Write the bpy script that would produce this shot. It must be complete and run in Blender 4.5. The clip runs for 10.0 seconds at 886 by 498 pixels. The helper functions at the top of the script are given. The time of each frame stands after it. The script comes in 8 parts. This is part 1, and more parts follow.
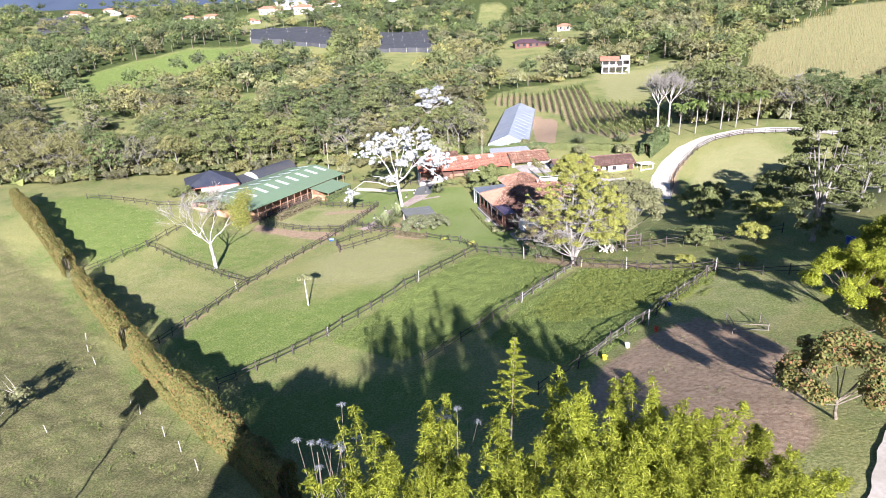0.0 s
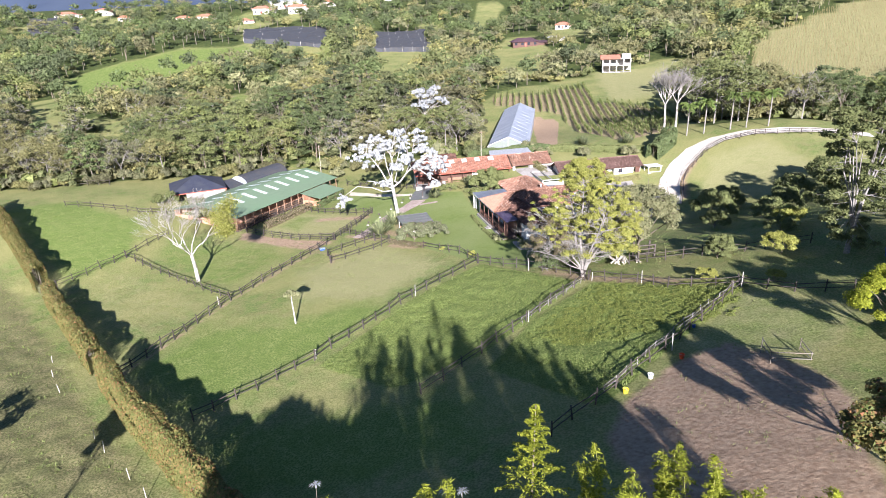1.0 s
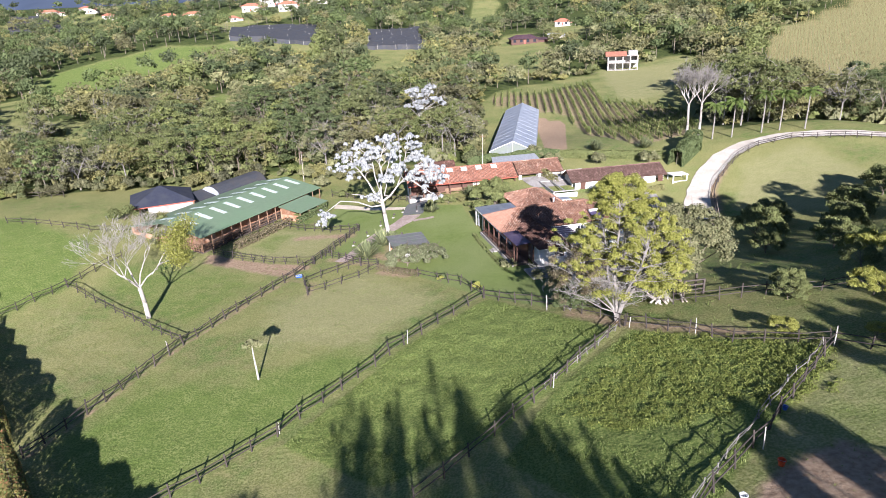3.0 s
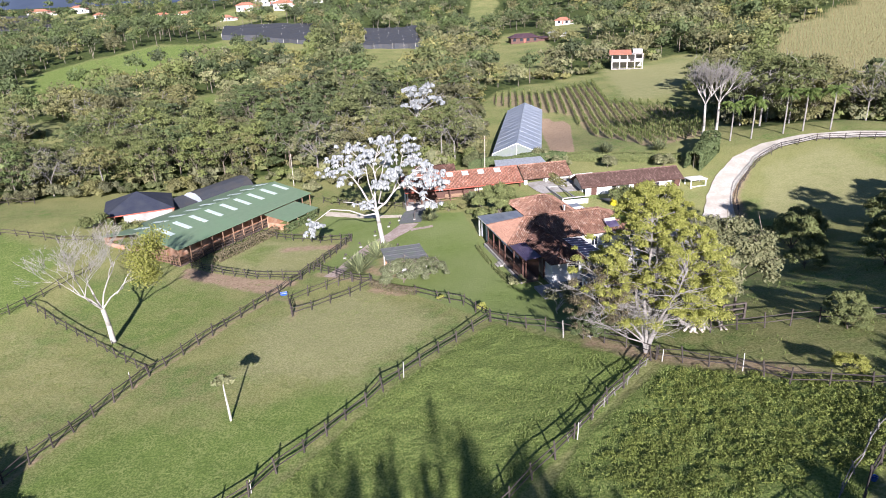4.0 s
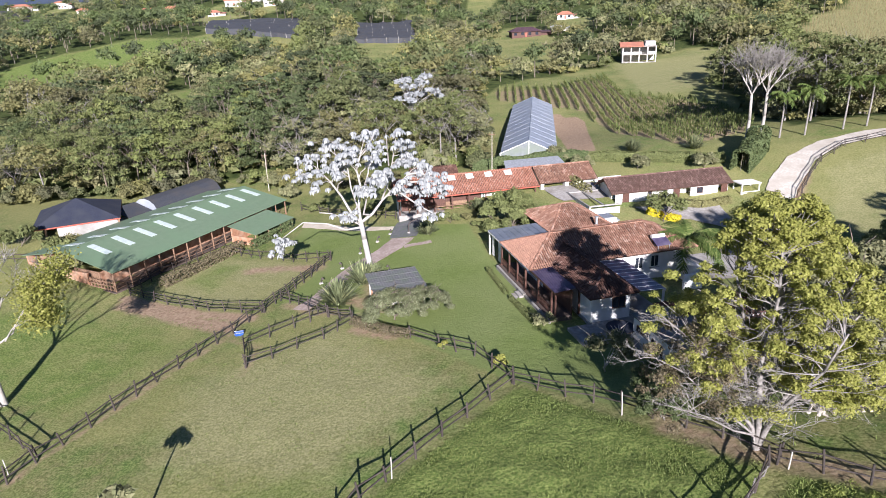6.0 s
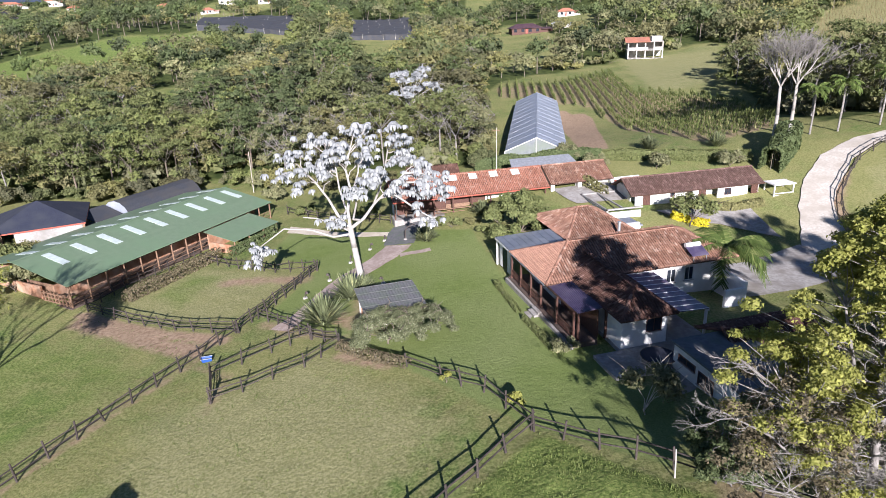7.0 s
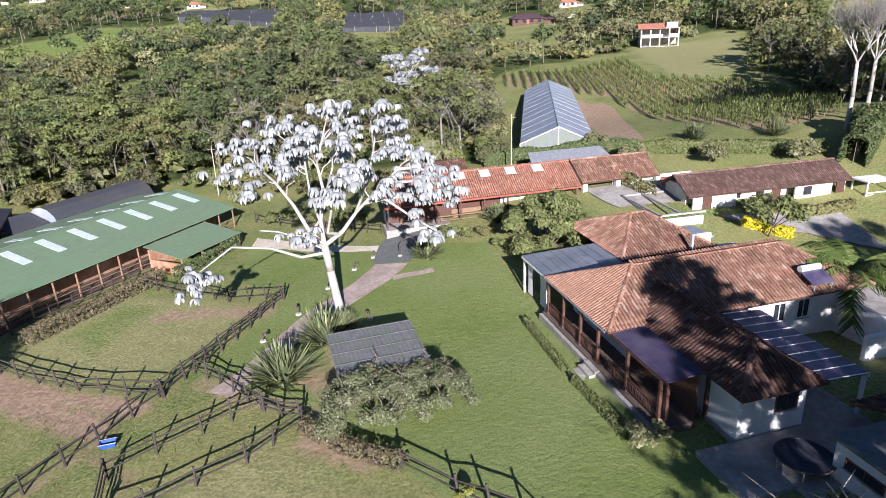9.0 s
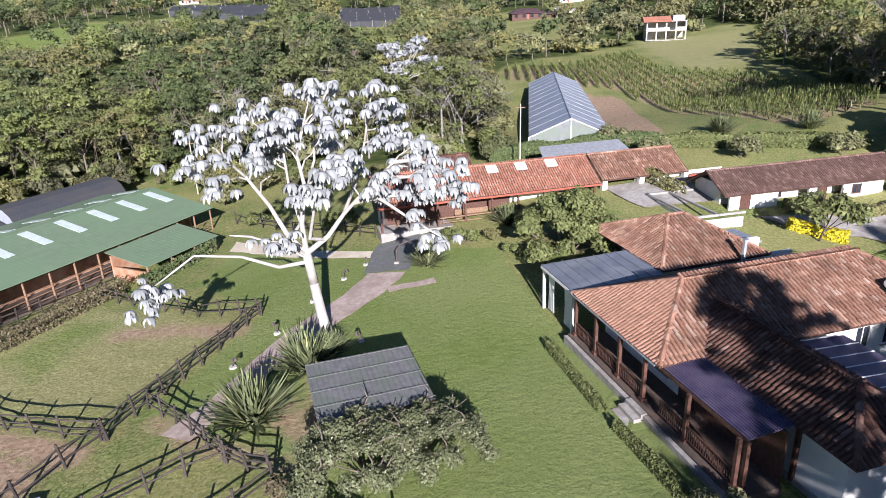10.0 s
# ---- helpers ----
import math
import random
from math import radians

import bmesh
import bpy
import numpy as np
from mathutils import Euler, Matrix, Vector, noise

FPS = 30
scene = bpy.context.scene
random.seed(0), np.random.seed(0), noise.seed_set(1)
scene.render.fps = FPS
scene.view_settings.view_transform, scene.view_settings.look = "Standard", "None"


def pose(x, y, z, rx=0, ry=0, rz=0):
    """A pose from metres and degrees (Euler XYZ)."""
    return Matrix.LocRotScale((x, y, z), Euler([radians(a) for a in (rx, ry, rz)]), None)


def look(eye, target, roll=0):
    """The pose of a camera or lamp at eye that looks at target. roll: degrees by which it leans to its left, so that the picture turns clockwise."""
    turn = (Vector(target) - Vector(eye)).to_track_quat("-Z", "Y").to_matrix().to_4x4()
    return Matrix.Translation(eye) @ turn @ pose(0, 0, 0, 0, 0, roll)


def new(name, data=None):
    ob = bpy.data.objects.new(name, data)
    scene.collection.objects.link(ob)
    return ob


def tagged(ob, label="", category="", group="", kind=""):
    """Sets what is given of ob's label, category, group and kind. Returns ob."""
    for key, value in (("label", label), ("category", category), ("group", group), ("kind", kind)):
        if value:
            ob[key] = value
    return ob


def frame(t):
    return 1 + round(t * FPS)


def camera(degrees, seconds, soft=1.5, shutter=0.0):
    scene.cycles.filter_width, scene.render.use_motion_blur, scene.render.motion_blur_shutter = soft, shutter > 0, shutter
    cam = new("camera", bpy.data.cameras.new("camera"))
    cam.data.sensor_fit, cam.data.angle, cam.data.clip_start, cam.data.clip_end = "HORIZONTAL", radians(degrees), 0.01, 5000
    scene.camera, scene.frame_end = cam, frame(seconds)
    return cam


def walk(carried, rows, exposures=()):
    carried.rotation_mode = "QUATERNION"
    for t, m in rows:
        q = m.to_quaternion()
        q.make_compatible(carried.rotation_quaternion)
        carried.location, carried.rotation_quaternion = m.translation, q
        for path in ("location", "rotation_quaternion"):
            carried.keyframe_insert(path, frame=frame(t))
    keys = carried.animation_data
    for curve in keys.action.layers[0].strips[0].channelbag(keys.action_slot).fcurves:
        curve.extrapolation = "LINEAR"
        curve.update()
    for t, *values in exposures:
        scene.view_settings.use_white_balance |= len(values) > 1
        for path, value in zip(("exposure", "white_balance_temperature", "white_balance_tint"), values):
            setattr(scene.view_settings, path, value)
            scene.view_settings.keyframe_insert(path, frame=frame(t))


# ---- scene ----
cam = camera(70.0, 10.0, soft=0.92)
PATH = [
    (0, (1.023, -3.696, 40.452), (0.981, -1.826, 39.745), -2.2),
    (0.5, (0.922, -0.087, 39.928), (0.884, 1.784, 39.221), -2.3),
    (1, (0.815, 3.765, 39.44), (0.781, 5.636, 38.733), -2.4),
    (1.5, (0.703, 7.927, 38.939), (0.672, 9.798, 38.232), -2.4),
    (2, (0.618, 12.245, 38.402), (0.589, 14.115, 37.694), -2.5),
    (2.5, (0.524, 16.733, 37.887), (0.499, 18.603, 37.178), -2.5),
    (4, (-0.041, 30.946, 35.628), (-0.054, 32.818, 34.922), -2.5),
    (4.5, (-0.114, 35.775, 34.677), (-0.125, 37.646, 33.97), -2.5),
    (5, (-0.292, 40.751, 33.536), (-0.3, 42.622, 32.83), -2.5),
    (5.5, (-0.542, 45.833, 32.321), (-0.546, 47.704, 31.617), -2.5),
    (7, (-1.103, 60.195, 28.611), (-1.095, 62.068, 27.91), -2.4),
    (7.5, (-1.27, 64.881, 27.343), (-1.26, 66.755, 26.644), -2.6),
    (8, (-1.447, 69.467, 26.18), (-1.436, 71.34, 25.479), -2.7),
    (8.5, (-1.704, 74.005, 24.993), (-1.686, 75.878, 24.292), -2.6),
    (9, (-1.879, 78.402, 23.881), (-1.86, 80.275, 23.179), -2.7),
    (9.5, (-2.125, 82.625, 22.743), (-2.1, 84.497, 22.04), -2.6),
    (10, (-2.302, 86.276, 21.602), (-2.273, 88.148, 20.898), -2.6),
]

EXPOSURES = [(0, 1.83, 5960, 20), (1.2, 1.66, 5960, 20), (2.5, 1.46, 5960, 20), (4.0, 1.3, 5960, 20), (5.5, 1.19, 5960, 20), (10, 1.13, 5960, 20)]
walk(cam, [(t, look(eye, target, roll)) for t, eye, target, roll in PATH], EXPOSURES)

# ---- light ----
SUN_TO = Vector((0.11, -0.994, 0.0)) * math.cos(radians(21.5)) + Vector((0, 0, math.sin(radians(21.5))))
world = bpy.data.worlds.new("sky")
scene.world = world
world.use_nodes = True
sky = world.node_tree.nodes.new("ShaderNodeTexSky")
sky.sky_type, sky.sun_disc = "NISHITA", False
sky.sun_elevation, sky.sun_rotation = radians(21.5), radians(180 - 6.3)
sky.ozone_density, sky.dust_density = 5.0, 0.4
backing = world.node_tree.nodes["Background"]
backing.inputs["Strength"].default_value = 0.036
world.node_tree.links.new(sky.outputs[0], backing.inputs[0])
sun = new("sun", bpy.data.lights.new("sun", "SUN"))
sun.data.energy, sun.data.angle, sun.data.color = 5.0, radians(0.6), (1.0, 0.95, 0.87)
sun.matrix_world = look(SUN_TO * 300, (0, 0, 0))

# ---- materials ----
def node(tree, kind, **inputs):
    n = tree.nodes.new("ShaderNode" + kind)
    for key, value in inputs.items():
        n.inputs[key.replace("_", " ")].default_value = value
    return n


def noise_fac(tree, coord, scale, detail=3.0, lo=0.35, hi=0.65):
    n = node(tree, "TexNoise", Scale=scale, Detail=detail)
    tree.links.new(coord, n.inputs["Vector"])
    r = node(tree, "MapRange", From_Min=lo, From_Max=hi)
    tree.links.new(n.outputs["Fac"], r.inputs["Value"])
    return r.outputs["Result"]


def mixed(tree, fac, a, b):
    m = tree.nodes.new("ShaderNodeMix")
    m.data_type = "RGBA"
    for socket, value in ((m.inputs[0], fac), (m.inputs[6], a), (m.inputs[7], b)):
        if isinstance(value, (tuple, list)):
            socket.default_value = (*value, 1)
        elif isinstance(value, (int, float)):
            socket.default_value = value
        else:
            tree.links.new(value, socket)
    return m.outputs[2]


def surface(name, a, b, grain=6.0, stain=0.6, c=None, rough=0.8, metal=0.0, bump=0.15, spread=0.0):
    """A surface of colours a and b in fine grain, c in large stains; spread varies it from object to object."""
    m = bpy.data.materials.new(name)
    m.use_nodes = True
    t = m.node_tree
    s = t.nodes["Principled BSDF"]
    co = node(t, "TexCoord").outputs["Object"]
    col = mixed(t, noise_fac(t, co, grain, 4.0), a, b)
    if c:
        col = mixed(t, noise_fac(t, co, stain, 5.0, 0.42, 0.68), col, c)
    if spread:
        r = node(t, "ObjectInfo").outputs["Random"]
        h = t.nodes.new("ShaderNodeHueSaturation")
        mr = node(t, "MapRange", To_Min=1 - spread, To_Max=1 + spread)
        t.links.new(r, mr.inputs["Value"])
        t.links.new(mr.outputs[0], h.inputs["Value"])
        t.links.new(col, h.inputs["Color"])
        col = h.outputs[0]
    t.links.new(col, s.inputs["Base Color"])
    s.inputs["Roughness"].default_value, s.inputs["Metallic"].default_value = rough, metal
    if bump:
        n = node(t, "TexNoise", Scale=grain * 1.5, Detail=5.0)
        t.links.new(co, n.inputs["Vector"])
        bu = node(t, "Bump", Strength=bump, Distance=0.05)
        t.links.new(n.outputs["Fac"], bu.inputs["Height"])
        t.links.new(bu.outputs[0], s.inputs["Normal"])
    return m


def island(name, a, b, c=None, rough=0.75, spread=0.15, gloss=0.3, through_light=0.25, calm=0.0, stain=0.0):
    """Leaves, tiles and other joined pieces: each piece takes its own colour between a, b and c."""
    a = tuple(p + (q - p) * calm for p, q in zip(a, b))
    c = c and tuple(p + (q - p) * calm for p, q in zip(c, b))
    m = bpy.data.materials.new(name)
    m.use_nodes = True
    t = m.node_tree
    s = t.nodes["Principled BSDF"]
    rnd = node(t, "NewGeometry").outputs["Random Per Island"]
    ramp = t.nodes.new("ShaderNodeValToRGB")
    ramp.color_ramp.elements[0].color, ramp.color_ramp.elements[1].color = (*a, 1), (*b, 1)
    if c:
        ramp.color_ramp.elements.new(0.8).color = (*b, 1)
        ramp.color_ramp.elements[2].color = (*c, 1)
    t.links.new(rnd, ramp.inputs[0])
    h = t.nodes.new("ShaderNodeHueSaturation")
    orand = node(t, "ObjectInfo").outputs["Random"]
    mr = node(t, "MapRange", To_Min=1 - spread, To_Max=1 + spread)
    t.links.new(orand, mr.inputs["Value"])
    tint = node(t, "Attribute")
    tint.attribute_name = "tint"
    ad = node(t, "Math")
    t.links.new(mr.outputs[0], ad.inputs[0])
    t.links.new(tint.outputs["Fac"], ad.inputs[1])
    value = ad.outputs[0]
    if calm:
        co = node(t, "TexCoord").outputs["Object"]
        n = node(t, "TexNoise", Scale=2.2, Detail=5.0, Roughness=0.8)
        t.links.new(co, n.inputs["Vector"])
        r = node(t, "MapRange", From_Min=0.3, From_Max=0.7, To_Min=0.7, To_Max=1.3)
        t.links.new(n.outputs["Fac"], r.inputs["Value"])
        mu = node(t, "Math")
        mu.operation = "MULTIPLY"
        t.links.new(value, mu.inputs[0])
        t.links.new(r.outputs[0], mu.inputs[1])
        value = mu.outputs[0]
        bu = node(t, "Bump", Strength=0.3, Distance=0.25)
        t.links.new(n.outputs["Fac"], bu.inputs["Height"])
        t.links.new(bu.outputs[0], s.inputs["Normal"])
    if stain:
        co = node(t, "TexCoord").outputs["Object"]
        n = node(t, "TexNoise", Scale=0.55, Detail=6.0, Roughness=0.7)
        t.links.new(co, n.inputs["Vector"])
        r = node(t, "MapRange", From_Min=0.3, From_Max=0.7, To_Min=1 - stain, To_Max=1 + stain * 0.5)
        t.links.new(n.outputs["Fac"], r.inputs["Value"])
        mu = node(t, "Math")
        mu.operation = "MULTIPLY"
        t.links.new(value, mu.inputs[0])
        t.links.new(r.outputs[0], mu.inputs[1])
        value = mu.outputs[0]
    t.links.new(value, h.inputs["Value"])
    sa = node(t, "Math")
    sa.operation = "MULTIPLY_ADD"
    sa.inputs[1].default_value = 0.4
    sa.inputs[2].default_value = 1.06 if calm else 1.0
    t.links.new(tint.outputs["Fac"], sa.inputs[0])
    t.links.new(sa.outputs[0], h.inputs["Saturation"])
    t.links.new(ramp.outputs[0], h.inputs["Color"])
    t.links.new(h.outputs[0], s.inputs["Base Color"])
    s.inputs["Roughness"].default_value = rough
    s.inputs["Specular IOR Level"].default_value = gloss
    if through_light:
        tr = node(t, "BsdfTranslucent")
        t.links.new(h.outputs[0], tr.inputs["Color"])
        mx = node(t, "MixShader", Fac=through_light)
        t.links.new(s.outputs[0], mx.inputs[1])
        t.links.new(tr.outputs[0], mx.inputs[2])
        t.links.new(mx.outputs[0], t.nodes["Material Output"].inputs[0])
    return m


def ground_material():
    m = bpy.data.materials.new("pasture")
    m.use_nodes = True
    t = m.node_tree
    s = t.nodes["Principled BSDF"]
    co = node(t, "TexCoord").outputs["Object"]

    def zone(name, breakup=0.35, scale=0.5):
        at = node(t, "Attribute")
        at.attribute_name = name
        n = node(t, "TexNoise", Scale=scale, Detail=6.0, Roughness=0.65)
        t.links.new(co, n.inputs["Vector"])
        ad = node(t, "Math")
        ad.operation = "MULTIPLY_ADD"
        t.links.new(n.outputs["Fac"], ad.inputs[0])
        ad.inputs[1].default_value = breakup * 2
        t.links.new(at.outputs["Fac"], ad.inputs[2])
        r = node(t, "MapRange", From_Min=0.35 + breakup, From_Max=0.65 + breakup)
        t.links.new(ad.outputs[0], r.inputs["Value"])
        return r.outputs[0]

    fine = noise_fac(t, co, 5.0, 9.0, 0.41, 0.6)
    mid = noise_fac(t, co, 0.55, 5.0, 0.35, 0.65)
    wide = noise_fac(t, co, 0.09, 5.0, 0.38, 0.6)
    lush = mixed(t, fine, (0.090, 0.14, 0.034), (0.191, 0.245, 0.075))
    olive = mixed(t, fine, (0.148, 0.16, 0.057), (0.265, 0.25, 0.11))
    grass = mixed(t, mid, lush, olive)
    grass = mixed(t, wide, grass, mixed(t, fine, (0.196, 0.205, 0.07), (0.297, 0.285, 0.12)))
    dry = mixed(t, fine, (0.23, 0.228, 0.096), (0.34, 0.325, 0.158))
    grass = mixed(t, zone("dry"), grass, dry)
    grass = mixed(t, zone("slope", 0.25), grass, mixed(t, fine, (0.107, 0.110, 0.044), mixed(t, mid, (0.172, 0.178, 0.072), (0.244, 0.216, 0.106))))
    grass = mixed(t, zone("lush", 0.3, 0.3), grass, mixed(t, fine, (0.105, 0.155, 0.034), mixed(t, mid, (0.165, 0.222, 0.056), (0.235, 0.272, 0.088))))
    lawn = mixed(t, noise_fac(t, co, 1.2, 5.0, 0.3, 0.7), (0.15, 0.2, 0.052), (0.195, 0.245, 0.075))
    lawn = mixed(t, noise_fac(t, co, 0.12, 3.0), lawn, (0.22, 0.258, 0.095))
    lawn = mixed(t, noise_fac(t, co, 8.0, 6.0, 0.45, 0.75), lawn, (0.115, 0.165, 0.042))
    col = mixed(t, zone("lawn", 0.06), grass, lawn)
    tall = mixed(t, fine, (0.106, 0.15, 0.035), (0.201, 0.24, 0.07))
    col = mixed(t, zone("tall", 0.3, 0.8), col, tall)
    dirt = mixed(t, noise_fac(t, co, 2.5, 6.0), (0.27, 0.185, 0.12), (0.4, 0.295, 0.2))
    col = mixed(t, zone("dirt", 0.3), col, dirt)
    wood = mixed(t, mid, (0.035, 0.055, 0.014), (0.085, 0.105, 0.03))
    col = mixed(t, zone("wood", 0.2, 0.1), col, wood)
    t.links.new(col, s.inputs["Base Color"])
    s.inputs["Roughness"].default_value = 0.95
    s.inputs["Specular IOR Level"].default_value = 0.15
    n = node(t, "TexNoise", Scale=2.6, Detail=8.0, Roughness=0.7)
    t.links.new(co, n.inputs["Vector"])
    bu = node(t, "Bump", Strength=0.55, Distance=0.2)
    t.links.new(n.outputs["Fac"], bu.inputs["Height"])
    # rank grass lies in soft heaps
    heap = node(t, "TexNoise", Scale=0.75, Detail=5.0, Roughness=0.62)
    t.links.new(co, heap.inputs["Vector"])
    rank = node(t, "Attribute")
    rank.attribute_name = "tall"
    hh = node(t, "Math")
    hh.operation = "MULTIPLY"
    t.links.new(heap.outputs["Fac"], hh.inputs[0])
    t.links.new(rank.outputs["Fac"], hh.inputs[1])
    bu2 = node(t, "Bump", Strength=0.36, Distance=0.7)
    t.links.new(hh.outputs[0], bu2.inputs["Height"])
    t.links.new(bu.outputs[0], bu2.inputs["Normal"])
    t.links.new(bu2.outputs[0], s.inputs["Normal"])
    return m


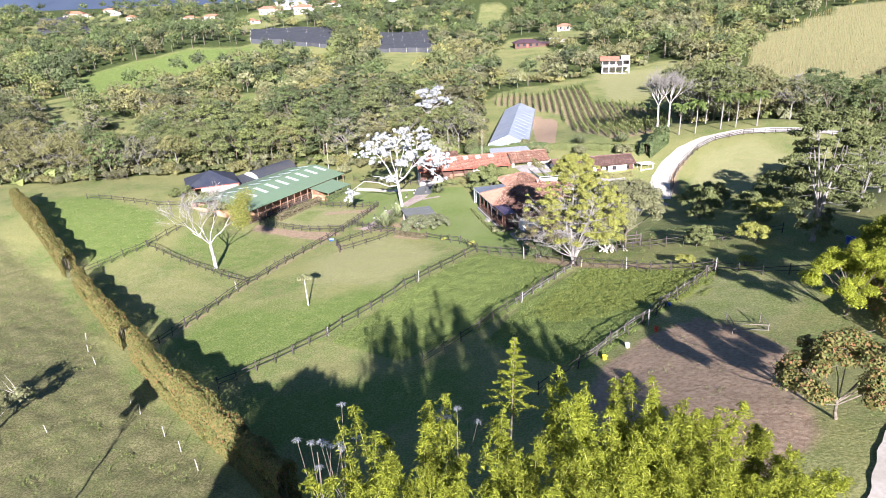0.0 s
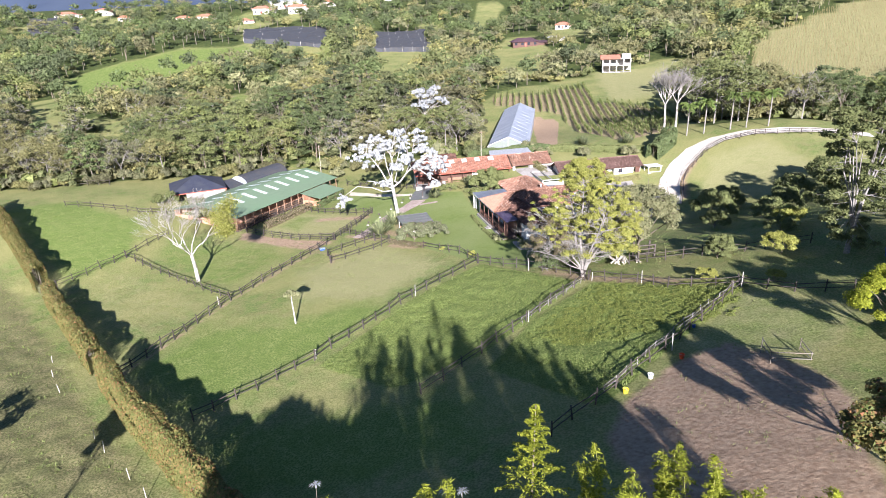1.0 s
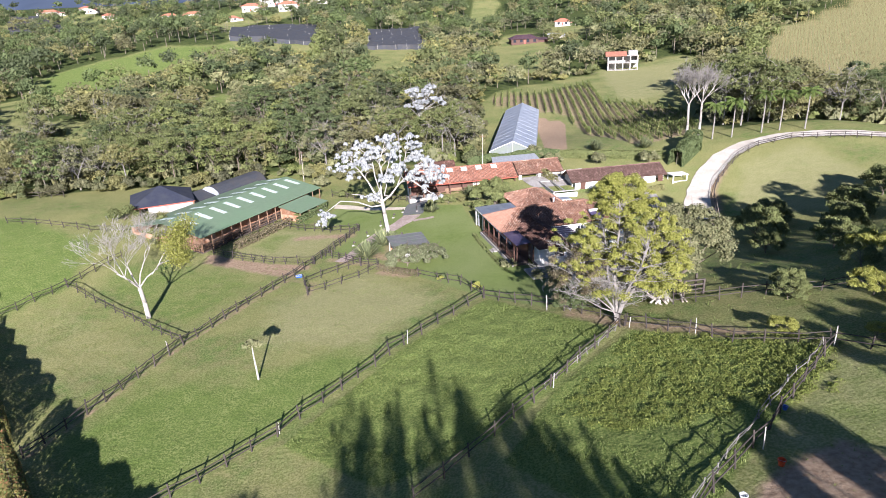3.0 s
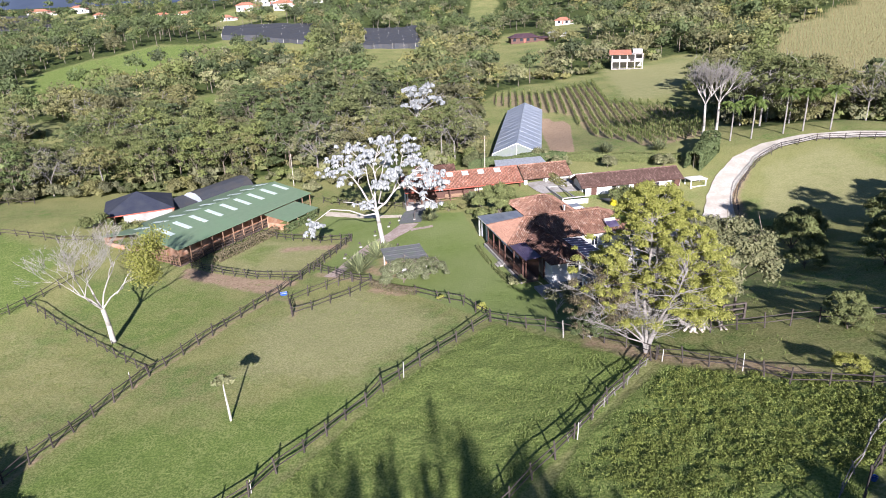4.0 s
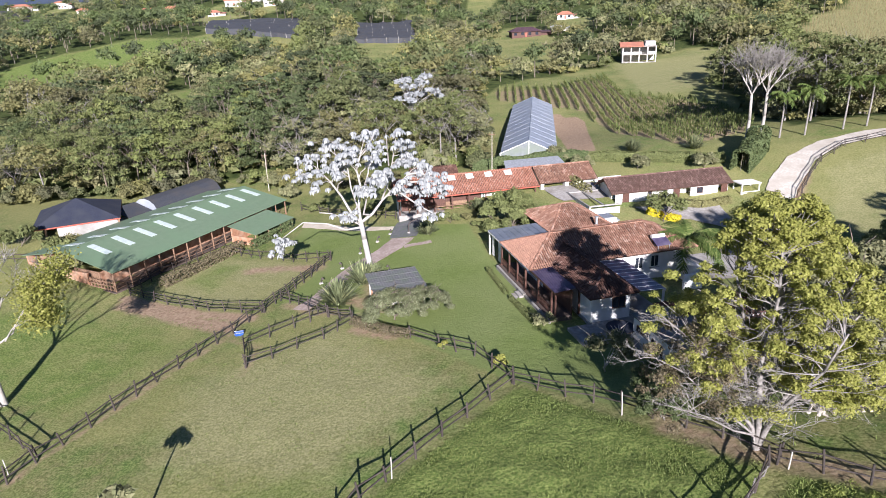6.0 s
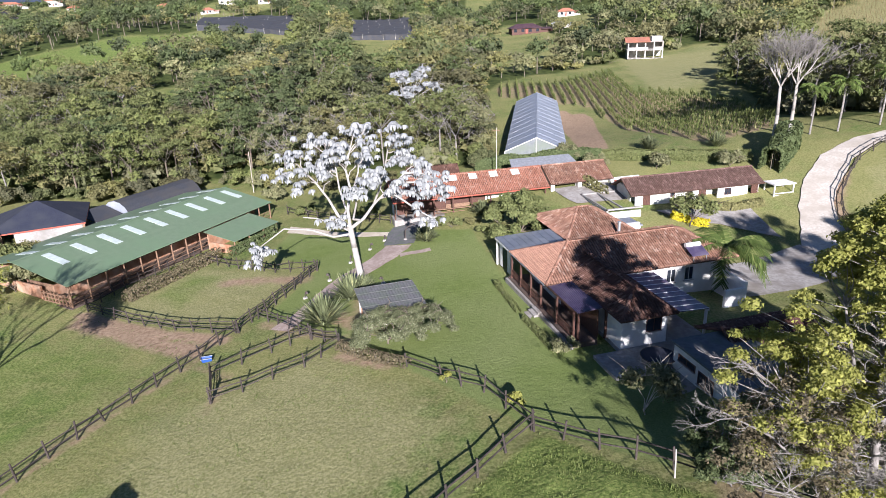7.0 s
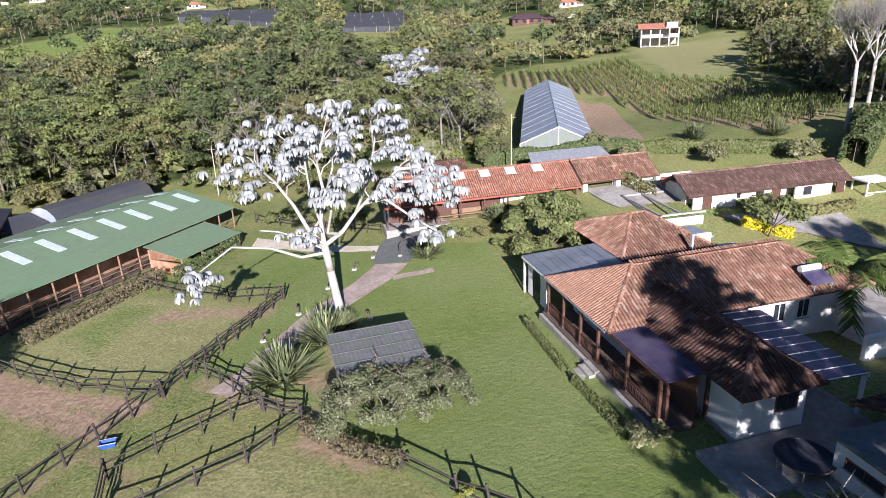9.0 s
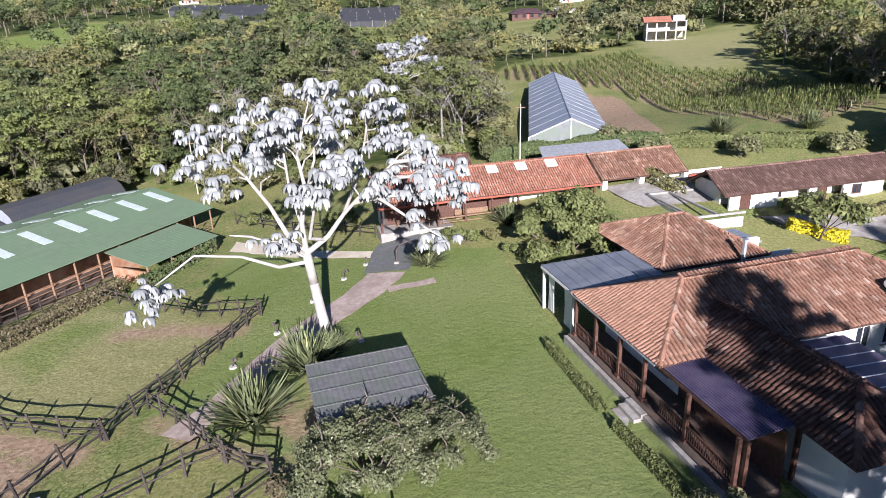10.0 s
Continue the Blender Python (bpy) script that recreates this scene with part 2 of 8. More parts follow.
M = dict(
    pasture=ground_material(),
    fence=surface("weathered_fence_wood", (0.028, 0.022, 0.019), (0.075, 0.06, 0.052), 9, c=(0.05, 0.04, 0.035), rough=0.9, spread=0.3),
    greyfence=surface("grey_fence_wood", (0.13, 0.12, 0.11), (0.25, 0.23, 0.21), 9, rough=0.9, spread=0.3),
    whitepost=surface("whitewashed_wood", (0.42, 0.4, 0.36), (0.56, 0.54, 0.5), 7, c=(0.3, 0.28, 0.24), rough=0.85),
    bark=surface("brown_bark", (0.11, 0.085, 0.06), (0.22, 0.18, 0.14), 5, c=(0.16, 0.15, 0.12), rough=0.95, bump=0.4),
    palebark=surface("pale_bark", (0.40, 0.36, 0.30), (0.62, 0.57, 0.5), 3, c=(0.33, 0.29, 0.23), rough=0.9, bump=0.3),
    whitebark=surface("white_bark", (0.33, 0.315, 0.29), (0.47, 0.45, 0.425), 2, stain=0.9, c=(0.34, 0.31, 0.27), rough=0.85),
    tile=island("clay_tiles", (0.27, 0.138, 0.094), (0.385, 0.22, 0.155), (0.49, 0.335, 0.26), rough=0.85, gloss=0.2, through_light=0, stain=0.5),
    # weathered tiles, with tree shade also put into their dark colour
    shadedoldtile=island("weathered_shaded_clay_tiles", (0.095, 0.05, 0.039), (0.145, 0.08, 0.061), (0.22, 0.14, 0.112), rough=0.9, gloss=0.15, through_light=0, stain=0.5),
    browntile=island("brown_clay_tiles", (0.16, 0.095, 0.08), (0.22, 0.138, 0.115), (0.3, 0.2, 0.17), rough=0.9, gloss=0.15, through_light=0, stain=0.4),
    redtile=island("orange_clay_tiles", (0.4, 0.175, 0.115), (0.48, 0.235, 0.165), (0.54, 0.32, 0.24), rough=0.85, gloss=0.2, through_light=0, stain=0.35),
    underlay=surface("clay_bedding", (0.06, 0.032, 0.022), (0.11, 0.06, 0.042), 4, rough=0.95),
    white=surface("white_plaster", (0.74, 0.73, 0.7), (0.82, 0.81, 0.79), 3, stain=0.5, c=(0.66, 0.64, 0.6), rough=0.9, bump=0.08),
    plinth=surface("grey_plinth", (0.3, 0.29, 0.28), (0.42, 0.4, 0.38), 4, c=(0.25, 0.24, 0.22), rough=0.9),
    concrete=surface("concrete", (0.29, 0.27, 0.25), (0.41, 0.39, 0.36), 3, stain=0.7, c=(0.24, 0.215, 0.19), rough=0.9),
    green=surface("green_painted_sheet", (0.15, 0.215, 0.13), (0.175, 0.24, 0.15), 1.5, stain=0.25, c=(0.16, 0.24, 0.14), rough=0.55, bump=0.05),
    skylight=surface("translucent_sheet", (0.5, 0.58, 0.54), (0.6, 0.68, 0.64), 2, rough=0.4, bump=0.03),
    terracotta=surface("ochre_plaster", (0.3, 0.145, 0.08), (0.42, 0.22, 0.13), 2, stain=0.8, c=(0.46, 0.32, 0.23), rough=0.9),
    darkwood=surface("dark_timber", (0.06, 0.027, 0.019), (0.12, 0.054, 0.036), 6, rough=0.7),
    timber=surface("brown_timber", (0.17, 0.1, 0.06), (0.28, 0.175, 0.11), 6, rough=0.75),
    reddoor=surface("red_painted_wood", (0.33, 0.07, 0.045), (0.42, 0.1, 0.06), 5, rough=0.6),
    net=surface("navy_shade_cloth", (0.018, 0.022, 0.04), (0.03, 0.036, 0.06), 8, stain=0.4, c=(0.04, 0.045, 0.06), rough=0.85),
    blacknet=surface("black_shade_cloth", (0.032, 0.036, 0.045), (0.055, 0.06, 0.072), 8, stain=0.4, c=(0.06, 0.058, 0.058), rough=0.85),
    purple=surface("tinted_polycarbonate", (0.05, 0.04, 0.085), (0.085, 0.068, 0.125), 2, stain=0.6, c=(0.12, 0.1, 0.15), rough=0.35, bump=0.03),
    # blue-grey base colour includes the sky's reflection in the sheets
    skytintpoly=surface("sky_tinted_grey_polycarbonate", (0.13, 0.145, 0.175), (0.18, 0.195, 0.225), 1.5, stain=0.5, c=(0.23, 0.245, 0.27), rough=0.3, bump=0.03),
    # brown floor; in the stable its darkness also stands for roof shade
    brownshadefloor=surface("brown_shade_floor_tiles", (0.1, 0.07, 0.055), (0.15, 0.105, 0.085), 5, c=(0.09, 0.07, 0.06), rough=0.7),
    slate=surface("grey_fibre_cement", (0.115, 0.115, 0.12), (0.165, 0.165, 0.17), 3, stain=0.9, c=(0.12, 0.14, 0.115), rough=0.85),
    plastic=surface("greenhouse_film", (0.26, 0.285, 0.335), (0.32, 0.345, 0.395), 2, stain=0.3, c=(0.37, 0.39, 0.43), rough=0.35, bump=0.05),
    oldfilm=surface("weathered_film", (0.15, 0.165, 0.175), (0.21, 0.225, 0.23), 2, stain=0.4, c=(0.17, 0.2, 0.16), rough=0.4, bump=0.05),
    glass=surface("dark_window_glass", (0.02, 0.025, 0.035), (0.04, 0.045, 0.055), 1, rough=0.08, bump=0),
    path=surface("rose_flagstone", (0.4, 0.31, 0.27), (0.54, 0.44, 0.39), 3, stain=0.7, c=(0.34, 0.26, 0.22), rough=0.9, bump=0.3, spread=0.12),
    sand=surface("pale_gravel", (0.56, 0.49, 0.38), (0.68, 0.61, 0.49), 6, stain=0.8, c=(0.5, 0.42, 0.32), rough=0.95, bump=0.3),
    road=surface("pale_road_dust", (0.5, 0.45, 0.38), (0.64, 0.59, 0.52), 3, stain=0.35, c=(0.44, 0.39, 0.32), rough=0.95, bump=0.3),
    metal=surface("galvanised_sheet", (0.4, 0.42, 0.44), (0.55, 0.57, 0.6), 3, rough=0.45, metal=0.6, bump=0.05),
    blue=surface("blue_plastic", (0.02, 0.07, 0.3), (0.03, 0.1, 0.38), 3, rough=0.4),
    yellow=surface("yellow_plastic", (0.7, 0.55, 0.02), (0.8, 0.65, 0.04), 3, rough=0.4),
    red=surface("red_plastic", (0.6, 0.08, 0.02), (0.7, 0.12, 0.04), 3, rough=0.4),
    pot=surface("dark_clay", (0.05, 0.04, 0.035), (0.1, 0.08, 0.07), 6, rough=0.8),
    leaf=island("green_leaves", (0.084, 0.110, 0.040), (0.174, 0.193, 0.078), (0.280, 0.291, 0.134), calm=0.45),
    leafdark=island("dark_green_leaves", (0.052, 0.078, 0.030), (0.115, 0.144, 0.063), (0.196, 0.224, 0.103), calm=0.45),
    leafolive=island("olive_leaves", (0.127, 0.129, 0.055), (0.220, 0.211, 0.095), (0.330, 0.308, 0.149), calm=0.45),
    weedleaf=island("fresh_weed_leaves", (0.105, 0.135, 0.032), (0.19, 0.22, 0.062), (0.29, 0.31, 0.105), through_light=0.3, calm=0.3),
    leafgrey=island("grey_green_leaves", (0.121, 0.138, 0.066), (0.209, 0.209, 0.110), (0.363, 0.341, 0.198), calm=0.45),
    leafyellow=island("yellow_green_leaves", (0.2, 0.22, 0.055), (0.345, 0.35, 0.1), (0.47, 0.455, 0.18), through_light=0.35, calm=0.3),
    leafbamboo=island("bright_bamboo_leaves", (0.15, 0.18, 0.016), (0.3, 0.33, 0.028), (0.42, 0.43, 0.06), through_light=0.4),
    leafrust=island("rusty_hedge_leaves", (0.1, 0.135, 0.035), (0.21, 0.175, 0.055), (0.3, 0.14, 0.07)),
    leafsilver=island("silvery_shrub_leaves", (0.09, 0.105, 0.05), (0.17, 0.185, 0.1), (0.34, 0.35, 0.24), calm=0.2),
    leafbrown=island("brown_hedge_leaves", (0.1, 0.085, 0.05), (0.175, 0.145, 0.085), (0.26, 0.215, 0.13)),
    leafwhite=island("silver_leaves", (0.23, 0.243, 0.245), (0.34, 0.355, 0.355), (0.47, 0.48, 0.47), rough=0.6, through_light=0.12),
    bladeyucca=island("striped_blades", (0.1, 0.12, 0.06), (0.21, 0.24, 0.115), (0.42, 0.42, 0.2), through_light=0.15),
    palmleaf=island("palm_fronds", (0.06, 0.1, 0.02), (0.13, 0.18, 0.045), (0.22, 0.25, 0.08)),
    barebark=surface("grey_white_bark", (0.34, 0.315, 0.28), (0.48, 0.455, 0.42), 3, c=(0.27, 0.245, 0.21), rough=0.9, bump=0.2),
    twig=surface("bare_twigs", (0.17, 0.155, 0.14), (0.29, 0.27, 0.25), 4, rough=0.9, bump=0),
    greytwig=surface("lichen_grey_twigs", (0.2, 0.185, 0.165), (0.34, 0.32, 0.295), 4, rough=0.9, bump=0),
    corn=island("maize_leaves", (0.08, 0.115, 0.03), (0.17, 0.2, 0.06), (0.36, 0.33, 0.16)),
    drycorn=island("dry_maize_leaves", (0.2, 0.17, 0.08), (0.36, 0.3, 0.15), (0.46, 0.4, 0.23)),
    flower=island("yellow_flowers", (0.45, 0.4, 0.02), (0.65, 0.55, 0.03), (0.75, 0.66, 0.06)),
    tuft=island("grass_tufts", (0.13, 0.175, 0.045), (0.2, 0.25, 0.07), (0.28, 0.31, 0.12), through_light=0.3),
    # the blue of distant haze is put into the hillside colour
    mountain=surface("haze_blue_hillside", (0.018, 0.032, 0.065), (0.03, 0.048, 0.085), 0.01, c=(0.04, 0.06, 0.1), stain=0.004, rough=1, bump=0),
)

# ---- geometry helpers ----
class Geo:
    def __init__(self):
        self.v, self.f = [], []

    def add(self, verts, faces):
        n = len(self.v)
        self.v.extend(tuple(p) for p in verts)
        self.f.extend(tuple(i + n for i in f) for f in faces)
        return self

    def box(self, x0, x1, y0, y1, z0, z1, m=None):
        p = [Vector((x, y, z)) for z in (z0, z1) for x, y in ((x0, y0), (x1, y0), (x1, y1), (x0, y1))]
        if m:
            p = [m @ q for q in p]
        return self.add(p, [(3, 2, 1, 0), (4, 5, 6, 7), (0, 1, 5, 4), (1, 2, 6, 5), (2, 3, 7, 6), (3, 0, 4, 7)])

    def rod(self, a, b, r0, r1=None, n=6, cap=True):
        a, b, r1 = Vector(a), Vector(b), r0 if r1 is None else r1
        ax = (b - a).normalized()
        s = ax.orthogonal().normalized()
        u = ax.cross(s)
        ring = [(math.cos(i * math.tau / n), math.sin(i * math.tau / n)) for i in range(n)]
        p = [a + r0 * (c * s + d * u) for c, d in ring] + [b + r1 * (c * s + d * u) for c, d in ring]
        f = [(i, (i + 1) % n, n + (i + 1) % n, n + i) for i in range(n)]
        if cap:
            f += [tuple(range(n - 1, -1, -1)), tuple(range(n, 2 * n))]
        return self.add(p, f)

    def tube(self, pts, r0, r1, n=6):
        for i in range(len(pts) - 1):
            k = len(pts) - 1
            self.rod(pts[i], pts[i + 1], r0 + (r1 - r0) * i / k, r0 + (r1 - r0) * (i + 1) / k, n, cap=i == k - 1)
        return self

    def plate(self, pts, thick):
        """A flat plate of any outline, thickened downwards."""
        n = len(pts)
        top, low = [Vector(p) for p in pts], [Vector(p) - Vector((0, 0, thick)) for p in pts]
        return self.add(top + low, [tuple(range(n)), tuple(range(2 * n - 1, n - 1, -1))] + [(i, i + n, (i + 1) % n + n, (i + 1) % n) for i in range(n)])

    def mesh(self, name, mat, smooth=False):
        me = bpy.data.meshes.new(name)
        me.from_pydata(self.v, [], self.f)
        me.materials.append(mat)
        if smooth:
            me.shade_smooth()
        me.update()
        return me


def part(name, geo, mat, parent=None, label="", smooth=False, kind=""):
    me = geo if isinstance(geo, bpy.types.Mesh) else geo.mesh(name, mat, smooth)
    ob = new(name, me)
    ob.parent = parent
    return tagged(ob, label, kind=kind)


def empty(name, m, label, category, group="", kind=""):
    ob = new(name)
    ob.empty_display_size = 0.5
    ob.matrix_basis = m
    return tagged(ob, label, category, group, kind)


def fast_mesh(name, verts, quads, mat):
    """A mesh from arrays: verts (n, 3), quads (m, 4) or triangles (m, 3)."""
    me = bpy.data.meshes.new(name)
    k = quads.shape[1]
    me.vertices.add(len(verts))
    me.vertices.foreach_set("co", np.asarray(verts, np.float32).ravel())
    me.loops.add(quads.size)
    me.loops.foreach_set("vertex_index", quads.ravel().astype(np.int32))
    me.polygons.add(len(quads))
    me.polygons.foreach_set("loop_start", np.arange(0, quads.size, k, dtype=np.int32))
    me.materials.append(mat)
    me.update(calc_edges=True)
    return me


def leaf_arrays(rng, centres, normals, size, stretch=1.5, fold=0.18, tri=False):
    """Small leaves at the centres, facing the normals: folded, of four corners each, or three-cornered."""
    n = len(centres)
    nrm = normals / np.linalg.norm(normals, axis=1, keepdims=True)
    r = rng.normal(size=(n, 3))
    a = np.cross(nrm, r)
    a /= np.linalg.norm(a, axis=1, keepdims=True) + 1e-9
    b = np.cross(nrm, a)
    s = (size * rng.uniform(0.6, 1.4, n))[:, None]
    if tri:
        k = rng.uniform(-0.3, 0.3, n)[:, None]
        v = np.stack([centres - a * s * stretch * 0.5 - b * s * 0.4, centres + b * s * 0.6 + nrm * s * fold, centres + a * s * stretch * (0.5 + k) - b * s * 0.3 - nrm * s * fold], 1)
        return v.reshape(-1, 3), np.arange(3 * n).reshape(n, 3)
    v = np.stack([centres - a * s * stretch * 0.5, centres + b * s * 0.5 + nrm * s * fold, centres + a * s * stretch * 0.5 - nrm * s * fold, centres - b * s * 0.5 + nrm * s * fold], 1)
    return v.reshape(-1, 3), np.arange(4 * n).reshape(n, 4)


def clump_points(rng, lobes, per, hollow=0.55, flat=1.0):
    """Points and outward normals in the shells of ellipsoid lobes (x, y, z, rx, ry, rz)."""
    P, N = [], []
    vol = np.array([l[3] * l[4] for l in lobes], float)
    counts = np.maximum(4, (per * len(lobes) * vol / vol.sum()).astype(int))
    for l, k in zip(lobes, counts):
        d = rng.normal(size=(k, 3))
        d /= np.linalg.norm(d, axis=1, keepdims=True)
        d[:, 2] = np.where(d[:, 2] < -0.35, -d[:, 2], d[:, 2])
        r = rng.uniform(hollow, 1.05, (k, 1))
        P.append(np.array(l[:3]) + d * r * np.array(l[3:]))
        nn = d / np.array(l[3:]) * min(l[3:])
        N.append(nn + rng.normal(scale=0.42, size=(k, 3)) + (0, 0, 0.15 * flat))
    return np.concatenate(P), np.concatenate(N)


def crown_mesh(name, rng, lobes, per, size, mat, hollow=0.55, stretch=1.5):
    """Leaves in the shells of the lobes."""
    p, n = clump_points(rng, lobes, per, hollow)
    v, q = leaf_arrays(rng, p, n, size, stretch, tri=True)
    return fast_mesh(name, v, q, mat)


def spray_mesh(nr, L, per, size, leaf, inner=12):
    """Sprays of small leaves over fewer, larger ones inside."""
    p, n = clump_points(nr, L, per, 0.55)
    v, q = leaf_arrays(nr, p, n, size, 1.4, tri=True)
    p, n = clump_points(nr, [(l[0], l[1], l[2] - l[5] * 0.1, l[3] * 0.72, l[4] * 0.72, l[5] * 0.72) for l in L], inner, 0.3)
    v2, q2 = leaf_arrays(nr, p, n, size * 2.5, 1.2, tri=True)
    return fast_mesh("crown", np.concatenate([v, v2]), np.concatenate([q, q2 + len(v)]), leaf)


# ---- ground ----
HILLS = [
    (-0.4, 0.2, -1.1, 4.5, 8.4, 3.8, 1.7),
    (0.4, 3.1, -3.4, -0.9, 1.3, -2, 3.2),
    (-2.8, -0.7, 0.8, 0, 2, 5.3, 8.5),
    (0, -0.8, -1.1, 1.1, 0.6, -2, 3.7),
    (2.5, 0.4, -1.6, 1.2, -0.4, -5.7, 2.7),
    (0.3, 0.3, -1.6, 0.2, 5.2, 0.1, 9.4),
]

HX, HY, HS = (-85, -57, -29, -1, 27, 55, 83), (20, 48, 76, 104, 132, 160), 26.0


def heights(x, y):
    x, y = np.asarray(x, float), np.asarray(y, float)
    d = np.clip(y - 250, 0, 450)
    z = 5 / (1 + np.exp(-(y - 215) / 14)) + 0.00022 * d * d + 0.06 * np.clip(y - 700, 0, 150) - 0.05 * np.clip(y - 850, 0, 700) * np.clip((-110 - x) / 150, 0, 1)
    z = z + 26 * np.exp(-(((x - 300) / 130) ** 2 + ((y - 430) / 110) ** 2) / 2) + 14 * np.exp(-(((x + 160) / 75) ** 2 + ((y - 440) / 70) ** 2) / 2)
    for b, row in zip(HY, HILLS):
        for a, w in zip(HX, row):
            z = z + w * np.exp(-((x - a) ** 2 + (y - b) ** 2) / (2 * HS * HS))
    z = z - 0.9 * np.exp(-((x - 15.5) ** 2 + (y - 100.5) ** 2) / 72)
    return z


def gz(x, y):
    return float(heights(x, y))


def inside(poly, x, y, soft=1.5):
    """1 inside the outline, falling to 0 over soft metres outside and inside of it."""
    x, y = np.asarray(x, float), np.asarray(y, float)
    hit, dist = np.zeros(x.shape, bool), np.full(x.shape, 1e9)
    for (x0, y0), (x1, y1) in zip(poly, poly[1:] + poly[:1]):
        cross = ((y0 > y) != (y1 > y)) & (x < (x1 - x0) * (y - y0) / (y1 - y0 + 1e-9) + x0)
        hit ^= cross
        t = np.clip(((x - x0) * (x1 - x0) + (y - y0) * (y1 - y0)) / ((x1 - x0) ** 2 + (y1 - y0) ** 2 + 1e-9), 0, 1)
        dist = np.minimum(dist, np.hypot(x - x0 - t * (x1 - x0), y - y0 - t * (y1 - y0)))
    return np.clip(0.5 + np.where(hit, dist, -dist) / (2 * soft), 0, 1)


def strip(pts, x, y, width, soft=1.0):
    dist = np.full(np.shape(x), 1e9)
    for (x0, y0), (x1, y1) in zip(pts, pts[1:]):
        t = np.clip(((x - x0) * (x1 - x0) + (y - y0) * (y1 - y0)) / ((x1 - x0) ** 2 + (y1 - y0) ** 2), 0, 1)
        dist = np.minimum(dist, np.hypot(x - x0 - t * (x1 - x0), y - y0 - t * (y1 - y0)))
    return np.clip(0.5 + (width / 2 - dist) / (2 * soft), 0, 1)


LAWN = [(-10, 111), (-4.2, 105.6), (4.3, 96), (12, 90), (15, 98), (8, 113), (5, 126), (3, 138), (-5, 141), (-23, 149), (-24, 140), (-16, 132.5), (-20, 119.5), (-13.7, 114)]
ARENA = [(12, 44), (14.8, 49), (21.4, 55), (26.5, 57), (28.8, 53), (30.3, 47.5), (29.9, 42.3), (27, 37.5), (25, 31.5), (19, 27), (12, 31)]
TALL = [(5, 95), (18, 81.5), (9, 71), (3.5, 65.5), (-6, 62), (-16, 70), (-5, 85)]
TALL2 = [(19, 80), (33, 69), (21, 57.5), (13, 49), (4, 62), (9.5, 71)]
MEADOWS = [
    [(-204, 366), (-183, 383), (-171, 400), (-152, 411), (-127, 424), (-110, 412), (-108, 375), (-126, 345), (-148, 325), (-150, 275), (-165, 290), (-195, 330)],
    [(-135, 205), (-121, 202), (-150, 262), (-167, 280), (-183, 300), (-194, 297), (-168, 256)],
    [(-111, 186), (-98, 183), (-97, 201), (-120, 240), (-124, 251), (-138, 254), (-146, 243), (-126, 225)],
    [(-75, 214), (-64, 217), (-80, 270), (-85, 281), (-89, 301), (-101, 294), (-98, 275)],
    [(-29, 290), (-14, 300), (-13, 368), (-20, 392), (-39, 389), (-39, 371)],
    [(24, 306), (45, 305), (62, 360), (63, 434), (69, 474), (46, 477), (28, 410)],
    [(-36, 573), (-10, 540), (20, 500), (31, 480), (30, 525), (-10, 566)],
    [(33, 674), (60, 667), (44, 577), (21, 530)],
    [(56, 236), (84, 246), (120, 330), (68, 316)],
    [(-36, 163), (-8, 152), (8, 164), (-20, 184)],
    [(-105, 157), (-66, 131), (-58, 112), (-66, 98), (-100, 135)],
    [(100, 225), (140, 212), (172, 240), (121, 264)],
    [(-127, 423), (-165, 545), (-120, 580), (-88, 494), (-70, 420), (-68, 385), (-112, 388)],
    [(-44, 418), (-55, 508), (-17, 524), (-8, 431), (-6, 362), (-37, 356)],
]
DRYFIELD = [(121, 264), (152, 250), (172, 240), (250, 300), (330, 420), (225, 400), (158, 345)]
CORNFIELD = [(17, 245), (18, 263), (26, 272), (37, 264), (49, 276), (59, 282), (55, 243), (69, 232), (75, 217), (66, 185), (60, 172), (45, 167), (38, 190), (39, 223), (29, 232)]
PLOT = [(24, 170), (29, 169), (37, 214), (29, 224)]


TOWN = ((-392, 672), (-352, 690), (-247, 634), (-222, 634), (-180, 650), (-144, 645), (-172, 600), (258, 535), (85, 478), (-310, 645))


def wood_cover(x, y):
    """How far a place lies in the woods behind the farm: 0 to 1."""
    w = inside([(-700, 180), (-140, 164), (-104, 157), (-86, 160), (-72, 166), (-58, 172), (-44, 181), (-30, 178), (-14, 172), (6, 170), (8.5, 235), (22, 278), (64, 305), (85, 240), (66, 170), (90, 166), (700, 190), (700, 760), (-700, 760)], x, y, 3)
    for m in MEADOWS:
        w = np.minimum(w, 1 - inside(m, x, y, 4))
    for hx, hy in TOWN:
        w = np.minimum(w, np.clip((((x - hx) / 18) ** 2 + ((y - hy + 14) / 32) ** 2 - 0.9) * 4, 0, 1))
    for m in (CORNFIELD, PLOT, DRYFIELD):
        w = np.minimum(w, 1 - inside(m, x, y, 2))
    return w


def spaced(lo, a, b, hi, step, grow=1.11):
    mid = list(np.arange(a, b + step, step))
    up, s = [mid[-1]], step
    while up[-1] < hi:
        s *= grow
        up.append(up[-1] + s)
    down, s = [mid[0]], step
    while down[-1] > lo:
        s *= grow
        down.append(down[-1] - s)
    return np.array(down[:0:-1] + mid + up[1:])


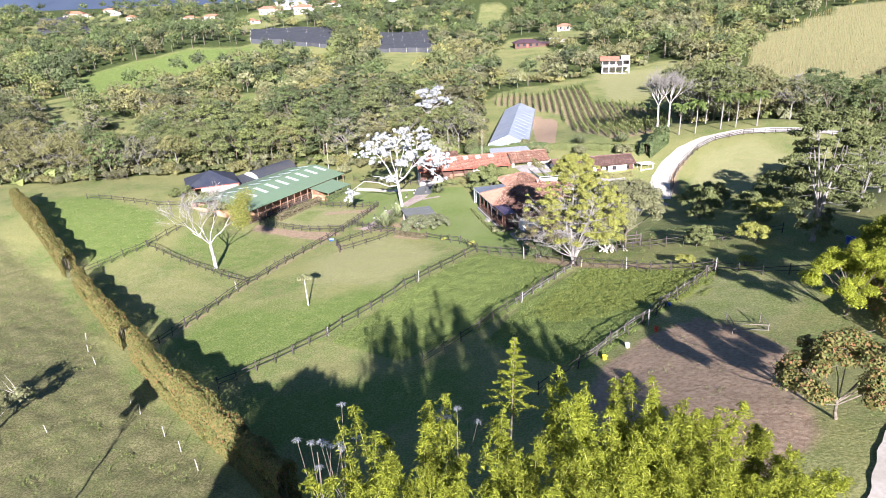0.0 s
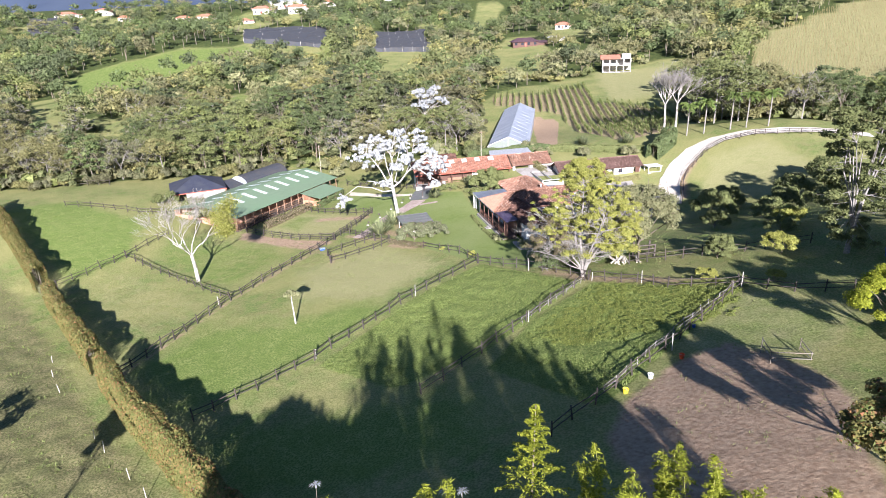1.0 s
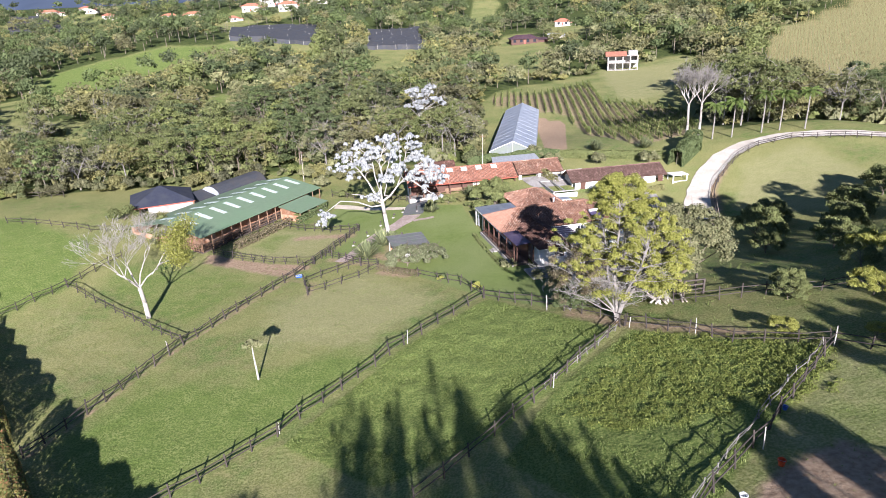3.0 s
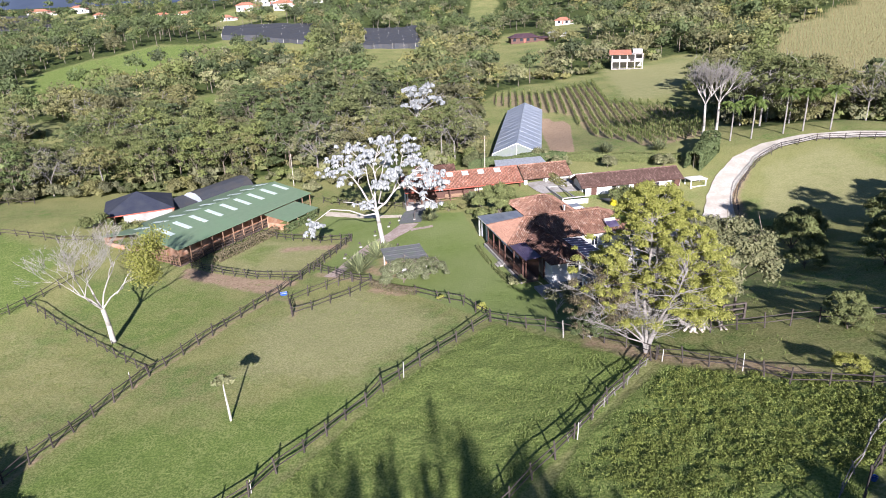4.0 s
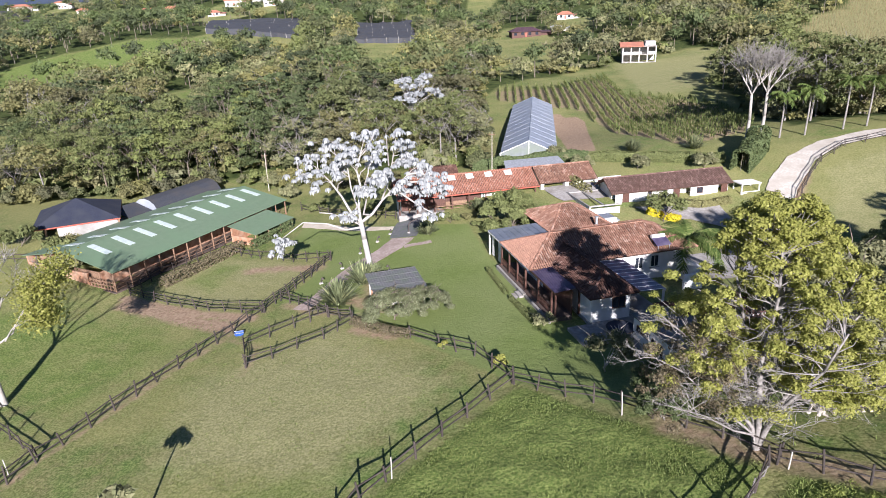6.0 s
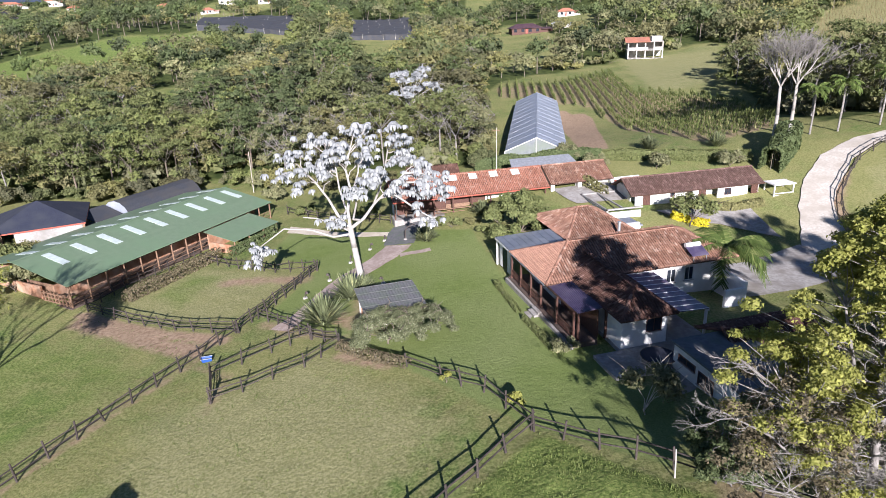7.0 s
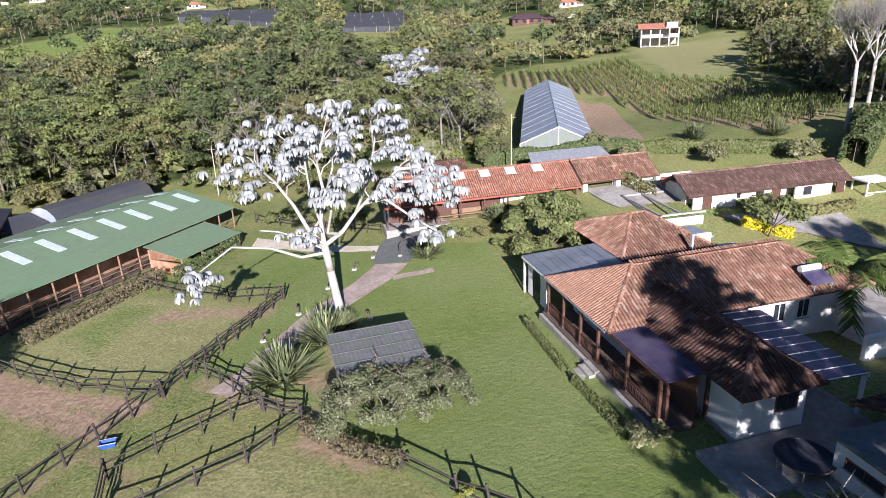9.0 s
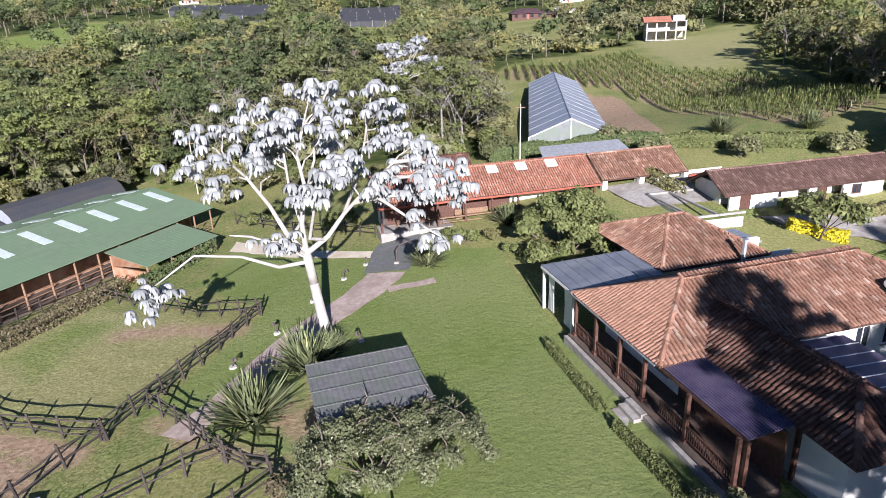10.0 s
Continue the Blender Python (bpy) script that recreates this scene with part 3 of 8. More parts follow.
def ground():
    gx, gy = spaced(-2200, -105, 95, 2200, 0.8), spaced(-400, 18, 180, 3200, 0.8)
    X, Y = np.meshgrid(gx, gy)
    Z = heights(X, Y)
    lawn = inside(LAWN, X, Y, 0.5)
    tall = np.maximum(inside(TALL, X, Y, 0.8), inside(TALL2, X, Y, 0.8))
    rng = np.random.default_rng(5)
    k = (np.abs(X) < 130) & (Y > 10) & (Y < 200)
    bumps = sum(np.sin(X * a + Y * b + c) for a, b, c in zip(rng.uniform(-2.2, 2.2, 14), rng.uniform(-2.2, 2.2, 14), rng.uniform(0, 6, 14))) / 14
    slope = inside([(-120, 140), (-70, 97), (-42, 65), (-20, 42), (-40, 25), (-120, 25)], X, Y, 3)
    Z = Z + np.where(k, bumps * (0.12 * (1 - lawn) + 0.28 * tall + 0.35 * slope), 0)
    n, w = X.size, X.shape[1]
    idx = np.arange(n).reshape(X.shape)
    q = np.stack([idx[:-1, :-1], idx[:-1, 1:], idx[1:, 1:], idx[1:, :-1]], -1).reshape(-1, 4)
    me = fast_mesh("ground", np.stack([X, Y, Z], -1).reshape(-1, 3), q, M["pasture"])
    me.shade_smooth()
    far = np.hypot(X, Y - 100)
    dirt = np.maximum.reduce([
        inside(ARENA, X, Y, 1.5), inside(PLOT, X, Y, 0.6) * 0.9, inside(CORNFIELD, X, Y, 0.8) * 0.55,
        strip([(-40.5, 122.5), (-33, 118.5), (-25, 114)], X, Y, 3.0, 1.2) * 0.8,
        strip([(-32, 99), (-25, 112), (-20, 108), (-20.5, 103)], X, Y, 1.6, 1.2) * 0.62,
        strip([(-17.5, 129.5), (-22, 131.2), (-27, 131.5)], X, Y, 3.0, 1.5) * 0.7,
        strip([(-19.5, 118.5), (-17, 116.5), (-13, 114), (-9, 112)], X, Y, 2.6, 1.0) * 0.55,
        strip([(-10.5, 109.5), (-6, 106.5)], X, Y, 2.0, 1.0) * 0.72,
        strip([(-12, 118), (-8, 114), (-9.5, 121)], X, Y, 3.5, 1.2) * 0.62,
        strip([(14, 87), (20, 81), (28, 75)], X, Y, 3.5, 1.5) * 0.62,
        strip([(49, 131), (52, 141), (57, 148)], X, Y, 3.0, 1.2) * 0.65,
        strip([(-41, 71.4), (-38, 80.5), (-34, 92.6), (-28.7, 103.6), (-24, 112.6)], X, Y, 0.9, 0.7) * 0.72,
        strip([(-41.2, 124.4), (-33, 120.2), (-27, 117.6), (-23, 116)], X, Y, 2.2, 0.9) * 0.8,
        strip([(-30, 60), (-15, 73), (-4, 87), (4, 95)], X, Y, 1.0, 0.8) * 0.45])
    dry = np.maximum.reduce([
        inside([(-25, 104), (-12, 111), (0, 97), (-10, 86), (-24, 90)], X, Y, 5) * 0.85,
        inside([(-40, 127), (-33, 139), (-17, 132), (-21, 119), (-33, 121)], X, Y, 2) * 0.56,
        inside([(-120, 140), (-70, 97), (-42, 65), (-20, 42), (-60, 30), (-120, 60)], X, Y, 3) * 0.42,
        inside([(-58, 110), (-35, 93), (-41, 75), (-62, 98)], X, Y, 3) * 0.42,
        inside([(20, 58), (34, 69), (42, 60), (32, 50)], X, Y, 2) * 0.6,
        inside([(50, 130), (60, 149), (75, 152), (78, 130), (66, 118)], X, Y, 3) * 0.62,
        inside([(58, 236), (84, 246), (118, 328), (68, 314)], X, Y, 4) * 0.6, inside(DRYFIELD, X, Y, 2) * 0.9,
        np.clip((far - 260) / 300, 0, 0.12)])
    lush = np.maximum.reduce([
        inside([(-41, 72), (-36, 86), (-24, 84), (-14, 88), (-4, 85), (-17, 70), (-29, 60), (-20, 45), (5, 45), (3, 60), (-30, 60)], X, Y, 5) * 0.75,
        inside([(-64, 100), (-100, 136), (-84, 142), (-62, 128), (-58, 113)], X, Y, 3) * 0.7,
        inside([(-56, 122), (-58, 113), (-36, 96), (-26, 112), (-40, 121)], X, Y, 4) * 0.55,
        inside([(20, 58), (34, 69), (42, 60), (32, 50)], X, Y, 3) * 0.5, inside(MEADOWS[0], X, Y, 6) * 0.8, inside(MEADOWS[3], X, Y, 5) * 0.6,
        inside([(-38, 128), (-33, 138), (-26, 135), (-30, 122)], X, Y, 3) * 0.5])
    wood = np.maximum(wood_cover(X, Y), np.clip((Y - 700) / 40, 0, 1) * 0.7)
    for name, data in (("lawn", lawn), ("tall", tall), ("dirt", dirt), ("slope", slope), ("dry", dry), ("wood", wood), ("lush", lush)):
        at = me.attributes.new(name, "FLOAT", "POINT")
        at.data.foreach_set("value", np.asarray(data, np.float32).ravel())
    return tagged(new("ground", me), "rolling green pasture with dry and bare patches", "ground", kind="structure")


ground()


def draped(name, left, right, mat, lift, label, category, sub=3):
    """A strip of ground between two edges, laid on the terrain."""
    L, R = [Vector((*p, 0)) for p in left], [Vector((*p, 0)) for p in right]
    rows = []
    for i in range(len(L) - 1):
        for k in range(8):
            rows.append((L[i].lerp(L[i + 1], k / 8), R[i].lerp(R[i + 1], k / 8)))
    rows.append((L[-1], R[-1]))
    g = Geo()
    w = sub + 1
    for a, b in rows:
        for j in range(w):
            p = a.lerp(b, j / sub)
            e = 0.25 * (noise.noise(p * 0.5)) * (1 if j in (0, sub) else 0)
            p = p + (b - a).normalized() * e
            g.v.append((p.x, p.y, gz(p.x, p.y) + lift))
    g.f = [(i * w + j, i * w + j + 1, (i + 1) * w + j + 1, (i + 1) * w + j) for i in range(len(rows) - 1) for j in range(sub)]
    ob = new(name, g.mesh(name, mat, True))
    return tagged(ob, label, category, kind="structure")


draped("road", [(41, 128.5), (45.5, 137), (47.3, 141), (51.5, 148), (57.3, 154.3), (64, 157.6), (72, 157.8), (80, 155), (96, 148)],
       [(47.5, 127.5), (50.2, 137), (51.6, 140.3), (54.6, 144.8), (60.2, 151), (66, 154.2), (72.5, 154), (79, 151), (95, 144)], M["road"], 0.12, "pale dusty gravel road curving past the paddock", "road")
draped("gravel_track", [(22, 22.5), (25.2, 26.8), (28.6, 31), (34, 36)], [(26, 18.5), (29.5, 22.5), (33.5, 27.5), (39, 33)], M["road"], 0.12, "grey gravel track beside the dirt arena", "road")
draped("garden_path", [(-18.4, 116.8), (-16.1, 121), (-15.0, 124.3), (-13.4, 127.8), (-10.2, 132.3), (-8.0, 136.5)],
       [(-16.4, 115.8), (-13.9, 120.4), (-12.7, 123.7), (-10.6, 126.8), (-6.4, 132.2), (-4.6, 135.5)], M["path"], 0.1, "rose flagstone garden path across the lawn", "path")
draped("path_spur", [(-6.2, 133), (-2.4, 133.4)], [(-6, 131.9), (-2.2, 132.4)], M["path"], 0.104, "short flagstone spur of the garden path", "path")
draped("sand_walk", [(-23.5, 151), (-20, 149), (-15.5, 145.2), (-8, 141.6)], [(-23.5, 148.4), (-20.5, 146.6), (-15.6, 143.4), (-7.8, 139.8)], M["sand"], 0.1, "curved pale sand walk along the lawn", "path")
draped("house_terrace", [(-8.4, 136.6), (-8, 141), (-7.5, 143)], [(-4.4, 135.8), (-4, 141), (-3.5, 144)], M["slate"], 0.12, "grey paved terrace before the tiled house", "terrace")
draped("courtyard", [(15.5, 149.5), (16.5, 146.5), (18, 143.5)], [(24, 151), (25.4, 147.5), (26.6, 144.8)], M["concrete"], 0.12, "pale concrete courtyard between the houses", "courtyard")
draped("driveway", [(28, 141), (34, 141.5), (41, 141.5)], [(31, 137.5), (35, 137), (41, 133)], M["concrete"], 0.13, "pale concrete driveway joining the road", "driveway")
draped("drive_apron", [(25, 124), (33, 126), (42, 131)], [(29, 116), (37, 119), (46, 124)], M["concrete"], 0.12, "shaded concrete apron beside the house", "driveway")

# ---- fences ----
POST = {}
RNG = random.Random(11)


def unit_rods():
    for key, mat in (("fence", M["fence"]), ("grey", M["greyfence"]), ("white", M["whitepost"])):
        post, rail = Geo(), Geo()
        pts = [(0, 0, -0.3), (0.015, 0.01, 0.5), (-0.01, 0.012, 1.0)]
        post.tube(pts, 0.085, 0.07, 7)
        rail.tube([(0, 0, 0), (0.012, 0.0, 0.35), (-0.01, 0.01, 0.7), (0, 0, 1)], 0.058, 0.05, 6)
        POST[key] = (post.mesh("post", mat, True), rail.mesh("rail", mat, True))


unit_rods()


def rod_between(name, me, a, b, parent, thick=1.0):
    a, b = Vector(a), Vector(b)
    ob = new(name, me)
    ob.parent = parent
    q = Vector((0, 0, 1)).rotation_difference(b - a)
    ob.matrix_basis = Matrix.LocRotScale(a, q, (thick, thick, (b - a).length))
    return ob


def fence(line, label, rails=(0.55, 1.15), high=1.5, step=2.6, kind="fence", lean=0.12, thick=0.95):
    """Posts along the line of places, with rails from post to post."""
    e = empty("fence", pose(line[0][0], line[0][1], gz(*line[0])), label, "fence", "paddock fences")
    base = Vector((line[0][0], line[0][1], gz(*line[0])))
    post, rail = POST[kind]
    spots = []
    for (x0, y0), (x1, y1) in zip(line, line[1:]):
        n = max(1, round(math.hypot(x1 - x0, y1 - y0) / step))
        spots += [(x0 + (x1 - x0) * i / n, y0 + (y1 - y0) * i / n) for i in range(n)]
    spots.append(line[-1])
    last = None
    for x, y in spots:
        p = Vector((x + RNG.uniform(-0.12, 0.12), y + RNG.uniform(-0.12, 0.12), 0))
        p.z = gz(p.x, p.y)
        tip = p + Vector((RNG.gauss(-0.03, lean), RNG.gauss(0, lean), high * RNG.uniform(0.88, 1.12)))
        rod_between("post", post, p - base, tip - base, e, thick)
        now = [p.lerp(tip, h / high) + Vector((RNG.uniform(-0.03, 0.03), RNG.uniform(-0.03, 0.03), RNG.uniform(-0.06, 0.06))) for h in rails]
        if last:
            for a, b in zip(last, now):
                d = (b - a).normalized() * 0.14
                rod_between("rail", rail, a - d - base, b + d - base, e, thick)
        last = now
    return e


DARK = "dark weathered two-rail log fence"
fence([(-41.3, 71.2), (-38, 80.5), (-34, 92.6), (-28.7, 103.6), (-24, 112.6), (-21.8, 117.3)], DARK + " dividing the paddocks", thick=1.08)
fence([(-21.8, 117.3), (-19.9, 121.4), (-16.3, 131.8)], "dark three-rail log fence by the training yard", (0.45, 0.85, 1.25), thick=1.08, step=1.9)
fence([(-34.3, 93.2), (-46, 102.2), (-59.5, 112)], DARK + " behind the bare tree")
fence([(-59.5, 112), (-65.6, 100.4)], DARK + " running to the hedge")
fence([(-59.5, 112), (-56.2, 123)], DARK + " climbing to the stable")
fence([(-84, 136.8), (-75, 135.6), (-66.5, 133.6), (-58, 134.5)], DARK + " across the upper pasture")
fence([(-16.3, 131.8), (-21.6, 133.2), (-27, 136), (-34, 140), (-39.6, 131.3), (-41.4, 126)], "dark log fence round the training yard", step=2.0)
fence([(-41.2, 125.4), (-33, 121.2), (-27, 118.8), (-22.2, 117.2)], "dark three-rail log fence round the training yard", (0.4, 0.8, 1.25), step=2.2)
fence([(-20.4, 120), (-17.8, 117.9), (-16.4, 116.3), (-13.7, 113.5), (-10.7, 111.7)], "dark log fence beside the garden path", (0.5, 0.85, 1.2), step=1.9)
fence([(-21.6, 108.6), (-17.2, 112), (-13.8, 113.7)], "dark log fence of the loading lane", step=2.4)
fence([(-20.4, 104.4), (-18.1, 105.4), (-13.4, 108.3), (-10.7, 111.1)], "dark log fence of the loading lane", step=2.5)
fence([(-21.6, 108.6), (-20.4, 104.4)], "closed log gate of the loading lane", (0.35, 0.75, 1.2), step=4.2)
fence([(-4.3, 106), (-1.5, 103.3), (1.7, 100.7), (4.4, 95.6)], DARK + " below the lawn")
fence([(4.5, 95.2), (-5.2, 85.4), (-13.1, 76.1), (-16.8, 71.3), (-28, 61)], DARK + " down the hay paddock", thick=1.08)
fence([(4.5, 95.4), (11.9, 89.6), (16.9, 84.6), (18.6, 81.2)], DARK + " under the trees")
fence([(18.2, 81.2), (9.2, 71.7), (3.5, 65.8), (-3, 59.5)], DARK + " through the tall grass")
fence([(18.6, 81.2), (23.8, 77), (26.4, 73.2), (33.3, 69.8), (37.2, 65.5), (44, 62)], DARK + " along the orchard")
fence([(33.3, 69.6), (21, 57.6), (12.4, 49.8), (8, 46)], DARK + " beside the dirt arena")
fence([(32.4, 69.8), (20.2, 58.4), (13.6, 51.6)], "grey wire-bound picket fence in the grass", (0.35, 0.7), 0.85, 1.8, "grey", thick=0.6)
fence([(17.4, 80.4), (8.6, 71.4)], "grey wire-bound picket fence in the grass", (0.35, 0.7), 0.85, 1.8, "grey", thick=0.6)
fence([(47.8, 128), (50.9, 137), (52.4, 140.2), (55.4, 144.6), (60.8, 150.3), (66.3, 153.4), (72.6, 153.2), (79, 150), (92, 144)], "dark three-rail fence along the gravel road", (0.45, 0.85, 1.25), 1.4, 2.6)
fence([(25, 85), (34, 83), (46, 79)], DARK + " in the shade of the orchard")
fence([(-25.3, 157.8), (-19.7, 153.6), (-13, 149), (-8, 145.4)], "low dark rail fence along the sand walk", step=2.4)
fence([(-130, 176), (-112, 163), (-98, 157), (-84, 156)], DARK + " at the edge of the woods", step=3)


def lone_post(x, y, h, dx=0.0, dy=0.0, r=1.0, label="slim whitewashed wooden post in the grass"):
    ob = rod_between("white_post", POST["white"][0], (x, y, gz(x, y)), (x + dx, y + dy, gz(x, y) + h), None, r)
    return tagged(ob, label, "post", "white posts")


for x, y, h in ((9.4, 71.4, 1.9), (-4.9, 85.6, 2.1), (-16.6, 71.8, 1.6), (18.9, 80.6, 1.5), (24.2, 76.6, 2.0), (33.2, 69.4, 2.2), (21.4, 57.2, 2.2), (-35.5, 91.4, 1.7), (11.6, 89, 2.3)):
    lone_post(x, y, h * 0.85, RNG.uniform(-0.1, 0.1), 0, 0.6)
for x, y, h in ((-37.4, 58.5, 1.2), (-35.2, 56.2, 1.3), (-30.5, 51.8, 1.3), (-27.5, 48.8, 1.3), (-24.4, 45.4, 1.3), (-46.5, 67.8, 1.1), (-49.5, 71.5, 1.1), (-52, 75.5, 1.1), (-43.6, 52.6, 1.1)):
    lone_post(x, y, h, RNG.uniform(-0.15, 0.15), 0, 0.5)


# ---- tiled roofs ----
def tile_rows(P, w=0.26, l=0.42, rng=None):
    """Barrel tiles over a roof face P: eave left, eave right, then up and round to the ridge. Gives a list of 8-corner strips."""
    a, b = Vector(P[0]), Vector(P[1])
    e = (b - a).normalized()
    nrm = (b - a).cross(Vector(P[2]) - a).normalized()
    s = nrm.cross(e)
    flat = [((Vector(p) - a).dot(e), (Vector(p) - a).dot(s)) for p in P]
    top = max(q[1] for q in flat)
    lo, hi = min(q[0] for q in flat), max(q[0] for q in flat)
    poly = [(q[0], q[1]) for q in flat]
    rows, cols = int(top / l) + 1, int((hi - lo) / w) + 1
    cx = lo + (np.arange(cols) + 0.5) * w
    out = []
    for i in range(rows):
        y0 = i * l - 0.06
        mask = inside(poly, cx, np.full(cols, min(y0 + l * 0.5, top - 0.02)), 0.02) > 0.5
        for x in cx[mask]:
            j = rng.uniform(-0.02, 0.02)
            lift = rng.uniform(0, 0.02)
            r0, r1 = w * 0.42, w * 0.36
            pts = []
            for yy, r, hh in ((y0 + rng.uniform(-0.03, 0.03), r0, 0.05 + lift), (y0 + l * 1.12, r1, 0.0 + lift)):
                for k in range(5):
                    an = math.pi * k / 4
                    pts.append(a + e * (x + j - r * math.cos(an)) + s * yy + nrm * (hh + 0.95 * r * math.sin(an)))
            out.append(pts)
    return out


TILE_FACES = [(k, k + 1, k + 6, k + 5) for k in range(4)]


def cap_run(g, a, b, r=0.16, l=0.42):
    """A run of ridge tiles from a to b."""
    a, b = Vector(a), Vector(b)
    n = max(1, int((b - a).length / l))
    d = (b - a) / n
    side = d.cross(Vector((0, 0, 1))).normalized()
    up = side.cross(d).normalized()
    for i in range(n):
        p, q = a + d * i - d * 0.08, a + d * (i + 1)
        pts = []
        for c, rr in ((p, r * 1.08), (q, r * 0.9)):
            pts += [c - side * rr * math.cos(math.pi * k / 4) + up * (rr * math.sin(math.pi * k / 4) - 0.02) for k in range(5)]
        g.add(pts, TILE_FACES)


def roof(parent, faces, caps, mat, seed, single=0, skip=()):
    """A tiled roof: bedding faces, the tiles on them, and ridge tiles. The first `single` tiles are parts of their own."""
    rng = random.Random(seed)
    bed, tiles, ridge = Geo(), Geo(), Geo()
    for P in faces:
        bed.plate(P, 0.1)
    strips = [t for P in faces for t in tile_rows(P, rng=rng)]
    base = part("roof", bed, M["underlay"], parent)
    n = 0
    for pts in strips:
        if n < single:
            c = sum(pts, Vector()) / 10
            ob = part("roof_tile", Geo().add([p - c for p in pts], TILE_FACES), mat, base)
            ob.location = c
            n += 1
        else:
            tiles.add(pts, TILE_FACES)
    part("tiles", tiles, mat, base, kind="stuff", label="rows of barrel-shaped clay roof tiles")
    for a, b in caps:
        cap_run(ridge, a, b)
    part("ridge_tiles", ridge, mat, base)
    return base


def hip(x0, x1, y0, y1, ze, zr, hx=None):
    """Faces and caps of a hipped roof with its ridge along x."""
    h = hx if hx is not None else (y1 - y0) / 2
    ym = (y0 + y1) / 2
    A, B, C, D = (x0, y0, ze), (x1, y0, ze), (x1, y1, ze), (x0, y1, ze)
    R, S = (x0 + h, ym, zr), (x1 - h, ym, zr)
    return [[A, B, S, R], [B, C, S], [C, D, R, S], [D, A, R]], [(R, S), (A, R), (D, R), (B, S), (C, S)]


def gable(x0, x1, y0, y1, ze, zr):
    ym = (y0 + y1) / 2
    return [[(x0, y0, ze), (x1, y0, ze), (x1, ym, zr), (x0, ym, zr)], [(x1, y1, ze), (x0, y1, ze), (x0, ym, zr), (x1, ym, zr)]], [((x0, ym, zr), (x1, ym, zr))]


def window(parent, m, w, h, bars=1, frame_mat=None):
    """A window in the local plane y = 0 facing -y, its lower left corner at the origin of m."""
    fm = frame_mat or M["darkwood"]
    g = Geo()
    t = 0.07
    for b in ((-t, w + t, -0.06, 0.06, -t, 0), (-t, w + t, -0.06, 0.06, h, h + t), (-t, 0, -0.06, 0.06, 0, h), (w, w + t, -0.06, 0.06, 0, h)):
        g.box(*b, m)
    for i in range(bars):
        x = w * (i + 1) / (bars + 1)
        g.box(x - 0.025, x + 0.025, -0.05, 0.05, 0, h, m)
    o = part("window", g, fm, parent)
    part("pane", Geo().box(0, w, -0.02, 0.0, 0, h, m), M["glass"], o)
    part("sill", Geo().box(-0.12, w + 0.12, -0.14, 0.03, -t - 0.06, -t, m), M["plinth"], o)
    return o


def door(parent, m, w, h, mat):
    g = Geo().box(0, w, -0.05, 0.03, 0, h, m)
    for i in range(4):
        g.box(w * (i + 0.1) / 4, w * (i + 0.9) / 4, -0.075, -0.05, 0.08, h - 0.08, m)
    o = part("door", g, mat, parent)
    part("door_frame", Geo().box(-0.09, 0, -0.08, 0.05, 0, h + 0.09, m).box(w, w + 0.09, -0.08, 0.05, 0, h + 0.09, m).box(0, w, -0.08, 0.05, h, h + 0.09, m), M["darkwood"], o)
    part("door_handle", Geo().rod(m @ Vector((w - 0.12, -0.12, h * 0.48)), m @ Vector((w - 0.12, -0.06, h * 0.48)), 0.025), M["metal"], o)
    return o


def at2(x, y, z=0.0, turn=0.0):
    return pose(x, y, z, 0, 0, turn)


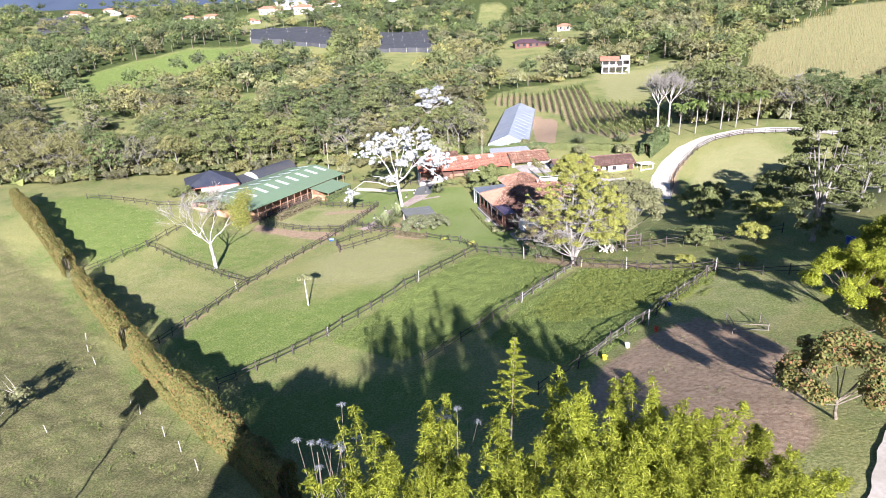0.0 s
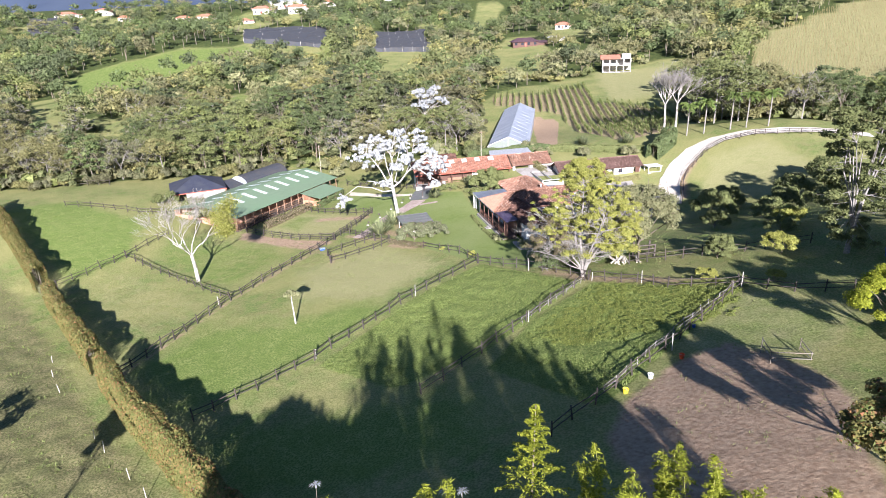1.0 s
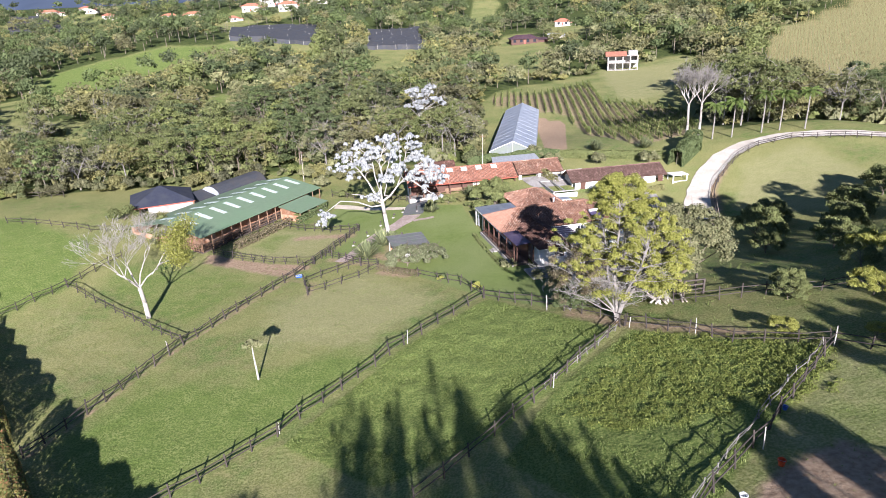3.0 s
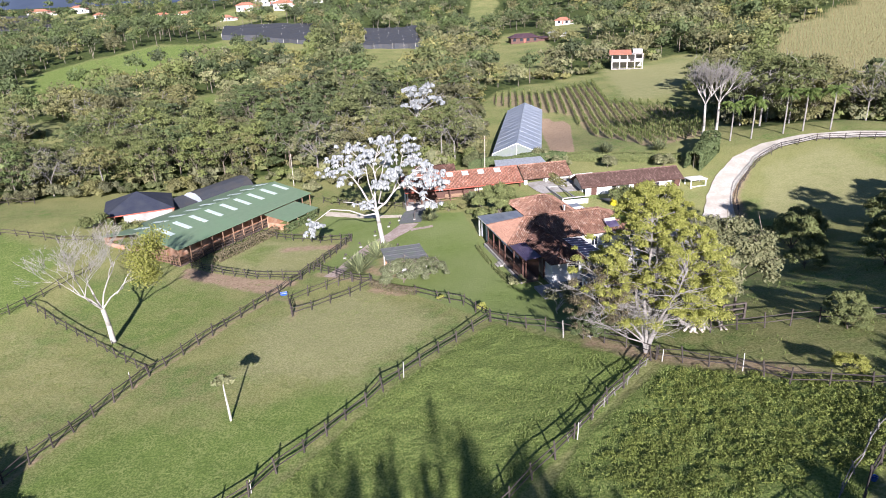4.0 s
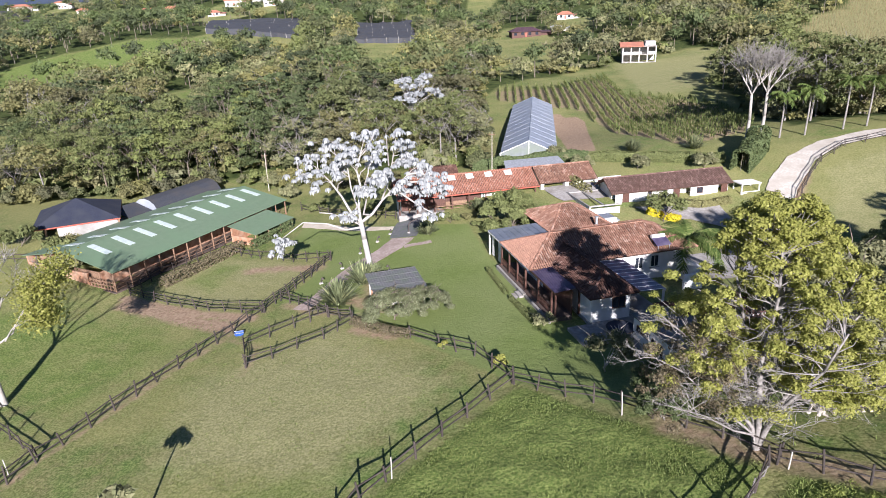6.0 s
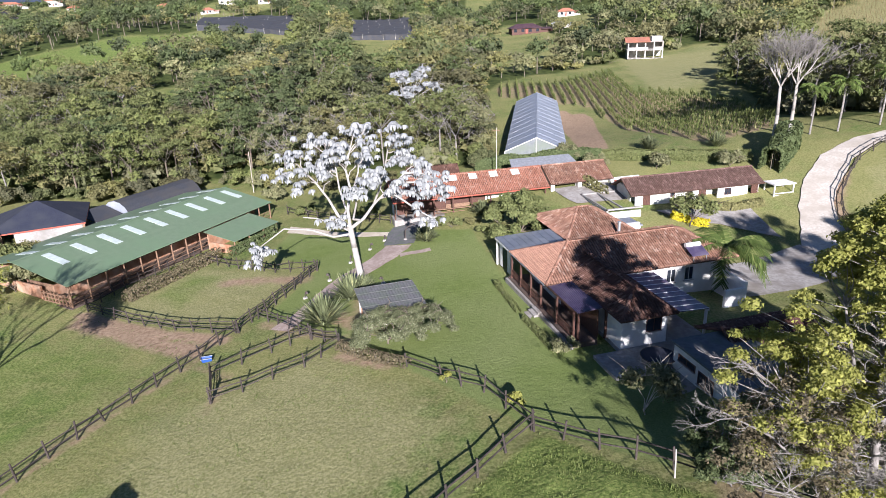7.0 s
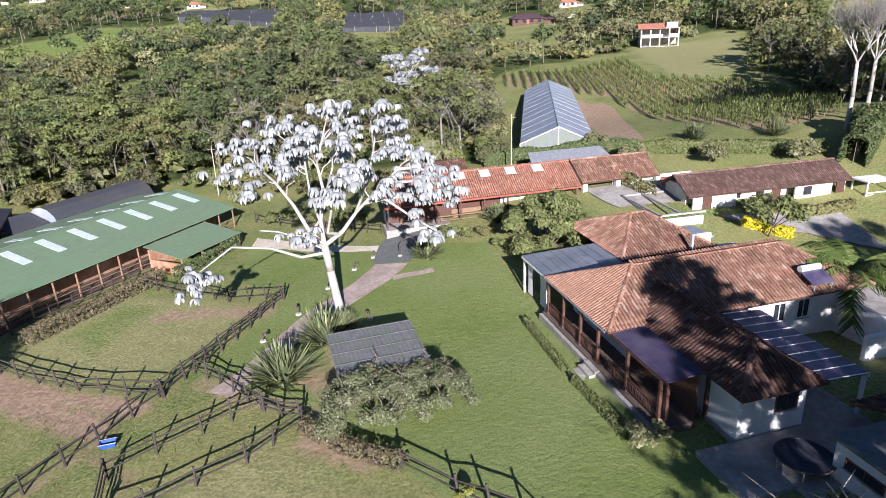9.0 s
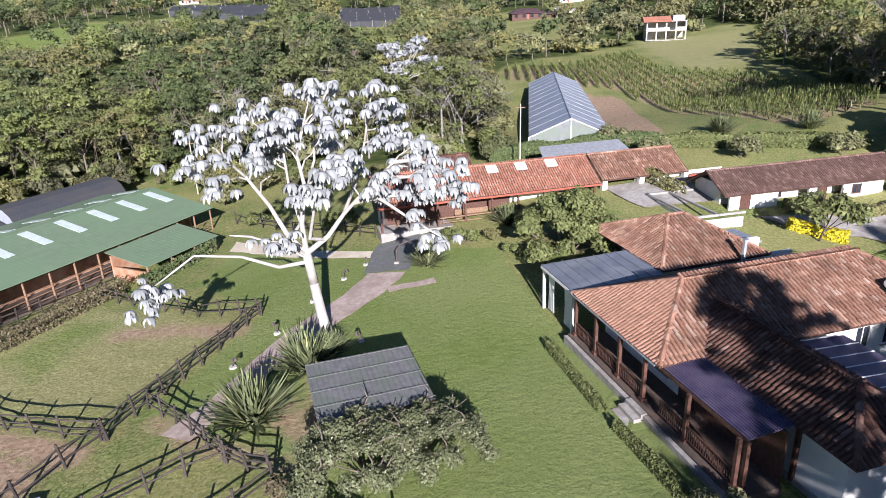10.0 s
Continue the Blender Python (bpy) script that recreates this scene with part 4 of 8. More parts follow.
# ---- the main house: x along its ridge, y away from the lawn's foot ----
def main_house():
    h = empty("house", pose(6.1, 121.6, 0, 0, 0, 14), "white house with weathered clay-tile hipped roofs and verandas", "house")
    faces, caps = hip(0, 20.4, -9.2, 0, 5.0, 7.15, 4.3)
    roof(h, [faces[3], faces[0], faces[1], faces[2]], caps, M["tile"], 1, 300)
    wing = [[(2.6, -17.9, 5.0), (7.8, -17.9, 5.0), (5.2, -15.3, 6.55)], [(2.6, -5.5, 5.0), (2.6, -17.9, 5.0), (5.2, -15.3, 6.55), (5.2, -6.6, 6.55)], [(7.8, -17.9, 5.0), (7.8, -6.6, 5.0), (5.2, -6.6, 6.55), (5.2, -15.3, 6.55)]]
    # wing tiles darker than the main roof's: worn, plus shade in the colour
    roof(h, wing, [((5.2, -15.5, 6.6), (5.2, -6.4, 6.6)), ((2.6, -17.9, 5.02), (5.2, -15.3, 6.6)), ((7.8, -17.9, 5.02), (5.2, -15.3, 6.6))], M["shadedoldtile"], 2)
    # walls
    part("wall", Geo().box(2.0, 19.4, -8.2, -0.7, 0.5, 5.25), M["white"], h)
    part("wing_wall", Geo().box(3.1, 7.3, -17.2, -8.2, 0.2, 5.1), M["white"], h, "white plaster wing wall")
    part("plinth", Geo().box(3.02, 7.38, -17.28, -8.2, 0.0, 2.15), M["plinth"], h, "grey painted plinth")
    window(h, at2(5.4, -17.2, 3.4), 1.3, 1.1)
    for y in (-3.0, -6.0):
        window(h, at2(2.0, y, 3.0, -90), 1.3, 1.3)
    for x in (13.2, 15.2):
        window(h, at2(x, -8.2, 2.9), 0.9, 1.3, 1, M["white"])
    part("white_door", Geo().box(14.2, 15.0, -8.28, -8.2, 1.6, 4.0), M["white"], h)
    # veranda along the lawn side
    part("veranda_floor", Geo().box(-0.3, 2.0, -15.4, -0.2, 1.0, 2.32), M["brownshadefloor"], h, "brown tiled veranda floor on a stone base")
    part("veranda_wall", Geo().box(2.0, 2.1, -15.2, -8.2, 1.9, 4.9), M["darkwood"], h, "dark timber veranda wall")
    for y in (-0.5, -3.0, -5.6, -8.0, -11.5, -14.8):
        g = Geo().box(-0.05, 0.13, y - 0.09, y + 0.09, 2.3, 4.86)
        g.box(-0.12, 0.2, y - 0.16, y + 0.16, 2.3, 2.5)
        part("veranda_post", g, M["darkwood"], h)
    for y0, y1 in ((-7.9, -5.7), (-5.5, -3.1), (-2.9, -0.6), (-14.7, -11.6), (-11.4, -9.4)):
        g = Geo().box(0.0, 0.09, y0, y1, 3.15, 3.24).box(0.0, 0.09, y0, y1, 2.5, 2.58)
        k = int((y1 - y0) / 0.16)
        for i in range(k):
            y = y0 + (y1 - y0) * (i + 0.5) / k
            g.box(0.025, 0.065, y - 0.025, y + 0.025, 2.58, 3.15)
        part("veranda_railing", g, M["darkwood"], h)
    for i, s in enumerate(((0.55, 2.3), (0.95, 2.08), (1.35, 1.86))):
        part("step", Geo().box(-s[0] - 0.1, -0.3, -9.0, -7.5, 0.8, s[1] - 0.05), M["concrete"], h)
    part("stone_edge", Geo().box(-0.55, -0.3, -15.6, -9.05, 1.0, 2.18).box(-0.55, -0.3, -7.4, -0.1, 1.0, 2.18), M["concrete"], h)
    # gutter and gable ends
    part("gutter", Geo().rod((-0.06, -8.9, 4.93), (-0.06, -0.1, 4.93), 0.07), M["metal"], h)
    part("chimney_pot", Geo().rod((12.9, 0.6, 4.6), (12.9, 0.6, 6.4), 0.16).rod((12.9, 0.6, 6.4), (12.9, 0.6, 6.55), 0.22), M["metal"], h)
    part("garden_wall", Geo().box(18.6, 18.9, -12.6, -8.2, 0.4, 3.9).box(16.6, 18.6, -12.6, -12.3, 0.4, 3.3), M["white"], h)
    return h


main_house()


def sheet_roof(name, x0, x1, y0, y1, z0, z1, mat, m, label, posts=(), postmat=None, ribs=14, along="y", trim=None):
    """A lean-to roof of ribbed sheet between z0 (at x0) and z1 (at x1), with posts."""
    e = empty(name, m, label, "roof")
    g = Geo().plate([(x0, y0, z0), (x1, y0, z1), (x1, y1, z1), (x0, y1, z0)], 0.06)
    part("sheet", g, mat, e)
    r = Geo()
    for i in range(ribs + 1):
        if along == "y":
            x, z = x0 + (x1 - x0) * i / ribs, z0 + (z1 - z0) * i / ribs
            r.box(x - 0.03, x + 0.03, y0, y1, z + 0.004, z + 0.045)
        else:
            y = y0 + (y1 - y0) * i / ribs
            r.add([(x0, y - 0.03, z0 + 0.02), (x1, y - 0.03, z1 + 0.02), (x1, y + 0.03, z1 + 0.05), (x0, y + 0.03, z0 + 0.05)], [(0, 1, 2, 3)])
    part("rib", r, trim or mat, e)
    b = Geo().box(x0 - 0.04, x0 + 0.06, y0, y1, z0 - 0.24, z0 - 0.065).box(x1 - 0.06, x1 + 0.04, y0, y1, z1 - 0.24, z1 - 0.065)
    part("beam", b, postmat or M["darkwood"], e)
    for x, y, z in posts:
        zt = z0 + (z1 - z0) * (x - x0) / (x1 - x0) - 0.24
        part("post", Geo().box(x - 0.09, x + 0.09, y - 0.09, y + 0.09, z, zt), postmat or M["darkwood"], e)
    return e


HOUSE = pose(6.1, 121.6, 0, 0, 0, 14)
sheet_roof("veranda_roof", 0.3, 3.4, -15.0, -8.0, 4.86, 5.12, M["purple"], HOUSE, "dark purple tinted polycarbonate veranda roof on timber posts", [(0.45, -14.85, 2.3), (3.0, -14.85, 2.0)], ribs=22)
sheet_roof("canopy_roof", 0.15, 6.6, 0.3, 5.0, 4.95, 5.1, M["skytintpoly"], HOUSE, "grey glazed canopy roof between the tiled roofs", [(0.3, 0.5, 1.6), (0.3, 4.8, 1.6)], M["white"], ribs=8)
sheet_roof("slatted_roof", 7.9, 10.9, -17.6, -9.4, 4.95, 4.8, M["purple"], HOUSE, "purple glazed lean-to roof with pale glazing bars", [(10.8, -17.4, 1.0), (10.8, -13.0, 1.0)], M["white"], ribs=9, along="x", trim=M["white"])


def curtain(x, y):
    g = Geo()
    n = 14
    for i in range(n + 1):
        a = i / n
        for z, s in ((4.75, 1.0), (3.4, 0.75), (1.95, 0.9)):
            g.v.append((0.05 * math.sin(i * 1.9), (a - 0.5) * 1.1 * s, z - 1.9))
    g.f = [(3 * i + k, 3 * i + 3 + k, 3 * i + 4 + k, 3 * i + 1 + k) for i in range(n) for k in (0, 1)]
    ob = new("curtain", g.mesh("curtain", M["white"], True))
    ob.matrix_basis = HOUSE @ pose(x, y, 1.9)
    tagged(ob, "white gathered cloth curtain tied at a canopy post", "curtain")


curtain(0.4, 1.4)
curtain(0.4, 3.8)


def second_house():
    h = empty("house", HOUSE, "small white house with a sunlit clay-tile hipped roof", "house")
    faces, caps = hip(6.9, 15.4, 0.9, 10.8, 5.0, 7.0, 3.6)
    roof(h, faces, caps, M["tile"], 3)
    part("wall", Geo().box(7.7, 14.6, 1.7, 10.0, 0.8, 5.3), M["white"], h)
    for y in (6.0, 8.6):
        window(h, at2(7.7, y, 2.6, -90), 1.4, 1.8)
    window(h, at2(11.0, 1.7, 2.8), 1.4, 1.2)
    part("roof_hatch", Geo().box(12.6, 13.5, 4.6, 5.3, 5.9, 6.25), M["pot"], h)
    part("terrace_wall", Geo().box(14.6, 18.5, 2.2, 2.5, 0.8, 4.4).box(14.6, 18.5, 5.4, 5.7, 0.8, 4.3), M["white"], h)
    part("flat_roof", Geo().box(15.5, 19.2, 5.9, 9.0, 3.6, 3.8), M["metal"], h)
    part("yard_wall", Geo().box(15.6, 19.0, 6.0, 8.8, 0.5, 3.6), M["white"], h)


second_house()


def dish(x, y, z):
    e = empty("satellite_dish", pose(x, y, z, 0, 0, 30) @ Matrix.Scale(0.65, 4), "white satellite dish on a short mast at the roof edge", "dish")
    g = Geo()
    for k in range(5):
        r, d = 0.42 * k / 4, 0.12 * (k / 4) ** 2
        for i in range(14):
            an = math.tau * i / 14
            g.v.append((r * math.cos(an), -d, 0.7 + r * math.sin(an)))
    g.f = [(14 * k + i, 14 * k + (i + 1) % 14, 14 * k + 14 + (i + 1) % 14, 14 * k + 14 + i) for k in range(4) for i in range(14)]
    part("reflector", g, M["white"], e, smooth=True)
    part("mast", Geo().rod((0, 0.1, 0), (0, 0.02, 0.7), 0.03), M["metal"], e)


dish(10.0, 134.6, 4.7)


def red_house():
    m = pose(-7.4, 143.0, 0, 0, 0, 12.6)
    h = empty("house", m, "long low house with an orange tiled roof and shaded gallery", "house")
    faces, caps = gable(0, 23, 0, 7.6, 4.6, 6.75)
    roof(h, faces, caps, M["redtile"], 4)
    part("wall", Geo().box(1.0, 22.4, 2.6, 7.2, 0.6, 5.3), M["white"], h)
    part("gable_wall", Geo().add([(0.8, 0.3, 4.5), (0.8, 7.3, 4.5), (0.8, 3.8, 6.5), (1.0, 0.3, 4.5), (1.0, 7.3, 4.5), (1.0, 3.8, 6.5)], [(0, 2, 1), (3, 4, 5), (0, 1, 4, 3), (1, 2, 5, 4), (2, 0, 3, 5)]), M["white"], h)
    part("gallery_floor", Geo().box(0.2, 22.8, 0.1, 2.6, 0.3, 2.0), M["concrete"], h)
    part("dark_wainscot", Geo().box(1.0, 14, 2.5, 2.6, 2.0, 4.4), M["darkwood"], h)
    for i in range(9):
        x = 0.4 + i * 2.75
        part("gallery_post", Geo().box(x - 0.09, x + 0.09, 0.3, 0.48, 2.0, 4.6), M["darkwood"], h)
    part("gallery_rail", Geo().box(5.9, 14.0, 0.33, 0.45, 2.75, 2.87).box(5.9, 14.0, 0.33, 0.45, 2.3, 2.38), M["timber"], h)
    part("bench", Geo().box(8.0, 11.5, 1.6, 2.1, 2.0, 2.45).box(8.0, 11.5, 2.02, 2.1, 2.45, 2.95), M["timber"], h)
    part("fascia", Geo().box(0, 23, -0.03, 0.05, 4.4, 4.58), M["reddoor"], h)
    for x, y in ((8.7, 0.62), (11.7, 0.62), (14.8, 0.62), (18.1, 0.62)):
        z0, s = 4.6, 2.15 / 3.8
        a, b = 2.5, 3.5
        g = Geo().add([(x, a, z0 + a * s + 0.2), (x + 1.2, a, z0 + a * s + 0.2), (x + 1.2, b, z0 + b * s + 0.2), (x, b, z0 + b * s + 0.2)], [(0, 1, 2, 3)])
        part("roof_light", g, M["skylight"], h, "pale translucent roof sheet")
    # the lower end house
    e = empty("house", m, "white end house with clay-tile roof and red door", "house")
    f2, c2 = gable(23.2, 33.2, 0.4, 7.6, 4.75, 6.75)
    roof(e, f2, c2, M["tile"], 5)
    part("wall", Geo().box(23.4, 33.0, 3.4, 7.2, 0.8, 5.4), M["white"], e)
    part("porch_floor", Geo().box(23.2, 33.0, 0.4, 3.4, 0.6, 1.85), M["concrete"], e)
    for x in (23.4, 27.6, 29.4, 32.8):
        part("porch_pier", Geo().box(x, x + 0.55, 0.6, 1.2, 1.8, 4.75), M["white"], e)
    door(e, at2(28.3, 1.4, 1.9), 1.2, 2.1, M["timber"])
    part("porch_wall", Geo().box(27.6, 33.0, 1.5, 1.7, 1.8, 4.8), M["white"], e)
    door(e, at2(33.4, 0.6, 1.9), 1.7, 2.4, M["reddoor"])
    part("gate_wall", Geo().box(33.1, 37.5, 0.8, 1.0, 1.0, 4.7), M["white"], e)
    window(e, at2(36.0, 0.8, 3.5), 0.8, 0.6)
    # back roofs
    b = empty("shed", m, "grey sheet-metal lean-to behind the tiled houses", "shed")
    part("roof", Geo().plate([(20.0, 7.8, 5.5), (31, 7.8, 5.5), (30.5, 10.6, 6.6), (20.5, 10.6, 6.6)], 0.08), M["metal"], b)
    part("wall", Geo().box(20.4, 30.6, 7.9, 10.4, 0.8, 5.4), M["white"], b)
    f3, c3 = gable(4.0, 12.0, 8.6, 12.0, 5.2, 6.6)
    s = empty("shed", m, "small clay-tiled shed behind the long house", "shed")
    roof(s, f3, c3, M["shadedoldtile"], 6)
    part("wall", Geo().box(4.4, 11.6, 9.0, 11.6, 0.6, 5.4), M["white"], s)


red_house()


def long_house():
    m = pose(26.3, 142.2, 0, 0, 0, 11)
    h = empty("house", m, "long white house with a brown weathered tile roof", "house")
    faces, caps = gable(-1.5, 18.9, 0, 6.4, 4.4, 6.1)
    roof(h, faces, caps, M["browntile"], 7)
    part("wall", Geo().box(-0.6, 18.2, 1.9, 6.0, 0.6, 5.0), M["white"], h)
    for x0, x1 in ((-0.6, 4.6), (8.0, 9.3), (11.9, 16.6), (17.6, 18.3)):
        part("front_wall", Geo().box(x0, x1, 0.45, 0.65, 0.6, 4.45), M["white"], h)
    part("gable_wall", Geo().add([(18.3, 0.4, 4.3), (18.3, 6.0, 4.3), (18.3, 3.2, 5.9), (18.1, 0.4, 4.3), (18.1, 6.0, 4.3), (18.1, 3.2, 5.9)], [(0, 1, 2), (3, 5, 4), (0, 3, 4, 1), (1, 4, 5, 2), (2, 5, 3, 0)]), M["white"], h)
    part("porch_floor", Geo().box(-1.2, 18.6, -0.6, 1.9, 0.5, 2.35), M["concrete"], h)
    for x in (0.6, 9.0, 17.2):
        door(h, at2(x, 0.45, 2.35), 0.9, 2.0, M["darkwood"])
    for x in (5.2, 10.0, 13.0):
        window(h, at2(x, 1.9 if x != 13.0 else 0.45, 3.2), 0.9, 0.8)
    w = empty("carport", m, "low white-walled carport with an open slatted roof", "carport")
    part("wall", Geo().box(-6.2, -6.0, -2.5, 5.5, 0.6, 3.4).box(-6.2, -1.4, -2.7, -2.5, 0.6, 3.3), M["white"], w)
    part("beam", Geo().box(-6.3, -1.2, 5.3, 5.5, 3.6, 3.8).box(-6.3, -6.1, -2.7, 5.5, 3.6, 3.8).box(-6.3, -1.2, -2.7, -2.5, 3.6, 3.8).box(-4.0, -3.8, -2.7, 5.5, 3.6, 3.8), M["plinth"], w)
    part("post", Geo().box(-6.25, -6.05, -2.68, -2.52, 3.3, 3.6).box(-6.25, -6.05, 5.3, 5.48, 3.3, 3.6), M["white"], w)
    p = empty("playhouse", m, "small white open shelter with a flat roof beside the long house", "shelter")
    part("roof", Geo().box(19.2, 22.6, -1.6, 0.8, 4.3, 4.45), M["white"], p)
    for x, y in ((19.4, -1.4), (22.4, -1.4), (19.4, 0.6), (22.4, 0.6)):
        part("post", Geo().box(x - 0.08, x + 0.08, y - 0.08, y + 0.08, 1.6, 4.3), M["white"], p)
    g = Geo()
    for k in range(4):
        g.box(19.4, 22.4, -1.44, -1.36, 2.2 + k * 0.28, 2.32 + k * 0.28)
    part("railing", g, M["white"], p)


long_house()


def bath_house():
    h = empty("outbuilding", HOUSE, "white outbuilding with a flat grey roof and dark windows", "outbuilding")
    part("wall", Geo().box(5.5, 11.0, -28.4, -20.9, 1.0, 4.3), M["white"], h)
    part("roof", Geo().box(5.3, 11.2, -28.6, -20.7, 4.3, 4.45), M["slate"], h)
    m = at2(5.5, -21.6, 3.2, -90)
    window(h, m, 1.9, 0.42)
    window(h, at2(5.5, -24.0, 2.55, -90), 1.6, 0.95)
    t = empty("outbuilding", HOUSE, "low outbuilding with a weathered clay-tile gable roof", "outbuilding")
    f, c = gable(9.2, 18.0, -24.5, -18.2, 3.6, 4.9)
    roof(t, f, c, M["shadedoldtile"], 8)
    part("wall", Geo().box(11.3, 17.4, -23.8, -18.9, 0.8, 4.0), M["white"], t)
    part("paving", Geo().box(0.6, 11.0, -21.0, -17.32, 0.8, 2.12).box(3.5, 5.45, -28.4, -21.0, 0.8, 2.2).box(7.42, 11.0, -17.32, -9.0, 0.8, 2.12), M["concrete"], t, "shaded concrete paving")


bath_house()


# ---- stable: x along its front eave, y away from the yard ----
STABLE = pose(-43.0, 125.7, 0, 0, 0, 63.7)


def stable():
    h = empty("stable", STABLE, "long open-fronted stable with a green metal roof and pale roof lights", "stable")
    L, D, ze, zr = 35.0, 18.4, 1.55, 3.25
    r = part("roof", Geo().plate([(0, 0, ze), (L, 0, ze), (L, D / 2, zr), (0, D / 2, zr)], 0.07).plate([(0, D / 2, zr), (L, D / 2, zr), (L, D, ze), (0, D, ze)], 0.07), M["green"], h, "green painted ribbed metal roof")
    g = Geo()
    for i in range(int(L / 0.5) + 1):
        x = min(L - 0.02, i * 0.5)
        for y0, z0, y1, z1 in ((0, ze, D / 2, zr), (D / 2, zr, D, ze)):
            g.add([(x - 0.035, y0, z0 + 0.004), (x, y0, z0 + 0.011), (x + 0.035, y0, z0 + 0.004), (x - 0.035, y1, z1 + 0.004), (x, y1, z1 + 0.011), (x + 0.035, y1, z1 + 0.004)], [(0, 1, 4, 3), (1, 2, 5, 4)])
    part("roof_rib", g, M["green"], r)
    part("ridge_cap", Geo().add([(0, D / 2 - 0.3, zr + 0.0), (0, D / 2, zr + 0.08), (0, D / 2 + 0.3, zr), (L, D / 2 - 0.3, zr), (L, D / 2, zr + 0.08), (L, D / 2 + 0.3, zr)], [(0, 1, 4, 3), (1, 2, 5, 4)]), M["green"], r)
    sl = (zr - ze) / (D / 2)
    for i in range(9):
        x = 3.0 + i * 3.72
        for y0, y1 in ((4.6, 8.3), (10.0, 13.6)):
            za = ze + sl * (y0 if y0 < D / 2 else D - y0) + 0.06
            zb = ze + sl * (y1 if y1 < D / 2 else D - y1) + 0.06
            sk = part("roof_light", Geo().plate([(x, y0, za), (x + 1.0, y0, za), (x + 1.0, y1, zb), (x, y1, zb)], 0.03), M["skylight"], r, "pale translucent roof sheet")
    # walls
    part("back_wall", Geo().box(0.4, L - 0.4, D - 0.6, D - 0.3, -2.2, 1.4), M["terracotta"], h)
    part("stall_wall", Geo().box(0.6, L - 0.4, 3.4, 3.6, -2.2, 0.9), M["terracotta"], h, "low ochre stall wall")
    part("end_wall", Geo().box(0.3, 0.5, 5.5, 17.6, -2.2, 0.6), M["terracotta"], h).data.update()
    # dark floor colour carries the shade below the stable roof
    part("floor", Geo().box(0, L, 0.2, D - 0.3, -2.4, -1.25), M["brownshadefloor"], h)
    for i in range(15):
        x = 0.3 + i * 2.46
        part("post", Geo().rod((x, 0.35, -2.0), (x, 0.35, ze), 0.11, 0.1, 8), M["timber"], h)
    part("front_beam", Geo().box(0.1, L - 0.1, 0.28, 0.44, ze - 0.28, ze - 0.075), M["darkwood"], h)
    g = Geo()
    for i in range(14):
        x = 0.3 + i * 2.46
        for z in (-0.9, -0.4, 0.1):
            g.rod((x, 0.35, z), (x + 2.46, 0.35, z + 0.03), 0.05)
    part("front_rail", g, M["timber"], h, kind="stuff")
    g = Geo()
    for k in range(8):
        g.box(0.24, 0.34, 0.6 + k * 0.62, 0.75 + k * 0.62, -1.6, 0.2)
    for z in (-1.1, -0.6, -0.1):
        g.box(0.2, 0.36, 0.4, 5.4, z, z + 0.12)
    part("end_gate", g, M["timber"], h)
    for i in range(9):
        x = 1.0 + i * 3.9
        part("stall_partition", Geo().box(x, x + 0.12, 3.6, 9.0, -1.25, 0.7), M["timber"], h)
    # annex
    a = empty("annex", STABLE, "lower green sheet canopy joined to the stable front", "canopy")
    r2 = part("roof", Geo().plate([(20.4, -5.6, 0.55), (29.6, -5.6, 0.55), (29.6, -0.05, 1.32), (20.4, -0.05, 1.32)], 0.06), M["green"], a)
    g = Geo()
    for i in range(19):
        x = 20.4 + i * 0.51
        g.add([(x - 0.03, -5.6, 0.554), (x, -5.6, 0.563), (x + 0.03, -5.6, 0.554), (x - 0.03, -0.05, 1.324), (x, -0.05, 1.333), (x + 0.03, -0.05, 1.324)], [(0, 1, 4, 3), (1, 2, 5, 4)])
    part("roof_rib", g, M["green"], r2)
    for x in (20.6, 23.5, 26.5, 29.4):
        part("post", Geo().rod((x, -5.3, -2.0), (x, -5.3, 0.5), 0.1), M["timber"], a)
    part("wall", Geo().box(20.6, 29.4, -0.6, -0.4, -2.0, 0.9).box(20.6, 20.8, -5.2, -0.6, -2.0, -0.2), M["terracotta"], a)


stable()


def pavilion():
    m = pose(-60.2, 151.0, 0, 0, 0, 24)
    h = empty("pavilion", m, "pavilion under a navy shade-cloth hip roof with red trim", "pavilion")
    a, z0, z1 = 6.2, 2.3, 5.0
    part("roof", Geo().add([(-a, -a, z0), (a, -a, z0), (a, a, z0), (-a, a, z0), (0, 0, z1)], [(0, 1, 4), (1, 2, 4), (2, 3, 4), (3, 0, 4)]), M["net"], h)
    part("trim", Geo().box(-a, a, -a, -a + 0.12, z0 - 0.2, z0 - 0.01).box(-a, a, a - 0.12, a, z0 - 0.2, z0 - 0.01).box(-a, -a + 0.12, -a + 0.12, a - 0.12, z0 - 0.2, z0 - 0.01).box(a - 0.12, a, -a + 0.12, a - 0.12, z0 - 0.2, z0 - 0.01), M["reddoor"], h)
    for x, y in ((-5.9, -5.9), (5.9, -5.9), (5.9, 5.9), (-5.9, 5.9), (-4.4, -5.9)):
        part("post", Geo().box(x - 0.14, x + 0.14, y - 0.14, y + 0.14, -1.5, z0 - 0.1), M["timber"], h)
    part("panel", Geo().box(-2.8, 5.7, -5.95, -5.88, -1.5, 2.1), M["plinth"], h)
    part("floor", Geo().box(-6, 6, -6, 6, -2, -0.6), M["concrete"], h)
    part("inner_wall", Geo().box(-5.8, 5.8, 2.0, 2.2, -1, 2.2), M["white"], h)


pavilion()


